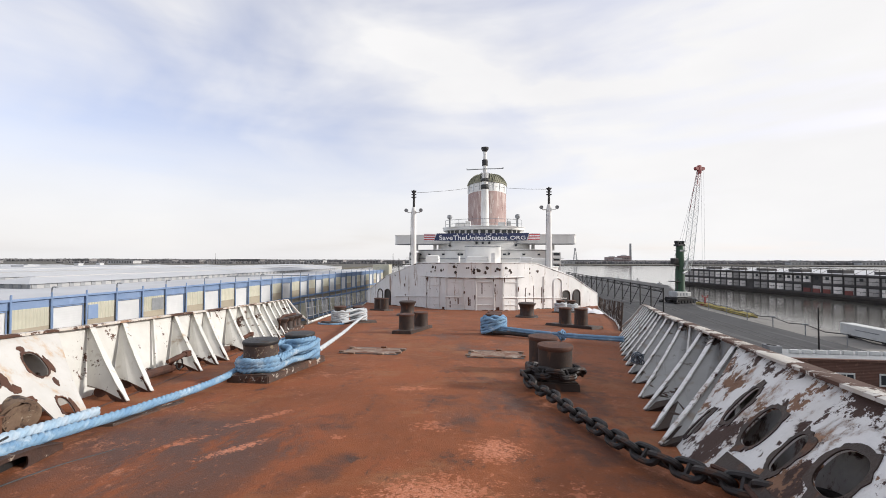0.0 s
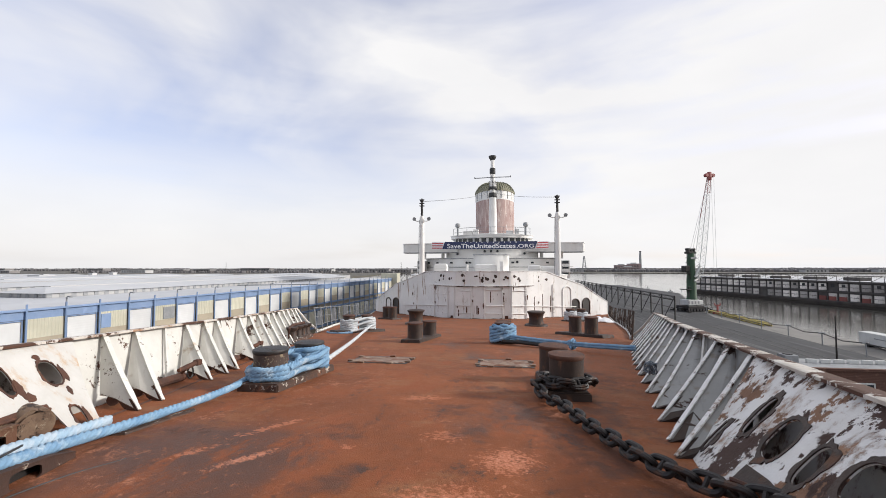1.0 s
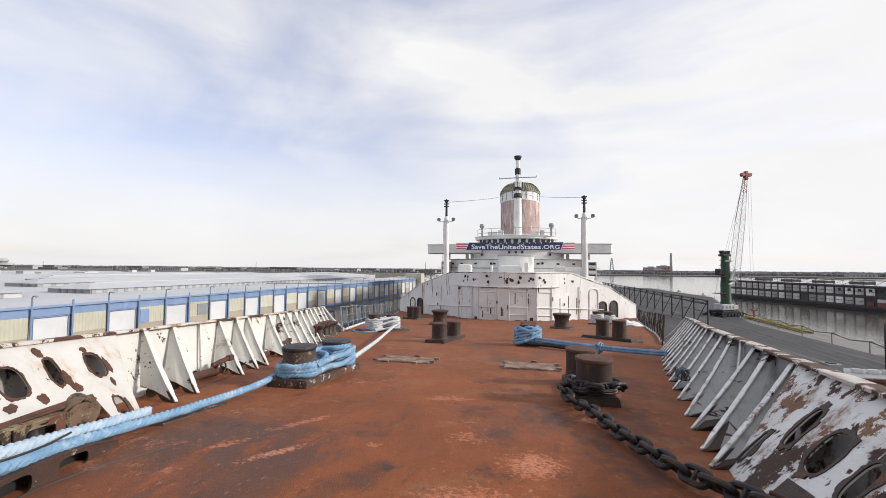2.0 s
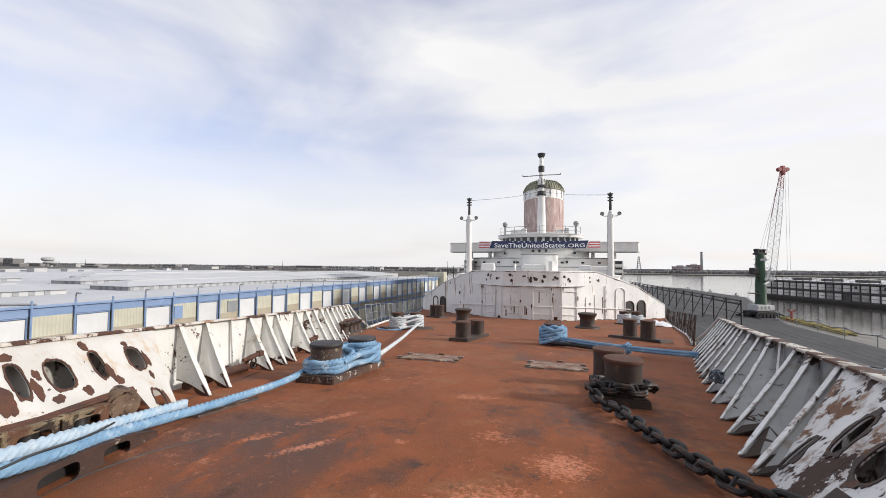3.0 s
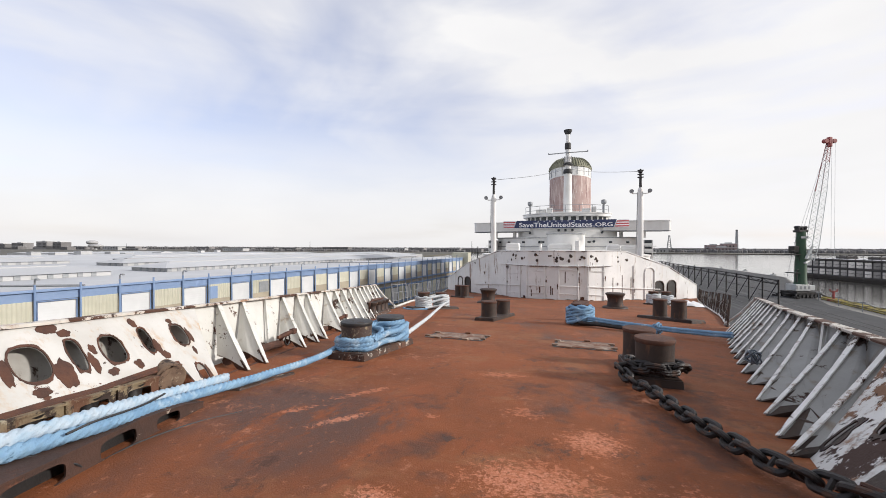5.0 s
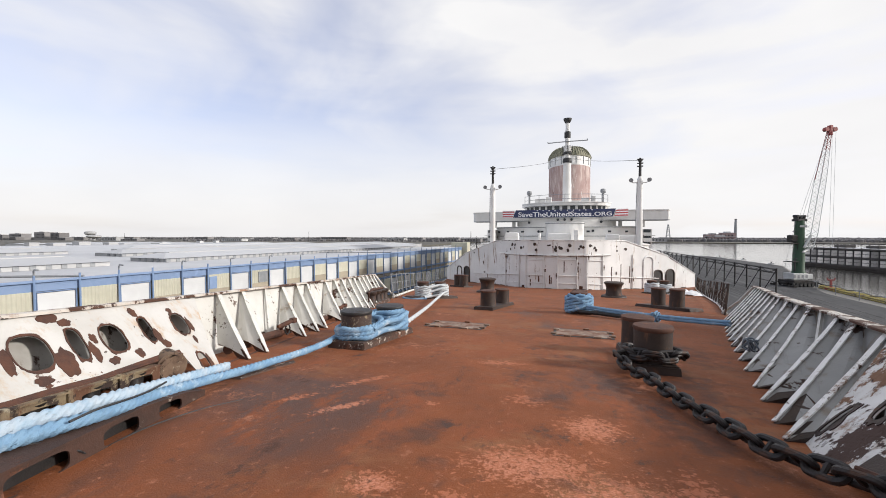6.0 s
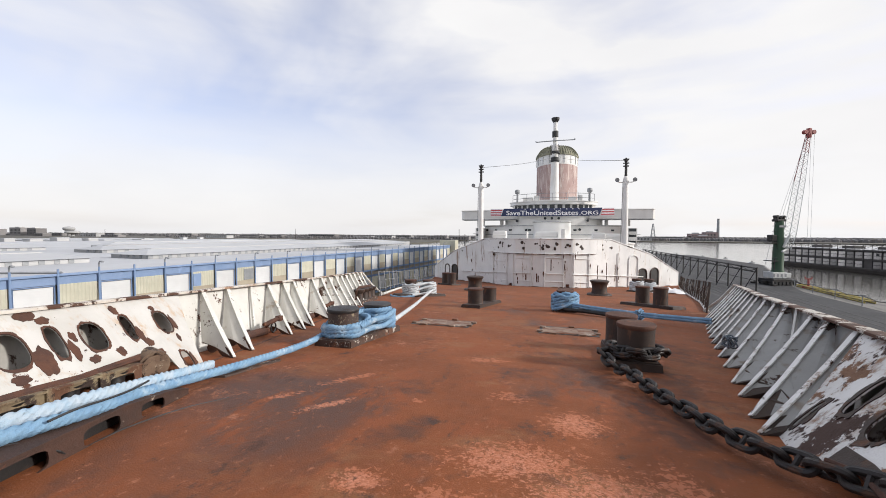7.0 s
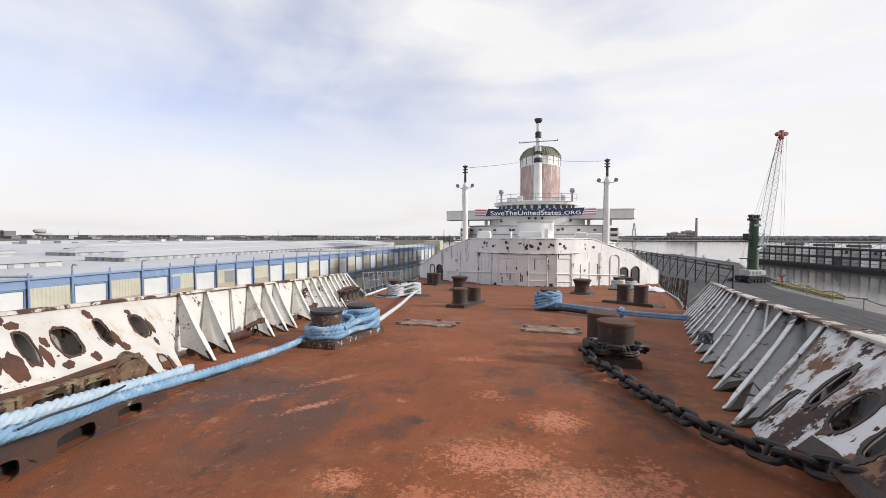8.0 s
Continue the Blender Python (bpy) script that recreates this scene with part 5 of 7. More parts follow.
for k in range(SY0, SY1):
    m = pose(0, k * BAY, 0)
    low = pose(0, k * BAY, -5.0)
    if k == SY0:
        for o in (cream, tan, door, jamb, post):
            o.matrix_basis = m
        continue
    if k % 2 == 1:
        shared("cream_panel", cream.data, shed, m)
        shared("tan_dado", tan.data, shed, m)
        shared("roller_door", door.data, shed, low)
    else:
        shared("roller_door", door.data, shed, m)
        shared("door_frame", jamb.data, shed, m)
        shared("cream_panel", cream.data, shed, low)
    shared("blue_post", post.data, shed, m)
    if k % 2 == 0:
        shared("eave_lamp", lamp.data, shed, m)
for y, a, b, mt in ((5.08 * BAY, 0.0, 1.1, M_BLUE), (7.42 * BAY, 0.0, 1.75, M_GREY)):
    bm = bmesh.new()
    box(bm, 0.1, 0.2, y, y + b, -5.5, -3.9, 0.03)
    part("panel_window", bm, mt, shed, "patched window panel")
# roof monitors with rows of small louvres
def monitor(x0, x1, y0, y1, h, step, name="roof_monitor"):
    bm = bmesh.new()
    xm = (x0 + x1) / 2
    prism(bm, [(x0, y0, EZ + h), (x1 + 0.3, y0, EZ + h), (x1 + 0.3, y1, EZ + h), (x0, y1, EZ + h)],
          [(xm - 0.5, y0 + 3, EZ + h * 2.1), (xm + 0.5, y0 + 3, EZ + h * 2.1), (xm + 0.5, y1 - 3, EZ + h * 2.1), (xm - 0.5, y1 - 3, EZ + h * 2.1)])
    top = part(name, bm, M_ROOF, shed)
    bm = bmesh.new()
    box(bm, x0 + 0.4, x1, y0 + 0.4, y1 - 0.4, EZ, EZ + h)
    part("monitor_wall", bm, M_FAR_W, top)
    bm = bmesh.new()
    box(bm, 0.02, 0.12, 0, step * 0.38, EZ + h * 0.12, EZ + h * 0.96)
    first = part("louvre", bm, M_GREY, top, "dark roof louvre")
    first.matrix_basis = pose(x1 - 0.05, y0 + 0.5, 0)
    n_ = int((y1 - y0 - 1) / step)
    for k in range(1, n_):
        shared("louvre", first.data, top, pose(x1 - 0.05, y0 + 0.5 + k * step, 0))
    for k in range(int((x1 - x0 - 1.4) / step)):
        shared("louvre", first.data, top, pose(x1 - 0.5 - k * step, y0 + 0.45, 0, 0, 0, -90))
    bm = bmesh.new()
    box(bm, xm - 0.6, xm + 0.6, y0 + 3.5, y1 - 3.5, EZ + h * 2.05, EZ + h * 2.05 + 0.12, 0.03)
    part("ridge_cap", bm, M_FAR_W, top)
monitor(-24, -15, -44, 14.7, 0.66, 1.5)
monitor(-24, -15, 21.5, 112, 0.66, 1.5)
monitor(-50, -41, -44, 12, 0.66, 2.0)
monitor(-50, -41, 30, 112, 0.66, 2.0)
monitor(-74, -66, -44, 34, 0.66, 2.0)
monitor(-74, -66, 46, 112, 0.66, 2.0)
for y in (-2.0, 60.0):
    bm = bmesh.new()
    tube(bm, [(-40, y - 16, EZ + 0.15), (-0.2, y + 6, EZ + 0.15)], 0.12, 4)
    part("roof_gutter", bm, M_GREY, shed)
bm = bmesh.new()
box(bm, -4, 2.0, y1s + 0.5, y1s + 4, WATER_Z, -0.9, 0.1)
part("end_tower", bm, M_CREAM, shed)

# further sheds behind
def far_shed(x0, x1, y0, y1, z, name, label, material=M_ROOF):
    t = thing(name, label, "warehouse", "far warehouses", ((x0 + x1) / 2, (y0 + y1) / 2, -16.2))
    w, d, h = (x1 - x0) / 2, (y1 - y0) / 2, z + 16.2
    bm = bmesh.new()
    box(bm, -w, w, -d, d, 0, h)
    part("wall", bm, M_FAR_W, t)
    n_ = max(1, int((x1 - x0) / 45))
    for k in range(n_):
        a, b = -w + 2 * w * k / n_, -w + 2 * w * (k + 1) / n_
        bm = bmesh.new()
        prism(bm, [(a, -d, h), (b, -d, h), (b, d, h), (a, d, h)], [((a + b) / 2 - 0.2, -d, h + 1.3), ((a + b) / 2 + 0.2, -d, h + 1.3), ((a + b) / 2 + 0.2, d, h + 1.3), ((a + b) / 2 - 0.2, d, h + 1.3)])
        part("roof", bm, material, t)
        bm = bmesh.new()
        box(bm, b - 0.5, b + 0.1, -d, d, h + 0.1, h + 0.45)
        part("gutter", bm, M_GREY, t)
    return t
far_shed(-330, -140, -250, 60, -5.6, "white_warehouse", "broad low warehouse with a white metal roof")
far_shed(-350, -135, 75, 360, -6.2, "white_warehouse", "broad low warehouse with a white metal roof")
far_shed(-680, -380, -150, 200, -9.6, "white_warehouse", "broad low warehouse with a white metal roof")
far_shed(-620, -390, 230, 560, -10.6, "white_warehouse", "broad low warehouse with a white metal roof")
far_shed(-360, -290, 420, 640, -9.5, "white_warehouse", "broad low warehouse with a white metal roof")
rg_h = random.Random(8)
for k in range(14):
    hx, hy = rg_h.uniform(-600, -390), rg_h.uniform(-100, 540)
    hut = thing("roof_house", "small white plant room standing on a warehouse roof", "plant room", "plant rooms", (hx, hy, -9.7 if hy < 200 else -10.7))
    if 190 < hy < 240:
        hut.location.y += 60
    bm = bmesh.new()
    hw, hh = rg_h.uniform(2.5, 8), rg_h.uniform(3.2, 5.0)
    box(bm, -hw, hw, -hw, hw, 0, hh, 0.2)
    part("casing", bm, M_FAR_W, hut)
    bm = bmesh.new()
    box(bm, -hw - 0.3, hw + 0.3, -hw - 0.3, hw + 0.3, hh, hh + 0.4)
    part("roof", bm, M_ROOF, hut)
far_shed(-900, -720, 420, 620, -11.5, "white_warehouse", "broad low warehouse with a white metal roof")

# ---- right: crane, trestle, old pier ----
crane = thing("harbour_crane", "tall green mobile harbour crane with a red and white lattice jib", "crane", loc=(76.0, 170.5, PZ + 0.06), rz=20)
bm = bmesh.new()
box(bm, -7, 7, -4, 4, 0.9, 2.4, 0.2)
box(bm, -9, 9, -1.2, 1.2, 0.6, 1.5, 0.1)
part("undercarriage", bm, M_DARK, crane)
for sx in (-8.5, 8.5):
    for sy in (-5, 5):
        bm = bmesh.new()
        box(bm, sx - 1, sx + 1, sy - 1, sy + 1, 0, 0.7, 0.1)
        tube(bm, [(sx, sy, 0.7), (sx * 0.8, sy * 0.7, 1.6)], 0.3, 6)
        part("outrigger", bm, M_DARK, crane)
for k in range(6):
    for sy in (-4.1, 4.1):
        bm = bmesh.new()
        tube(bm, [(-5.5 + 2.2 * k, sy - 0.3, 0.75), (-5.5 + 2.2 * k, sy + 0.3, 0.75)], 0.75, 12)
        part("wheel", bm, M_BLACK, crane)
bm = bmesh.new()
box(bm, -5.6, 2.4, -2.6, 2.6, 2.6, 5.0, 0.2)
box(bm, 2.4, 6.0, -2.0, 2.0, 2.8, 4.6, 0.15)
part("machine_house", bm, M_CRANE_W, crane)
for k in range(4):
    bm = bmesh.new()
    box(bm, -5.8 + 2.3 * k, -4.6 + 2.3 * k, -2.66, -2.6, 3.2, 4.4, 0.02)
    part("louvre_panel", bm, M_GREY, crane)
bm = bmesh.new()
tube(bm, [(-4.5, -2, 6.0), (-4.5, -2, 10.5), (-3.5, -2, 10.5)], 0.25, 6)
box(bm, -6.3, -2.6, -2.4, 2.2, 9.2, 9.5)
part("rear_frame", bm, M_DARK, crane)
bm = bmesh.new()
lathe(bm, [(2.1, 2.6), (2.0, 4.6), (1.72, 5.4), (1.66, 12), (1.5, 13.5), (1.42, 18.5), (1.35, 22.6)], seg=16)
tower_part = part("tower", bm, M_GREEN, crane, smooth=True)
bm = bmesh.new()
box(bm, -1.25, 1.25, -1.46, -1.40, 20.2, 20.9)
part("text_bar", bm, M_GREY, tower_part)
for k in range(9):
    bm = bmesh.new()
    tube(bm, [(-1.72, -0.6, 5.5 + 1.9 * k), (-1.95, -0.6, 5.5 + 1.9 * k), (-1.95, 0.6, 5.5 + 1.9 * k), (-1.72, 0.6, 5.5 + 1.9 * k)], 0.07, 4)
    part("ladder_hoop", bm, M_DARK, tower_part)
bm = bmesh.new()
box(bm, -1.75, 1.5, -1.25, 1.25, 22.3, 23.1, 0.12)
for xx, hh in ((-1.3, 1.5), (-0.1, 0.9), (1.1, 1.4)):
    box(bm, xx - 0.28, xx + 0.28, -0.8, 0.8, 23.0, 23.0 + hh, 0.08)
    tube(bm, [(xx, -0.9, 23.0 + hh * 0.7), (xx, 0.9, 23.0 + hh * 0.7)], 0.45, 10)
part("tower_head", bm, M_DARK, crane)
bm = bmesh.new()
box(bm, -3.5, -1.5, -1.1, 1.1, 15.2, 17.6, 0.25)
box(bm, -4.6, -1.3, -1.4, 1.4, 14.6, 14.9)
tube(bm, [(-4.5, -1.3, 14.9), (-4.5, -1.3, 16.0), (-3.4, -1.3, 16.0)], 0.08, 4)
tube(bm, [(-1.9, -1.2, 14.7), (-1.5, -1.2, 12.6)], 0.15, 4)
part("cab", bm, M_DARK, crane)
def lattice(bm, a, b, wa, wb, n_, r):
    a, b = Vector(a), Vector(b)
    s, u = ring_frame(b - a)
    cs = []
    for i, j in ((-1, -1), (1, -1), (1, 1), (-1, 1)):
        col = [a.lerp(b, k / n_) + (s * i + u * j) * (wa + (wb - wa) * k / n_) for k in range(n_ + 1)]
        cs.append(col)
        tube(bm, [col[0], col[-1]], r, 4)
    for q in range(4):
        c1, c2 = cs[q], cs[(q + 1) % 4]
        for k in range(n_):
            tube(bm, [c1[k] if k % 2 == 0 else c2[k], c2[k + 1] if k % 2 == 0 else c1[k + 1]], r * 0.55, 3)
jib_a, jib_b = Vector((2.1, -1.2, 12.6)), Vector((11.5, 1.5, 55.2))
def on_jib(t):
    return jib_a.lerp(jib_b, t)
bm = bmesh.new()
lattice(bm, on_jib(0), on_jib(0.13), 0.75, 1.25, 4, 0.16)
lattice(bm, on_jib(0.13), on_jib(0.58), 1.25, 1.05, 13, 0.12)
jib = part("jib", bm, M_CRANE_W, crane, "white lower jib lattice")
bm = bmesh.new()
tube(bm, [(-0.3, -1.9, 11.8), on_jib(0.0), on_jib(0.02)], [0.35, 0.5, 0.5], 8)
tube(bm, [(0.2, -1.7, 13.2), (2.4, -1.8, 17.5)], 0.4, 8)
part("jib_pivot", bm, M_CRANE_W, crane)
bm = bmesh.new()
lattice(bm, on_jib(0.58), on_jib(0.80), 1.05, 0.7, 7, 0.1)
part("jib_middle", bm, M_CRANE_W, crane)
bm = bmesh.new()
lattice(bm, on_jib(0.80), on_jib(0.98), 0.7, 0.4, 6, 0.13)
jib_side, jib_up = ring_frame(jib_b - jib_a)
for q in (-1, 1):
    tube(bm, [on_jib(0.56) + jib_side * q * 1.05 + jib_up * 1.05, on_jib(0.80) + jib_side * q * 0.7 + jib_up * 0.7], 0.17, 4)
part("jib_head", bm, M_CRANE_R, crane, "red upper jib lattice")
bm = bmesh.new()
box(bm, 10.9, 12.1, 0.9, 2.1, 52.2, 55.6, 0.2)
for xx in (10.0, 13.0):
    tube(bm, [(xx, 0.9, 54.2), (xx, 2.1, 54.2)], 0.75, 10)
box(bm, 9.8, 13.2, 1.3, 1.7, 54.4, 55.0, 0.1)
part("jib_sheave", bm, M_CRANE_R, crane)
bm = bmesh.new()
for dy in (-0.6, 0.6):
    tube(bm, [(0.5, dy, 23.9), tuple(jib_b)], 0.045, 3)
    tube(bm, [(13.0, 1.5 + dy, 53.5), (13.0, 1.5 + dy, 14.0)], 0.045, 3)
tube(bm, [(-1.0, 0, 23.6), (-5.0, 0, 6.0)], 0.06, 3)
part("hoist_cable", bm, M_GREY, crane)
for o in crane.children:
    if o.name.split(".")[0] in ("undercarriage", "outrigger", "wheel", "machine_house", "louvre_panel", "rear_frame"):
        o.scale = (0.62, 0.8, 0.9)

trestle = thing("steel_trestle", "long dark steel pipe trestle on braced posts along the pier", "trestle")
TX = lambda y: 57.5 - (y - 141) * 0.012
bm = bmesh.new()
for dz in (0.0, -1.1):
    tube(bm, [(TX(y), y, PZ + 7.7 + dz) for y in range(140, 310, 10)], 0.22, 4)
part("chord", bm, M_DARK, trestle)
for k, y in enumerate(range(140, 300, 10)):
    bm = bmesh.new()
    tube(bm, [(TX(y), y, PZ), (TX(y), y, PZ + 8.0)], 0.24, 4)
    part("post", bm, M_DARK, trestle)
    bm = bmesh.new()
    tube(bm, [(TX(y), y, PZ + 7.7), (TX(y) - 3.0, y + 2, PZ)], 0.12, 4)
    tube(bm, [(TX(y), y, PZ + 7.6), (TX(y + 5), y + 5, PZ + 6.6), (TX(y + 10), y + 10, PZ + 7.6)], 0.1, 4)
    tube(bm, [(TX(y), y, PZ + 4), (TX(y + 10), y + 10, PZ + 4)], 0.1, 4)
    part("brace", bm, M_DARK, trestle)

spreader = thing("yellow_gangway", "low yellow steel lattice gangway lying on the pier apron", "gangway")
ring = [(0, 0), (2.6, 0)]
bm = bmesh.new()
for xx in (78.6, 80.8):
    for zz in (0.2, 0.75):
        tube(bm, [(xx - 1.2, 130, PZ + zz), (xx + 1.2, 166, PZ + zz)], 0.2, 4)
part("side_beam", bm, M_YELLOW, spreader)
for k in range(13):
    bm = bmesh.new()
    y = 130 + 3 * k
    x = 77.8 + 2.4 * k / 12
    tube(bm, [(x - 0.4, y, PZ), (x - 0.4, y, PZ + 0.75), (x + 1.8, y, PZ + 0.75), (x + 1.8, y, PZ)], 0.16, 4)
    part("cross_frame", bm, M_YELLOW, spreader)
capst = thing("mooring_winch", "red-brown mooring winch at the pier edge", "winch", loc=(80.5, 161, PZ))
bm = bmesh.new()
box(bm, -1.2, 1.2, -1, 1, 0, 0.8, 0.1)
tube(bm, [(0, 0, 0.8), (0, 0, 3.2)], 0.35, 8)
tube(bm, [(-1.0, 0, 3.9), (-0.8, 0, 3.2), (0.8, 0, 3.2), (1.0, 0, 3.9)], 0.25, 6)
part("body", bm, M_CRANE_R, capst)

trailer = thing("container_trailer", "long plain white container trailer parked on the apron", "trailer", loc=(80.9, 95.2, PZ), rz=-2)
bm = bmesh.new()
box(bm, -1.3, 1.3, -6.5, 6.5, 0.75, 3.1, 0.06)
part("box_body", bm, M_CRANE_W, trailer)
bm = bmesh.new()
box(bm, -1.1, 1.1, -6.3, 6.3, 0.5, 0.75)
part("chassis", bm, M_DARK, trailer)
for yy in (-5.2, -3.9, 4.5):
    bm = bmesh.new()
    tube(bm, [(-1.2, yy, 0.4), (1.2, yy, 0.4)], 0.4, 12)
    part("wheel", bm, M_BLACK, trailer)
bm = bmesh.new()
box(bm, -1.34, -1.31, -3.2, 2.6, 2.0, 2.2)
part("text_bar", bm, M_GREY, trailer)

fence = thing("cable_fence", "sagging cable fence on steel posts along the paving", "fence")
for k in range(12):
    p = pier_pt(15.5, 40 + 12 * k, PZ)
    bm = bmesh.new()
    tube(bm, [p, p + Vector((0, 0, 2.6))], 0.12, 6)
    box(bm, p.x - 0.6, p.x + 0.6, p.y - 0.15, p.y + 0.15, PZ + 2.5, PZ + 2.8)
    part("post", bm, M_GREY, fence)
bm = bmesh.new()
tube(bm, [pier_pt(15.5, 40 + 6 * k, PZ + (2.6 if k % 2 == 0 else 2.0)) for k in range(23)], 0.1, 4)
part("cable", bm, M_DARK, fence)
lamp_post = thing("lamp_post", "slim dark pole standing on the pier", "pole", loc=(40.8, 54.3, PZ + 0.06))
bm = bmesh.new()
tube(bm, [(0, 0, 0), (0, 0, 11.5)], [0.14, 0.07], 6)
part("pole", bm, M_DARK, lamp_post)

# old two-storey pier across the basin
PA, PB = Vector((186.0, 130.0, 0)), Vector((145.5, 330.0, 0))
along = (PB - PA).normalized()
LEN = (PB - PA).length
ang = math.degrees(math.atan2(along.y, along.x)) - 90
old_pier = thing("pier_shed", "long dark two-storey pier shed with grey panels and rooftop frames", "pier shed", loc=(PA.x, PA.y, WATER_Z), rz=ang)
bm = bmesh.new()
box(bm, 0.6, 70, 0, LEN, 2.2, 12.2)
part("core", bm, M_PIER_D, old_pier)
bm = bmesh.new()
box(bm, -1.0, 72, -2, LEN + 2, -1.5, 2.4)
for k in range(2):
    box(bm, -1.6, -1.0, -2, LEN + 2, 0.4 + k, 1.0 + k)
part("quay", bm, M_PILE, old_pier)
for z0, z1, d in ((6.9, 7.5, -0.2), (11.7, 12.5, -0.5), (2.4, 2.8, -0.1)):
    bm = bmesh.new()
    box(bm, d, 0.8, 0, LEN, z0, z1)
    part("floor_beam", bm, M_PIER_D, old_pier)
bm = bmesh.new()
box(bm, 1.0, 69, 1, LEN - 1, 12.2, 12.6)
part("roof", bm, M_ROOF, old_pier)
NB = 40
st = LEN / NB
bm = bmesh.new()
box(bm, 0.35, 0.65, -st * 0.39, st * 0.39, -1.8, 1.55)
pan = part("panel", bm, M_PANEL, old_pier)
pan.matrix_basis = pose(0, st * 0.5, 4.8)
bm = bmesh.new()
box(bm, 0.1, 0.7, -0.2, 0.2, 2.4, 12.2)
colm = part("column", bm, M_PIER_D, old_pier)
bm = bmesh.new()
box(bm, 0.2, 0.65, -st * 0.34, st * 0.34, -1.2, 1.0)
redp = bm
bm3 = bmesh.new()
box(bm3, 0.28, 0.36, -st * 0.37, st * 0.37, -0.2, 0.02)
mul = part("mullion", bm3, M_PIER_D, old_pier)
mul.matrix_basis = pose(0, st * 0.5, 4.8)
bm2 = bmesh.new()
tube(bm2, [(0, 0, 12.4), (0, 0, 15.2)], 0.14, 4)
tube(bm2, [(0, 0, 15.1), (5.5, 0, 15.1)], 0.12, 4)
tube(bm2, [(0, 0, 12.6), (5.5, 0, 15.0)], 0.1, 4)
rf = part("roof_frame", bm2, M_PIER_D, old_pier)
red = part("red_panel", redp, M_PANEL_R, old_pier)
red.matrix_basis = pose(0, st * 20.5, 3.9)
rng = random.Random(5)
for k in range(NB):
    y = st * (k + 0.5)
    for z in (4.8, 9.6):
        if rng.random() < 0.96 and not (k == 0 and z < 5):
            shared("panel", pan.data, old_pier, pose(0, y, z))
            shared("mullion", mul.data, old_pier, pose(0, y, z))
        if rng.random() < 0.25:
            b = bmesh.new()
            box(b, 0.28, 0.34, y - st * 0.2, y + st * 0.12, z - 0.2, z + 1.3)
            part("dark_window", b, M_BLACK, old_pier)
    if rng.random() < 0.12:
        shared("red_panel", red.data, old_pier, pose(-0.2, y, 3.8))
    shared("column", colm.data, old_pier, pose(0, st * k, 0))
    if k:
        shared("roof_frame", rf.data, old_pier, pose(0, st * k, 0))
bm = bmesh.new()
tube(bm, [(0, 0, 15.1), (0, LEN, 15.1)], 0.16, 4)
part("roof_rail", bm, M_PIER_D, old_pier)
for k in range(9):
    bm = bmesh.new()
    y = LEN * (k + 0.6) / 9.5
    box(bm, 10, 16, y - 4, y + 4, 12.6, 14.0 + 0.6 * rng.random(), 0.1)
    part("roof_house", bm, M_PIER_D, old_pier)

# brown brick building below the bow
brick_b = thing("brick_building", "low brown brick building with white windows and roof parapet blocks", "building", loc=(29.8, 44.0, PZ))
bm = bmesh.new()
box(bm, 0, 34, 0, 4.5, 0, 7.6)
part("wall", bm, M_BRICK, brick_b)
bm = bmesh.new()
box(bm, 0.3, 33.7, 0.3, 4.3, 7.6, 7.66)
part("roof", bm, M_GREY, brick_b)
bm = bmesh.new()
box(bm, -0.15, 34.15, -0.15, 0.25, 7.45, 7.7, 0.03)
part("coping", bm, M_BRICK, brick_b)
for k in range(22):
    bm = bmesh.new()
    box(bm, 2.4 + 1.25 * k, 3.3 + 1.25 * k, 2.2, 2.5, 7.66, 8.05, 0.05)
    part("parapet_block", bm, M_CRANE_W, brick_b)
for k in range(5):
    x = 4.4 + 4.3 * k
    bm = bmesh.new()
    box(bm, x, x + 2.2, -0.06, 0.1, 5.2, 6.4, 0.02)
    win = part("window", bm, M_CRANE_W, brick_b)
    for j in range(3):
        bm = bmesh.new()
        box(bm, x + 0.12 + 0.68 * j, x + 0.68 + 0.68 * j, -0.08, -0.06, 5.35, 6.25)
        part("pane", bm, M_GLASS, win)
for x, y, w, h, mt in ((0.9, 2.6, 0.62, 0.75, M_GREY), (22, 2.5, 1.2, 1.0, M_GREY)):
    u = thing("roof_unit", "boxy metal air-conditioning unit on a roof", "air conditioner", "roof units", (29.8 + x, 44 + y, PZ + 7.66))
    bm = bmesh.new()
    box(bm, -w, w, -w, w, 0, h, 0.05)
    part("casing", bm, mt, u)
    bm = bmesh.new()
    lathe(bm, [(w * 0.7, h), (w * 0.7, h + 0.08), (w * 0.2, h + 0.08)], seg=12)
    part("fan_guard", bm, M_DARK, u)
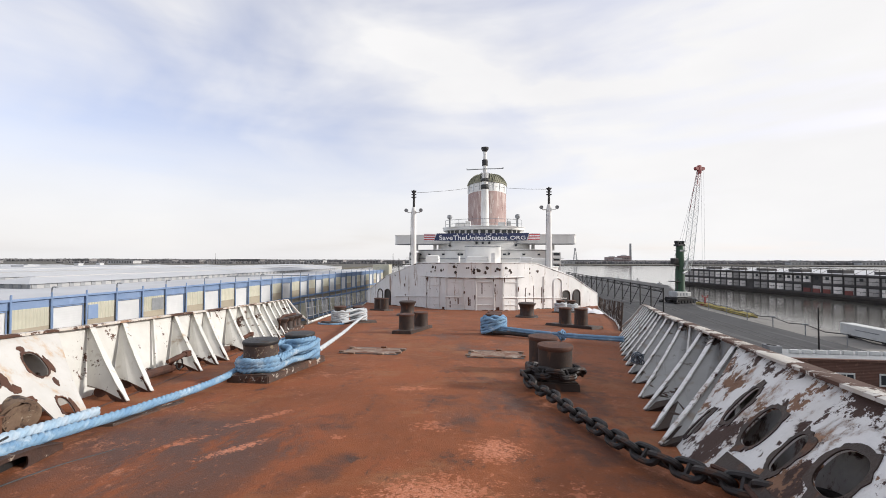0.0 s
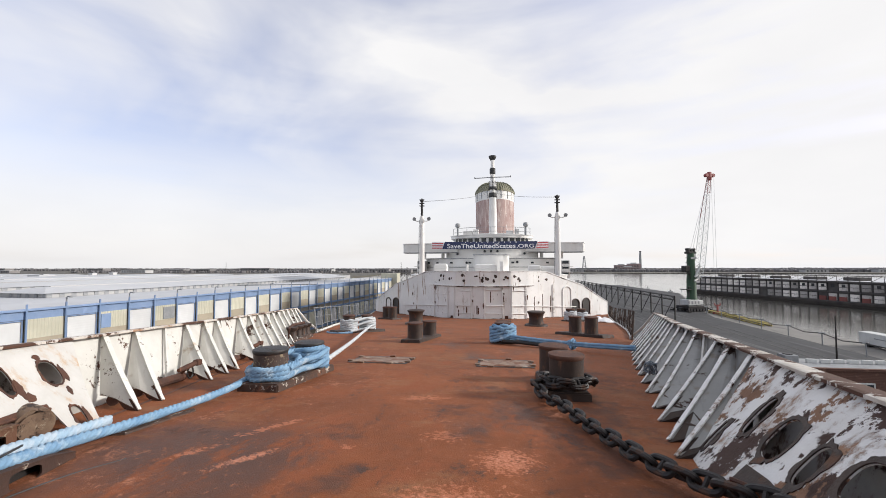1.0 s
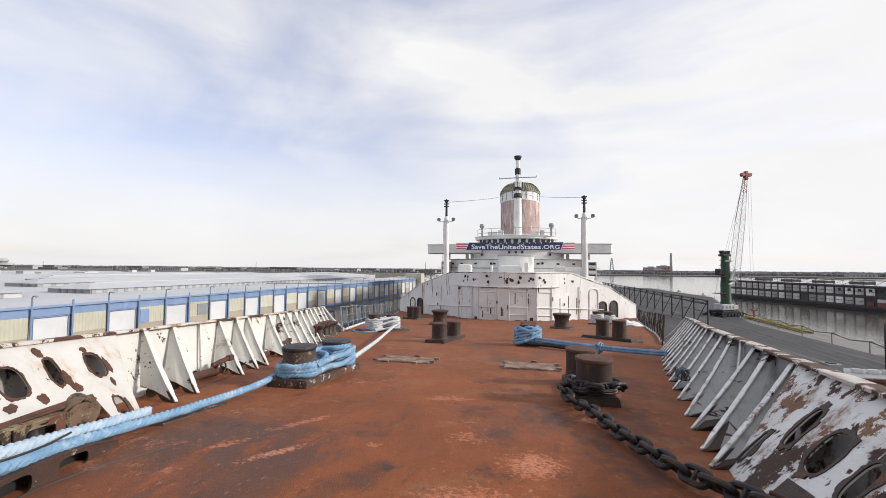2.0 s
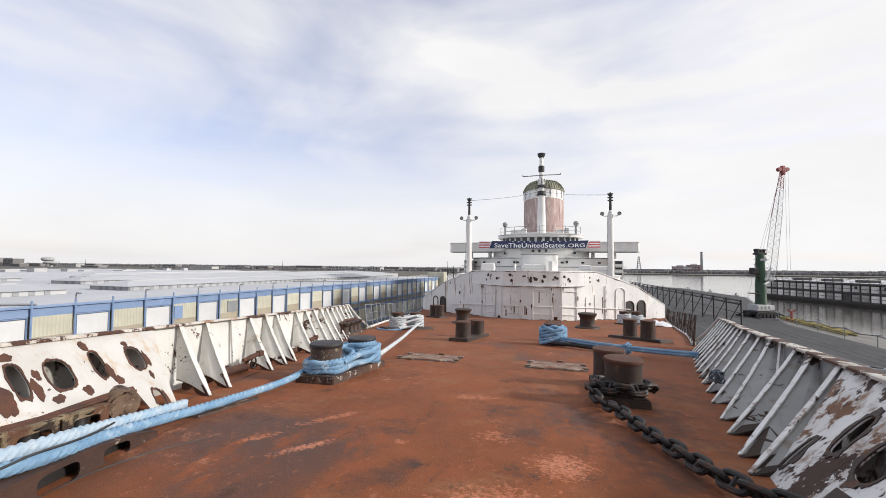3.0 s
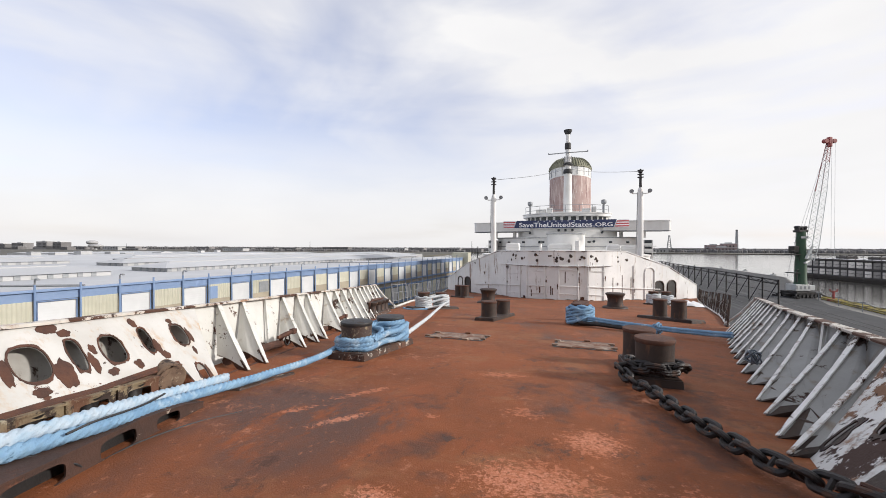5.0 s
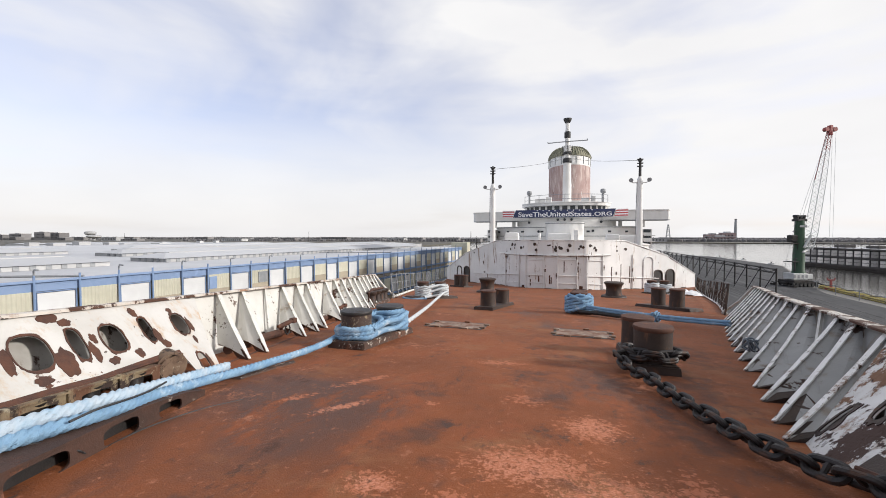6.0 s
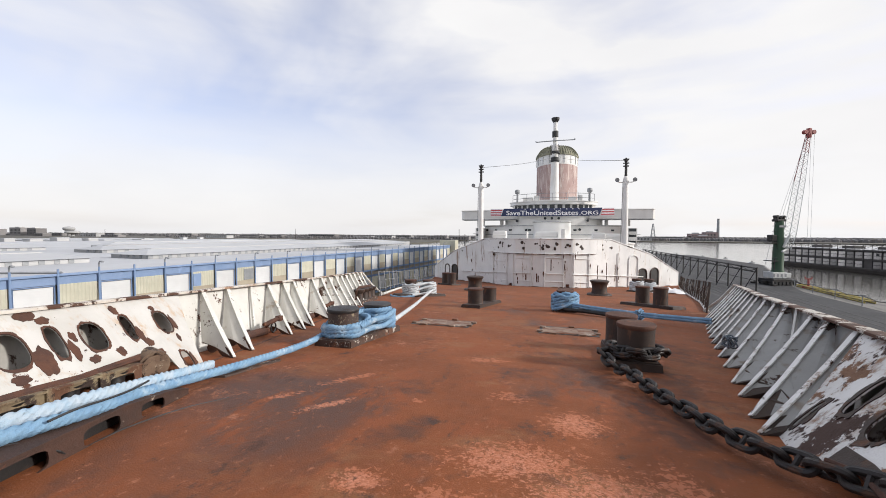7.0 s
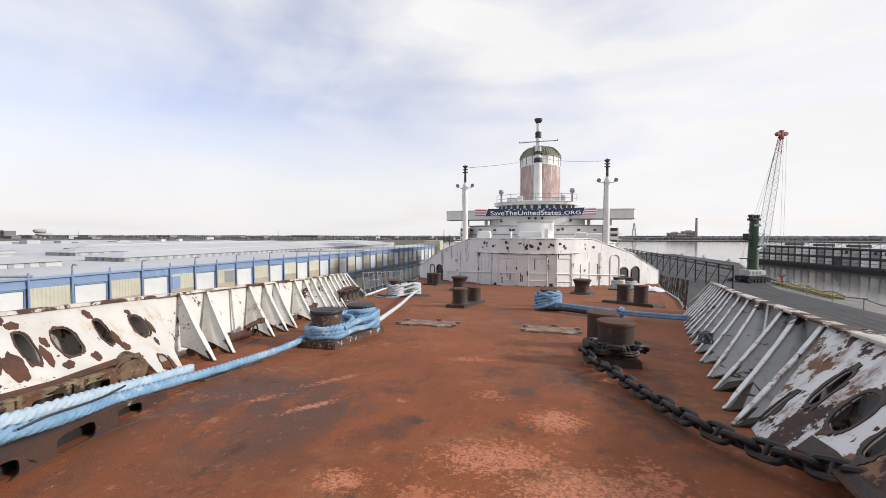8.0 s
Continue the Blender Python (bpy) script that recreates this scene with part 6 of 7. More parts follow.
# ---- far shore ----
def woods(name, label, spans, seed):
    rg = random.Random(seed)
    bm = bmesh.new()
    for (xa, ya), (xb, yb), count, h, z0 in spans:
        for _ in range(count * 5):
            t, o = rg.random(), rg.random()
            x, y = xa + (xb - xa) * t + rg.uniform(-8, 8), ya + (yb - ya) * t + o * 160
            hh, w = h * rg.uniform(0.62, 0.9) * (0.85 + 0.3 * noise.noise((t * 14, o, 3))), rg.uniform(3, 8)
            cz = z0
            ring = [bm.verts.new((x + w * rg.uniform(0.5, 1.0) * math.cos(a), y + w * 0.6 * math.sin(a), cz + hh * rg.uniform(0.6, 0.9))) for a in (math.tau * k / 6 for k in range(6))]
            foot = [bm.verts.new((x + w * 0.8 * math.cos(a), y + w * 0.5 * math.sin(a), cz)) for a in (math.tau * k / 6 for k in range(6))]
            tops = [bm.verts.new((x + rg.uniform(-0.6, 0.6) * w, y, cz + hh * rg.uniform(0.85, 1.1))) for _ in range(2)]
            for k in range(6):
                bm.faces.new((foot[k], foot[(k + 1) % 6], ring[(k + 1) % 6], ring[k]))
                bm.faces.new((ring[k], ring[(k + 1) % 6], tops[0 if 1 <= k <= 3 else 1]))
    return tagged(part(name, bm, M_WOODS), label, "woods", kind="stuff")
woods("far_woods", "dark bare winter woods along the far shore", [
    ((60, 1420), (900, 1330), 420, 13, -16.5), ((900, 1330), (2600, 1150), 700, 16, -16.5), ((60, 1500), (2600, 1500), 300, 17, -16.5),
    ((-4200, 1700), (-1500, 1700), 500, 17, -16.2), ((-1500, 1600), (60, 1500), 650, 15, -16.2), ((-3800, 900), (-2400, 1500), 350, 17, -16.2), ((-1400, 1150), (-300, 1150), 160, 9, -16.2)], 11)

def far_building(x, y, w, d, h, material, name, label, steps=0):
    t = thing(name, label, "building", "far buildings", (x, y, -16.4))
    bm = bmesh.new()
    box(bm, -w / 2, w / 2, -d / 2, d / 2, 0, h)
    part("block", bm, material, t)
    bm = bmesh.new()
    box(bm, -w * 0.52, w * 0.52, -d * 0.52, d * 0.52, h, h + 0.8)
    if steps:
        box(bm, -w * 0.2, w * 0.15, -d * 0.3, d * 0.3, h + 0.8, h + 4)
    part("roof", bm, M_FAR_W if material is not M_FAR_W else M_GREY, t)
    unit = None
    for k in range(max(2, int(w / 9))):
        xx = -w / 2 + 6 + 9 * k
        if xx > w / 2 - 3:
            continue
        for zz in (h * 0.35, h * 0.7):
            if unit is None:
                bm = bmesh.new()
                box(bm, -2, 2, -0.3, 0.0, -h * 0.1, h * 0.1)
                unit = part("window", bm, M_BLACK, t)
                unit.matrix_basis = pose(xx, -d / 2, zz)
            else:
                shared("window", unit.data, t, pose(xx, -d / 2, zz))
    return t
rg = random.Random(3)
for k in range(30):
    x = -3200 + 105 * k + rg.uniform(-40, 40)
    far_building(x, 1180 + rg.uniform(-60, 200), rg.uniform(30, 95), 30, rg.uniform(7, 14), rg.choice((M_FAR_W, M_FAR_D, M_FAR_D)), "far_building", "plain low building on the far waterfront")
for x, w, h in ((-2560, 90, 30), (-2380, 75, 36), (-2270, 60, 33), (-2700, 80, 25), (-2900, 110, 30)):
    far_building(x, 1250, w, 40, h, M_FAR_D, "apartment_block", "distant brown apartment block", 1)
for x, y, w, h in ((425, 1480, 40, 22), (462, 1470, 34, 27), (440, 1460, 70, 15)):
    far_building(x, y, w, 40, h, M_FAR_R, "power_station", "reddish power station block on the far shore", 1)
far_building(330, 1480, 110, 30, 12, M_FAR_D, "far_building", "dark framed industrial building on the far shore")
far_building(190, 1380, 170, 30, 9, M_FAR_W, "far_building", "long pale shed on the far shore")
for x, w in ((900, 60), (1100, 90), (1350, 70), (1650, 110), (1950, 80)):
    far_building(x, 1300, w, 25, 8, M_FAR_W, "far_building", "pale waterfront shed among bare trees")
tower = thing("water_tower", "pale bowl-shaped water tower among distant blocks", "water tower", loc=(-2064, 1250, -16.4))
bm = bmesh.new()
lathe(bm, [(8, 0), (6, 6), (6, 22)], seg=14)
part("pedestal", bm, M_FAR_D, tower, smooth=True)
bm = bmesh.new()
lathe(bm, [(6, 20), (18, 25), (21.5, 29), (21.5, 35), (17, 39), (8, 41), (0.5, 41.6)], seg=20)
part("tank", bm, M_FAR_W, tower, "pale rounded tank", smooth=True)
stack = thing("chimney", "tall grey power station chimney", "chimney", loc=(494, 1500, -16.5))
bm = bmesh.new()
lathe(bm, [(4.6, 0), (4.0, 40), (3.3, 70.5)], seg=12)
part("shaft", bm, M_GREY, stack)
bm = bmesh.new()
lathe(bm, [(3.6, 69), (3.6, 71.2), (3.0, 71.3)], seg=12)
part("rim", bm, M_BLACK, stack)
pyl = thing("lattice_pylon", "distant grey lattice tower on the shore", "pylon", loc=(300, 1480, -16.5))
bm = bmesh.new()
lattice(bm, (0, 0, 0), (0, 0, 55), 7, 1.5, 8, 0.8)
part("lattice", bm, M_GREY, pyl)
tank = thing("water_tower", "white mushroom-shaped water tower in the distance", "water tower", loc=(-1960, 1200, -16.2))
bm = bmesh.new()
lathe(bm, [(6, 0), (5, 9), (20, 11), (26, 14), (26, 19), (20, 22), (6, 23)], seg=20)
part("bowl", bm, M_FAR_W, tank, smooth=True)
for k, (x, y, h) in enumerate(((-95, 420, 19), (-45, 480, 22), (-170, 700, 26), (-60, 700, 30), (-800, 1100, 32), (-1700, 1150, 30))):
    p = thing("utility_mast", "thin dark mast on the waterfront", "mast", "waterfront masts", (x, y, -18 if x > -100 else -16.2))
    bm = bmesh.new()
    tube(bm, [(0, 0, 0), (0, 0, h)], [0.8, 0.35], 6)
    part("pole", bm, M_DARK, p)


# ---- bollards ----
def bollard_pair(name, label, spots, r, h, base, material, group="bollards", cap=1.05, angle=0.0):
    """Two barrels with lipped caps on one base plate."""
    cy = sum(s[1] for s in spots) / len(spots)
    cx = sum(s[0] for s in spots) / len(spots)
    b = thing(name, label, "bollard", group, (cx, cy, zdeck(cy) + 0.03))
    slope = (zdeck(cy + 1) - zdeck(cy - 1)) / 2
    x0, x1, y0, y1 = base
    ring = [(x0, y0), (x1, y0), (x1, y1), (x0, y1)]
    ca, sa = math.cos(radians(angle)), math.sin(radians(angle))
    ring = [(x * ca - y * sa, x * sa + y * ca) for x, y in ring]
    bm = bmesh.new()
    prism(bm, [(x, y, slope * y - 0.04) for x, y in ring], [(x * 0.96, y * 0.985, slope * y + 0.11) for x, y in ring])
    edges = [e for e in bm.edges]
    bmesh.ops.bevel(bm, geom=edges, offset=0.02, segments=2, affect="EDGES")
    part("base_plate", bm, M_STEEL if material is M_STEEL else M_BASE, b)
    for x, y in spots:
        lx, ly = x - cx, y - cy
        z = slope * ly + 0.08
        bm = bmesh.new()
        lathe(bm, [(r * 1.12, z), (r * 1.02, z + 0.06), (r, z + 0.1), (r * 0.985, z + h - 0.2), (r, z + h - 0.08)], (lx, ly, 0), 28)
        barrel = part("barrel", bm, material, b, smooth=True)
        bm = bmesh.new()
        lathe(bm, [(r * 1.0, z + h - 0.08), (r * cap, z + h - 0.055), (r * cap, z + h - 0.025), (r * (cap - 0.03), z + h - 0.012), (r * 0.5, z + h - 0.004), (0.02, z + h)], (lx, ly, 0), 32)
        part("cap", bm, M_RUST if material is M_STEEL else M_DARK, barrel, "worn cap", smooth=True)
    return b


bollard_pair("bollard", "double iron bollard, flaking paint, wrapped in blue rope", [(-2.42, 6.8), (-2.34, 8.05)], 0.275, 0.55, (-0.36, 0.36, -1.08, 1.15), M_STEEL_P)
bollard_pair("bollard", "double rusty iron bollard with chain round one barrel", [(2.47, 6.95), (2.45, 8.3)], 0.265, 0.58, (-0.33, 0.33, -1.02, 1.02), M_STEEL)
bollard_pair("bollard", "double rusty iron bollard standing bare on the deck", [(-1.66, 15.15), (-1.42, 16.9)], 0.285, 0.62, (-0.36, 0.36, -1.6, 1.6), M_STEEL, angle=-6)
bollard_pair("bollard", "double rusty iron bollard with thick blue rope round it", [(1.56, 15.2), (1.62, 16.8)], 0.285, 0.68, (-0.36, 0.36, -1.2, 1.4), M_STEEL)
bollard_pair("bollard", "double rusty iron bollard near the bulwark's end", [(4.98, 20.2), (5.52, 19.3)], 0.29, 0.80, (-0.42, 0.42, -1.35, 1.35), M_STEEL, angle=40)
bollard_pair("bollard", "double iron bollard buried in faded rope", [(-5.62, 18.8), (-4.95, 19.5)], 0.28, 0.74, (-0.42, 0.42, -1.3, 1.3), M_STEEL, angle=-42)
bollard_pair("bollard", "double rusty iron bollard by the white wall", [(-8.2, 34.5), (-7.5, 33.9)], 0.36, 0.98, (-0.5, 0.5, -1.1, 1.1), M_STEEL, angle=50)
bollard_pair("bollard", "iron bollard by the white wall under coiled rope", [(7.35, 35.6), (8.4, 36.4)], 0.36, 0.98, (-0.5, 0.5, -1.3, 1.3), M_STEEL, angle=-50)


def capstan(x, y):
    c = thing("capstan", "squat rusty iron warping capstan with a flared head", "capstan", "capstans", (x, y, zdeck(y) + 0.03))
    bm = bmesh.new()
    lathe(bm, [(0.72, -0.08), (0.74, 0.06), (0.70, 0.12), (0.5, 0.16)], seg=28)
    part("base_ring", bm, M_STEEL, c, smooth=True)
    bm = bmesh.new()
    lathe(bm, [(0.50, 0.12), (0.44, 0.35), (0.44, 0.6), (0.5, 0.8), (0.56, 0.86)], seg=28)
    part("drum", bm, M_STEEL, c, smooth=True)
    bm = bmesh.new()
    lathe(bm, [(0.56, 0.86), (0.57, 0.93), (0.5, 0.96), (0.1, 0.97)], seg=28)
    part("head", bm, M_STEEL, c, smooth=True)


capstan(3.78, 27.0)
capstan(-4.0, 26.6)


# ---- deck hatches ----
def hatch(x0, x1, y0, y1):
    h = thing("deck_hatch", "flat grey-brown steel deck hatch with hinge lugs", "hatch", "deck hatches", ((x0 + x1) / 2, (y0 + y1) / 2, zdeck((y0 + y1) / 2) + 0.015))
    w, d, s = (x1 - x0) / 2, (y1 - y0) / 2, -0.09
    bm = bmesh.new()
    ring = [(-w, -d), (w, -d), (w, d), (-w, d)]
    prism(bm, [(x, y, s * y - 0.03) for x, y in ring], [(x * 0.99, y * 0.99, s * y + 0.012) for x, y in ring])
    part("coaming", bm, M_DARK, h)
    bm = bmesh.new()
    prism(bm, [(x * 0.90, y * 0.87, s * y + 0.008) for x, y in ring], [(x * 0.885, y * 0.85, s * y + 0.02) for x, y in ring])
    part("lid", bm, M_HATCH, h)
    for k, (x, y) in enumerate(((-w * 0.95, -d * 0.6), (-w * 0.9, d * 0.5), (w * 0.95, -d * 0.5), (w * 0.95, d * 0.4), (-w * 0.5, -d * 1.0), (w * 0.45, -d * 1.0), (0.1, d * 0.98))):
        bm = bmesh.new()
        box(bm, x - 0.07, x + 0.07, y - 0.05, y + 0.05, s * y + 0.0, s * y + 0.05, 0.012)
        part("dog_clip", bm, M_HATCH, h)


hatch(-2.18, -0.72, 9.62, 10.82)
hatch(0.9, 2.22, 9.6, 10.88)


# ---- ropes ----
def rope_mesh(bm, pts, radius, step=0.018, strands=4, pitch=None, seg=28):
    """Laid rope as one body: a lobed section that twists along a smooth line."""
    line = smooth_path(pts, step)
    pitch = pitch or radius * 5.6
    rings = []
    for i, p in enumerate(line):
        d = line[min(i + 1, len(line) - 1)] - line[max(i - 1, 0)]
        a, u = ring_frame(d)
        ph = math.tau * i * step / pitch
        ring = []
        for k in range(seg):
            th = math.tau * k / seg
            lay = abs(math.cos(strands / 2 * (th - ph))) ** 0.6 * (0.75 + 0.25 * abs(math.cos(strands * (th + ph * 1.6))))
            r = radius * (0.66 + 0.40 * lay) * (1 + 0.05 * noise.noise((p.x * 9, p.y * 9, th)))
            ring.append(bm.verts.new(p + (a * math.cos(th) + u * math.sin(th)) * r))
        rings.append(ring)
    for a, b in zip(rings, rings[1:]):
        for k in range(seg):
            bm.faces.new((a[k], a[(k + 1) % seg], b[(k + 1) % seg], b[k]))
    bm.faces.new(rings[0][::-1])
    bm.faces.new(rings[-1])


def turns(cx, cy, r, z0, z1, n_, start=0.0, slope=-0.09, wob=0.012):
    out = []
    k = int(n_ * 16)
    for i in range(k + 1):
        a = start + math.tau * n_ * i / k
        x, y = cx + r * math.cos(a), cy + r * math.sin(a)
        out.append((x, y, z0 + (z1 - z0) * i / k + slope * (y - cy) + wob * math.sin(a * 2.7 + i)))
    return out


def rope_part(name, parent, paths, radius, material, **kw):
    for pts in paths:
        bm = bmesh.new()
        rope_mesh(bm, pts, radius, **kw)
        part(name, bm, material, parent, smooth=True)


# blue hawser on the left bollard
d1, d2 = zdeck(6.8), zdeck(8.05)
hawser = thing("mooring_rope", "thick pale blue laid hawser lashed round a double bollard", "rope", "mooring ropes")
rope_part("turn", hawser, [
    turns(-2.42, 6.8, 0.335, d1 + 0.17, d1 + 0.36, 3.0, 2.6),
    turns(-2.34, 8.05, 0.335, d2 + 0.16, d2 + 0.50, 4.6, 0.4),
    [(-2.72, 6.62, d1 + 0.30), (-2.42, 6.47, d1 + 0.33), (-2.08, 6.85, d1 + 0.36), (-2.2, 7.35, d1 + 0.38), (-2.55, 7.75, d2 + 0.45), (-2.6, 8.2, d2 + 0.5)],
    [(-2.1, 6.7, d1 + 0.2), (-2.03, 7.1, d1 + 0.24), (-1.99, 7.6, d2 + 0.30), (-2.0, 8.1, d2 + 0.34), (-2.2, 8.38, d2 + 0.36)],
    [(-2.06, 6.75, d1 + 0.33), (-2.0, 7.2, d1 + 0.38), (-1.98, 7.7, d2 + 0.46), (-2.0, 8.15, d2 + 0.50)],
    [(-2.7, 6.75, d1 + 0.36), (-2.62, 7.3, d1 + 0.42), (-2.5, 7.72, d2 + 0.52), (-2.2, 7.72, d2 + 0.55), (-2.0, 8.0, d2 + 0.56)]], 0.055, M_ROPE)
LEAD = [(-1.62, -1.6, 0.16), (-1.83, 0.0, 0.25), (-2.02, 1.2, 0.25), (-2.07, 1.8, 0.25), (-2.08, 2.25, 0.25), (-2.13, 2.55, 0.24), (-2.31, 2.99, 0.20), (-2.49, 3.6, 0.14), (-2.58, 4.25, 0.10), (-2.61, 4.95, 0.095), (-2.63, 5.6, 0.10), (-2.67, 6.2, 0.125)]
FREE = [(-1.66, -1.6, 0.24), (-1.88, 0.0, 0.32), (-2.04, 1.2, 0.32), (-2.11, 1.8, 0.325), (-2.13, 2.15, 0.33), (-2.19, 2.4, 0.315), (-2.26, 2.66, 0.30), (-2.43, 3.1, 0.25), (-2.60, 3.72, 0.195), (-2.72, 4.2, 0.165)]
rope_part("lead", hawser, [[(x, y, zdeck(y) + h) for x, y, h in LEAD] + [(-2.74, 6.6, d1 + 0.17), (-2.75, 6.95, d1 + 0.19), (-2.6, 7.15, d1 + 0.2)]], 0.052, M_ROPE)
rope_part("bleached_lead", hawser, [[(x, y, zdeck(y) + h) for x, y, h in FREE]], 0.052, M_ROPE_P)

# white line from the left bollard to the rope heap
white_line = thing("white_line", "single white rope stretched low over the deck", "rope", "mooring ropes")
rope_part("line", white_line, [[(-2.02, 8.2, d2 + 0.28), (-2.3, 9.4, -0.56), (-2.98, 12.2, -0.83), (-3.74, 15.2, -1.10), (-4.58, 18.95, -1.36)]], 0.05, M_ROPE_W, step=0.06)
d3 = zdeck(19)
heap = thing("rope_heap", "faded blue-white rope wound thickly round a double bollard", "rope", "mooring ropes")
rope_part("turn", heap, [
    turns(-5.62, 18.8, 0.36, d3 + 0.12, d3 + 0.62, 6.0, 1.0, wob=0.03),
    turns(-4.95, 19.5, 0.36, d3 + 0.08, d3 + 0.62, 5.0, 0.0, wob=0.03),
    [(-5.9, 18.6, d3 + 0.5), (-5.3, 18.6, d3 + 0.6), (-4.95, 19.1, d3 + 0.66), (-4.6, 19.4, d3 + 0.68)],
    [(-5.5, 18.45, d3 + 0.3), (-5.1, 18.9, d3 + 0.42), (-4.75, 19.15, d3 + 0.5), (-4.55, 19.5, d3 + 0.52)],
    [(-5.4, 18.4, d3 + 0.15), (-4.9, 18.9, d3 + 0.2), (-4.65, 19.2, d3 + 0.3), (-4.55, 19.5, d3 + 0.36)]], 0.06, M_ROPE_W, step=0.05)
rope_part("slack_turn", heap, [[(-5.4, 18.3, d3 + 0.12), (-5.9, 18.1, d3 + 0.08), (-6.3, 18.4, d3 + 0.08), (-6.4, 18.9, d3 + 0.05), (-6.1, 19.3, d3 + 0.03)], [(-5.2, 18.2, d3 + 0.13), (-5.8, 17.95, d3 + 0.12), (-6.35, 18.2, d3 + 0.1), (-6.6, 18.6, d3 + 0.08)]], 0.05, M_ROPE, step=0.05)

# blue rope across to the right bulwark
d4 = zdeck(15.2)
cross_rope = thing("mooring_rope", "blue mooring rope led from a bollard across to the bulwark", "rope", "mooring ropes")
rope_part("turn", cross_rope, [
    turns(1.56, 15.2, 0.35, d4 + 0.16, d4 + 0.68, 6.0, 0.0, wob=0.03),
    turns(1.56, 15.2, 0.43, d4 + 0.12, d4 + 0.62, 6.0, 1.3, wob=0.04),
    [(1.15, 15.0, d4 + 0.12), (1.3, 14.8, d4 + 0.18), (1.6, 14.72, d4 + 0.3), (1.9, 14.9, d4 + 0.42), (2.0, 15.2, d4 + 0.5)]], 0.06, M_ROPE, step=0.05)
A_, B_ = Vector((1.75, 14.82, d4 + 0.30)), Vector((5.3, 12.5, zdeck(12.5) + 0.2))
def across(o):
    return [A_.lerp(B_, t) + Vector((0, o * 0.05, o - 0.05 * math.sin(math.pi * t))) for t in (0, 0.2, 0.4, 0.6, 0.8, 1.0)]
rope_part("span", cross_rope, [across(0.0), across(0.06)], 0.05, M_ROPE, step=0.05)
knot_c = A_.lerp(B_, 0.55) + Vector((0, 0, -0.02))
ax = (B_ - A_).normalized()
ks, ku = ring_frame(ax)
rg = random.Random(8)
rope_part("knot", cross_rope, [[knot_c + ax * (0.2 * (k / 28 - 0.5)) + (ks * math.cos(k * 0.9) + ku * math.sin(k * 0.9)) * rg.uniform(0.09, 0.13) for k in range(29)]] +
          [[knot_c + ax * rg.uniform(-0.1, 0.1), knot_c + ks * rg.uniform(-0.15, 0.15) + ku * 0.1 * (-1) ** k, knot_c + ks * rg.uniform(-0.2, 0.2) + Vector((0, 0, -0.17 if k % 2 else 0.16))] for k in range(6)], 0.026, M_ROPE)
hose = thing("chafe_hose", "black rubber chafing hose lying under a blue rope", "hose")
bm = bmesh.new()
tube(bm, smooth_path([A_ + Vector((-0.2, -0.1, -0.12)), A_.lerp(B_, 0.12) + Vector((0, -0.06, -0.12)), A_.lerp(B_, 0.25) + Vector((0, -0.05, -0.13)), A_.lerp(B_, 0.36) + Vector((0, -0.04, -0.12))], 0.1), 0.065, 10)
part("hose_tube", bm, M_DARK, hose, smooth=True)

# tangled grey-blue line hung on the starboard frames
bundle = thing("line_bundle", "small tangle of grey-blue line hung on a bulwark frame", "rope", "mooring ropes")
rgb_ = random.Random(12)
bc = Vector((half(8.3) + 0.02, 8.3, zdeck(8.3) + 0.3))
rope_part("loop", bundle, [[bc + Vector((0.07 * math.cos(k * 1.1 + q), 0.11 * math.sin(k * 0.9 + q * 2), 0.10 * math.sin(k * 1.3 + q * 3))) + Vector((rgb_.uniform(-0.03, 0.03), rgb_.uniform(-0.04, 0.04), 0)) for k in range(12)] for q in range(3)], 0.013, M_LINE, step=0.02)

# coil by the white wall and a heap of pale line
d5 = zdeck(36)
coil = thing("rope_heap", "white rope coiled round a bollard by the wall", "rope", "mooring ropes")
rope_part("turn", coil, [turns(7.35, 35.6, 0.46, d5 + 0.15, d5 + 0.85, 6.0, 0.0, wob=0.04), turns(8.4, 36.4, 0.46, d5 + 0.15, d5 + 0.7, 5.0, 0.5, wob=0.04)], 0.085, M_ROPE_W, step=0.1)
tarp = thing("tarpaulin", "crumpled white tarpaulin heaped on the deck edge", "tarpaulin")
bm = bmesh.new()
g = []
for i in range(22):
    row = []
    for j in range(14):
        u, v = i / 21 * 2 - 1, j / 13 * 2 - 1
        r = max(0.0, 1 - u * u - v * v * 0.9)
        x, y = 9.6 + 1.15 * u, 35.2 + 0.7 * v
        row.append(bm.verts.new((x, y, zdeck(y) + 0.03 + 0.55 * r ** 0.7 * (0.65 + 0.5 * noise.noise((u * 2.4, v * 2.4, 2))) + 0.07 * noise.noise((u * 6, v * 6, 5)) * (r > 0))))
    g.append(row)
for a, b in zip(g, g[1:]):
    for j in range(13):
        bm.faces.new((a[j], a[j + 1], b[j + 1], b[j]))
part("cloth", bm, M_BWHITE, tarp, smooth=True)


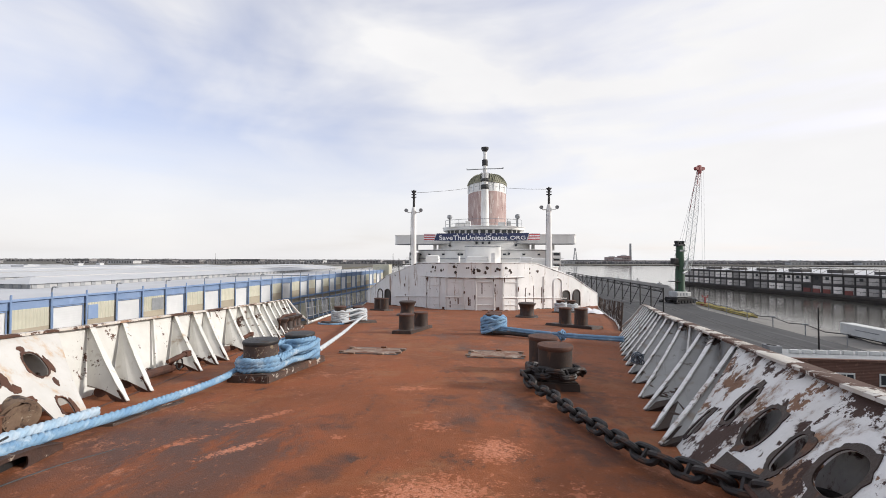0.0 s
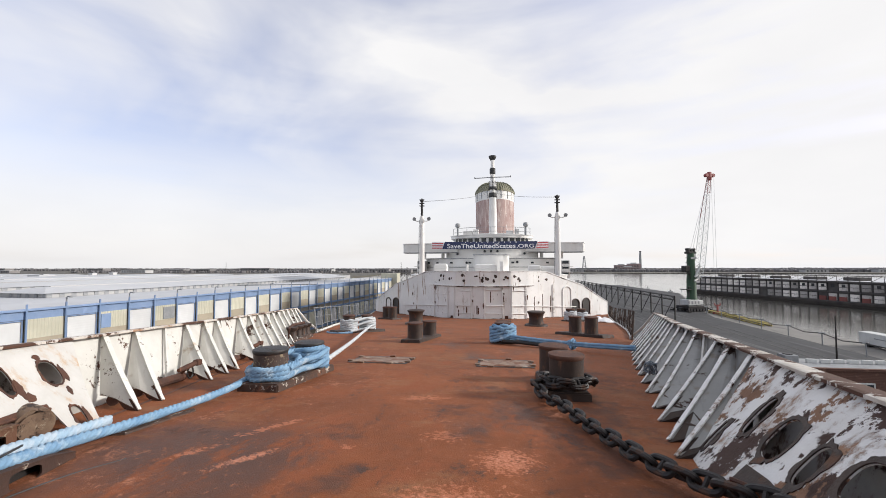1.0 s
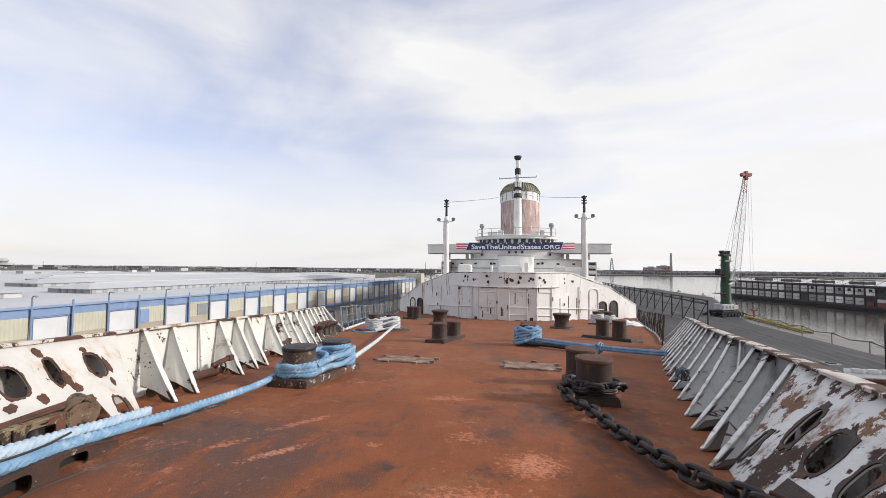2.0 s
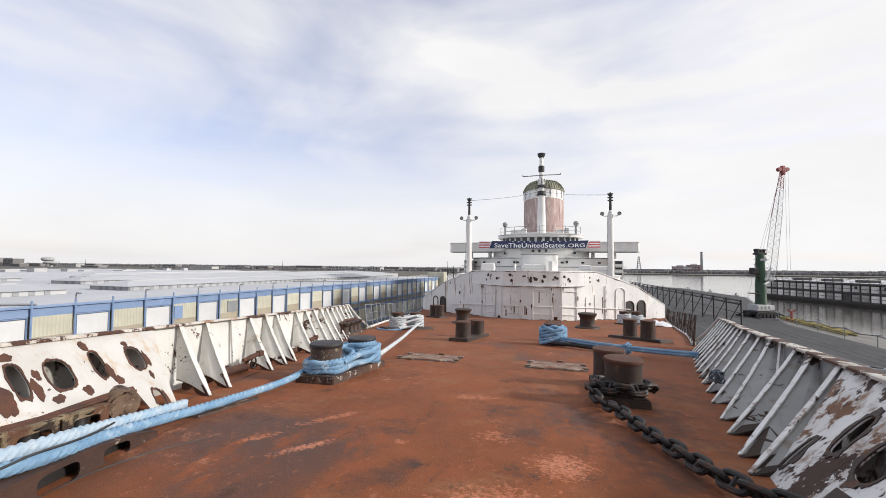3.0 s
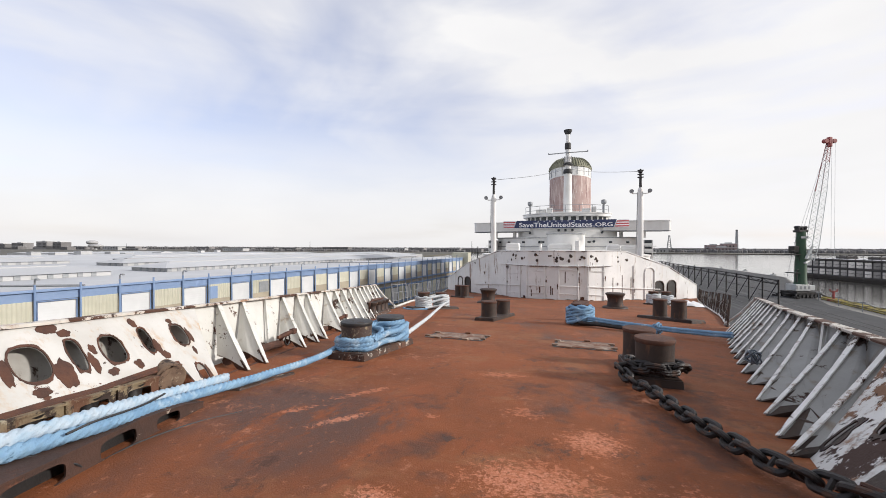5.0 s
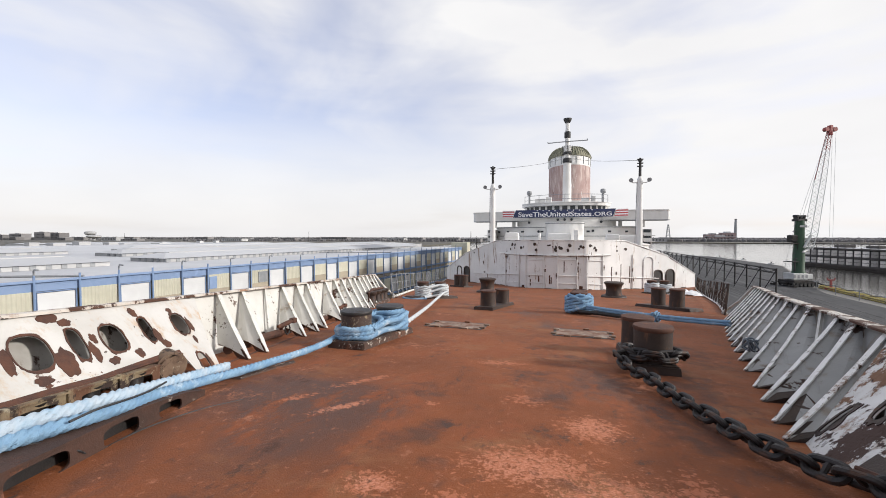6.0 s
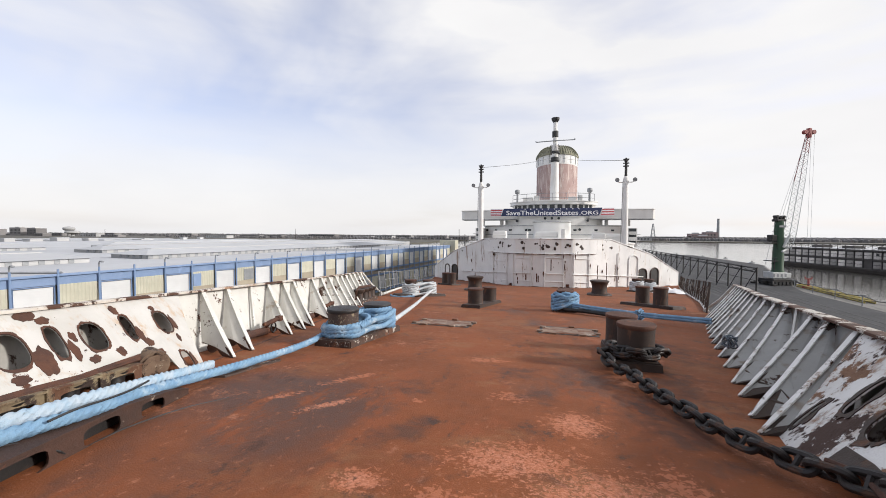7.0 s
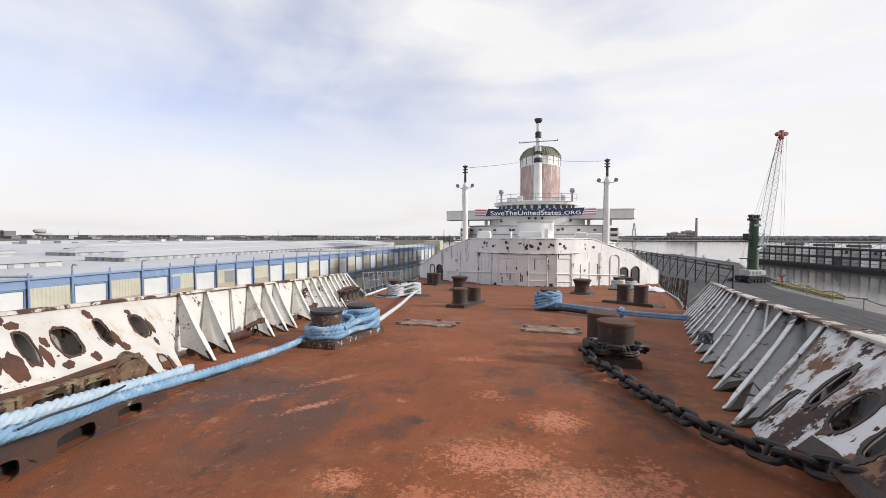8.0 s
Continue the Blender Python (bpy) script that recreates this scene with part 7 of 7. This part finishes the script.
# ---- chain ----
def link_mesh(length, width, wire):
    """An oval stud link lying along x."""
    bm = bmesh.new()
    pts = []
    hw, hl = width / 2 - wire / 2, length / 2 - width / 2
    for k in range(24):
        a = math.tau * k / 24
        pts.append((math.copysign(hl, math.cos(a)) * min(1, abs(math.cos(a)) * 3) + hw * math.cos(a), hw * math.sin(a), 0))
    ring = []
    for i, p in enumerate(pts):
        q0, q1 = Vector(pts[i - 1]), Vector(pts[(i + 1) % 24])
        d = (q1 - q0).normalized()
        s = Vector((d.y, -d.x, 0))
        ring.append([bm.verts.new(Vector(p) + (s * math.cos(b) + Vector((0, 0, 1)) * math.sin(b)) * wire / 2) for b in (math.tau * j / 8 for j in range(8))])
    for i in range(24):
        a, b = ring[i], ring[(i + 1) % 24]
        for j in range(8):
            bm.faces.new((a[j], a[(j + 1) % 8], b[(j + 1) % 8], b[j]))
    tube(bm, [(0, -hw, 0), (0, hw, 0)], wire * 0.36, 6)
    return bm


chain = thing("anchor_chain", "heavy dark stud-link chain wound round a bollard and along the deck", "chain")
LINK_L, LINK_W, WIRE = 0.30, 0.185, 0.056
PITCH = LINK_L - 2 * WIRE + 0.006
first = part("chain_link", link_mesh(LINK_L, LINK_W, WIRE), M_CHAIN, chain, smooth=True)
db = zdeck(6.95)
chain_line = turns(2.47, 6.95, 0.37, db + 0.24, db + 0.30, 1.75, 1.2, wob=0.01)
chain_line += [(2.02, 6.85, db + 0.26), (2.02, 6.55, db + 0.22), (2.12, 6.3, db + 0.17), (2.24, 5.9, zdeck(5.9) + 0.14), (2.36, 5.35, zdeck(5.35) + 0.12), (2.45, 4.93, zdeck(4.93) + 0.12), (2.55, 4.6, zdeck(4.6) + 0.12), (2.62, 4.25, zdeck(4.25) + 0.13), (2.72, 3.95, zdeck(3.95) + 0.14), (2.86, 3.7, zdeck(3.7) + 0.15), (3.02, 3.42, zdeck(3.42) + 0.18), (3.25, 3.1, zdeck(3.1) + 0.24), (3.5, 2.8, zdeck(2.8) + 0.28)]
spots = smooth_path(chain_line, PITCH)
for i, p in enumerate(spots[:-1]):
    d = (spots[i + 1] - p).normalized()
    mid = p.lerp(spots[i + 1], 0.5)
    m = Matrix.Translation(mid) @ d.to_track_quat("X", "Z").to_matrix().to_4x4() @ pose(0, 0, 0, 42 if i % 2 else -46, 0, 0)
    if i == 0:
        first.matrix_basis = m
    else:
        shared("chain_link", first.data, chain, m)


# ---- left roller fairlead and slotted coaming ----
coam = thing("slotted_coaming", "low rusty steel coaming with rounded slots under the rope", "coaming")
def cx_(y):
    return -(1.205 + 0.336 * y)
bm = bmesh.new()
def coam_h(s):
    return float(np.interp(s, [2.75, 3.3, 3.7], [0.19, 0.14, 0.05]))
def coam_place(s, u, d):
    return Vector((cx_(s) - d, s, zdeck(s) - 0.01 + coam_h(s) * u))
out_l = [(-0.4 + 0.2 * k, 0.0) for k in range(21)] + [(3.6 - 0.2 * k, 1.0) for k in range(21)]
pierced(bm, out_l, [oval(c, 0.46, w, 0.37, 20, 4) for c, w in ((-0.05, 0.2), (0.62, 0.2), (1.28, 0.2), (1.90, 0.2), (2.53, 0.17), (3.08, 0.15))], coam_place, 0.02)
part("face_plate", bm, M_COAM, coam)
stations = [-0.4, 0.8, 2.0, 2.75, 3.3, 3.6]
# the M_DARK sheet close behind the face paints shade into the slots
for name_, u0, u1, d0, d1_, mat_ in (("top_plate", 1.0, 1.07, -0.012, 0.36, M_COAM), ("back_plate", 0.0, 0.98, 0.13, 0.17, M_DARK)):
    bm = bmesh.new()
    rings_ = [[bm.verts.new(coam_place(s, u, d)) for u, d in ((u0, d0), (u1, d0), (u1, d1_), (u0, d1_))] for s in stations]
    for a, b in zip(rings_, rings_[1:]):
        for j in range(4):
            bm.faces.new((a[j], a[(j + 1) % 4], b[(j + 1) % 4], b[j]))
    bm.faces.new(rings_[0])
    bm.faces.new(rings_[-1])
    part(name_, bm, mat_, coam)

def fairlead(side, y0, y1, paint, casting):
    """A long low roller box under the lining: slotted face, lid, a roller in each slot, a round end casting."""
    f = thing("roller_fairlead", "rust-streaked roller fairlead set in the bulwark's foot", "fairlead", "roller fairleads")
    n_ = max(2, round((y1 - y0) / 0.55))
    pitch = (y1 - y0) / n_
    def place(s, u, d):
        return Vector((side * (half(s) + 0.17 + d), s, zdeck(s) + 0.22 * u))
    bm = bmesh.new()
    line = [(y0 + pitch * k / 2, 0.0) for k in range(2 * n_ + 1)]
    pierced(bm, line + [(s, 1.0) for s, u in line[::-1]], [oval(y0 + pitch * (k + 0.5), 0.46, 0.15, 0.27, 16, 5) for k in range(n_)], place, 0.02)
    part("face_plate", bm, paint, f, "yellowed slotted face")
    bm = bmesh.new()
    ends = (y0, (y0 + y1) / 2, y1)
    prism(bm, [place(s, 1.0, -0.03) for s in ends] + [place(s, 1.0, 0.36) for s in ends[::-1]], [place(s, 1.08, -0.03) for s in ends] + [place(s, 1.08, 0.36) for s in ends[::-1]])
    part("lid", bm, paint, f)
    for k in range(n_):
        y = y0 + pitch * (k + 0.5)
        c = place(y, 0.42, 0.1)
        bm = bmesh.new()
        tube(bm, [c + Vector((0, -0.02, -0.1)), c + Vector((0, -0.02, -0.06)), c + Vector((0, 0.0, 0.06)), c + Vector((0, 0, 0.1))], [0.115, 0.085, 0.085, 0.115], 16)
        part("roller", bm, M_DARK, f, smooth=True)
        bm = bmesh.new()
        e = y0 + pitch * k
        box(bm, place(e, 0, 0).x - 0.035, place(e, 0, 0).x + 0.035, e - 0.03, e + 0.03, zdeck(e), zdeck(e) + 0.25, 0.008)
        part("rib", bm, paint, f)
    if not casting:
        return f
    bm = bmesh.new()
    a = Vector((side * (half(y1) + 0.15), y1 + 0.15, zdeck(y1) + 0.15))
    b = a + Vector((side * 0.42, 0.12, 0.03))
    lean = (b - a).normalized()
    tube(bm, [a + lean * 0.05, a - lean * 0.0, a + lean * 0.04, a + lean * 0.12, b], [0.10, 0.145, 0.17, 0.175, 0.17], 22)
    part("end_casting", bm, M_CAST, f, "rounded speckled end casting", smooth=True)
    return f
fairlead(-1, 1.2, 3.72, M_BEIGE, True)
fairlead(1, 1.3, 2.6, M_RUST, False)

chock = thing("mooring_chock", "rusty open mooring chock with roller horns inside the bulwark", "chock")
def chock_at(y, off, z):
    return Vector((-(half(y) - 0.16 + off), y, zdeck(y) + z))
bm = bmesh.new()
prism(bm, [chock_at(y, o, 0.0) for y, o in ((13.2, 0.0), (16.4, 0.0), (16.4, 0.5), (13.2, 0.5))], [chock_at(y, o, 0.14) for y, o in ((13.25, 0.03), (16.35, 0.03), (16.35, 0.48), (13.25, 0.48))])
part("sole_plate", bm, M_BASE, chock)
for y in (13.6, 14.5, 15.3, 16.1):
    bm = bmesh.new()
    c = chock_at(y, 0.24, 0.0)
    lathe(bm, [(0.2, 0.12), (0.15, 0.2), (0.14, 0.42), (0.2, 0.5), (0.2, 0.56), (0.05, 0.58)], c, 14)
    part("roller", bm, M_STEEL, chock, smooth=True)
bm = bmesh.new()
tube(bm, [chock_at(13.3, 0.3, 0.1), chock_at(13.35, 0.3, 0.5), chock_at(13.9, 0.3, 0.62), chock_at(15.9, 0.3, 0.6), chock_at(16.3, 0.3, 0.2)], 0.05, 8)
part("guard_bar", bm, M_RUST, chock)

seam = thing("loose_cable", "thin black cable lying along the rusty deck", "cable")
bm = bmesh.new()
tube(bm, smooth_path([(-2.2, 1.75, zdeck(1.75) + 0.19), (-2.05, 2.0, zdeck(2.0) + 0.19), (-1.93, 2.15, zdeck(2.15) + 0.1), (-2.0, 2.3, zdeck(2.3) + 0.012), (-2.1, 2.74, zdeck(2.74) + 0.012), (-2.08, 3.23, zdeck(3.23) + 0.01), (-1.96, 3.56, zdeck(3.56) + 0.01), (-1.93, 3.66, zdeck(3.66) + 0.012)], 0.06), 0.008, 6)
part("cable_run", bm, M_BLACK, seam)
strap = thing("rope_fastening", "dark twine bound round the blue hawser", "twine")
bm = bmesh.new()
tube(bm, smooth_path([(-2.0, 2.15, zdeck(2.15) + 0.29), (-2.04, 2.35, zdeck(2.35) + 0.31), (-2.10, 2.6, zdeck(2.6) + 0.30), (-2.2, 2.85, zdeck(2.85) + 0.285), (-2.3, 3.05, zdeck(3.05) + 0.285), (-2.33, 3.12, zdeck(3.12) + 0.29)], 0.06), 0.009, 6)
part("twine_run", bm, M_BLACK, strap)
plate = thing("chafe_plate", "flat weathered plank lying on deck under the hawser", "plank")
bm = bmesh.new()
prism(bm, [(-2.70, 4.15, zdeck(4.15)), (-2.53, 4.2, zdeck(4.2)), (-2.49, 5.2, zdeck(5.2)), (-2.60, 5.3, zdeck(5.3))], [(-2.69, 4.17, zdeck(4.15) + 0.03), (-2.54, 4.22, zdeck(4.2) + 0.03), (-2.50, 5.18, zdeck(5.2) + 0.025), (-2.60, 5.28, zdeck(5.3) + 0.025)])
part("board", bm, M_BASE, plate)


# ---- deck-edge railings aft of the bulwarks ----
def railing(side, label, material):
    r = thing("deck_railing", label, "railing", "deck railings")
    rg2 = random.Random(20 + side)
    ys_ = [BW_END + 0.6 + 1.5 * k for k in range(21)]
    bm = bmesh.new()
    tube(bm, [(side * (half(y) + 0.05), y, zdeck(y) + 0.06) for y in ys_], 0.07, 4)
    part("kerb_bar", bm, M_RIB, r)
    tops = []
    for y in ys_:
        bm = bmesh.new()
        b = Vector((side * (half(y) + 0.02), y, zdeck(y)))
        t = b + Vector((side * (0.08 + 0.1 * rg2.random()), rg2.uniform(-0.05, 0.05), 1.2))
        tops.append((b, t))
        tube(bm, [b, t], 0.036 if side > 0 else 0.026, 5)
        part("post", bm, material, r)
    for u in (0.32, 0.64, 0.98):
        bm = bmesh.new()
        tube(bm, [b.lerp(t, u) + Vector((0, 0, rg2.uniform(-0.04, 0.02))) for b, t in tops], 0.02 if side > 0 else 0.014, 4)
        part("rail", bm, material, r)
    if side > 0:
        for k in range(len(tops) - 1):
            bm = bmesh.new()
            (b0, t0), (b1, t1) = tops[k], tops[k + 1]
            for j in range(4):
                tube(bm, [b0.lerp(t0, rg2.random()), b0.lerp(t1, 0.5) + Vector((rg2.uniform(-0.1, 0.1), 0, rg2.uniform(-0.2, 0.2))), b1.lerp(t1, rg2.random())], 0.013, 4)
            part("slack_netting", bm, material, r)
    return r
railing(-1, "thin grey steel deck railing on a pale kerb", M_GREY)
railing(1, "rusty deck railing hung with slack torn netting", M_STEEL)

# cleat fittings on the bulwarks
for side, y in ((-1, 6.9), (-1, 10.2)):
    f = thing("cleat", "small rusty cleat bracket fixed to the bulwark frames", "cleat", "cleats")
    bm = bmesh.new()
    a = bw(side, y, 0.28, -0.02)
    tube(bm, [a + Vector((0, -0.22, -0.02)), a, a + Vector((0, 0.25, 0.03))], [0.035, 0.05, 0.04], 8)
    box(bm, a.x - 0.05, a.x + 0.05, a.y + 0.16, a.y + 0.28, a.z - 0.03, a.z + 0.07, 0.01)
    part("horn", bm, M_RUST, f)
    bm = bmesh.new()
    tube(bm, [a + Vector((side * 0.02, 0, 0)), bw(side, y, 0.25, 0.3)], 0.03, 6)
    part("stem", bm, M_RUST, f)
    bm = bmesh.new()
    ring = [a + Vector((0, 0.05 + 0.07 * math.cos(k * 0.63), -0.12 + 0.1 * math.sin(k * 0.63))) for k in range(11)]
    tube(bm, ring, 0.015, 5, cap=False)
    part("shackle", bm, M_DARK, f)
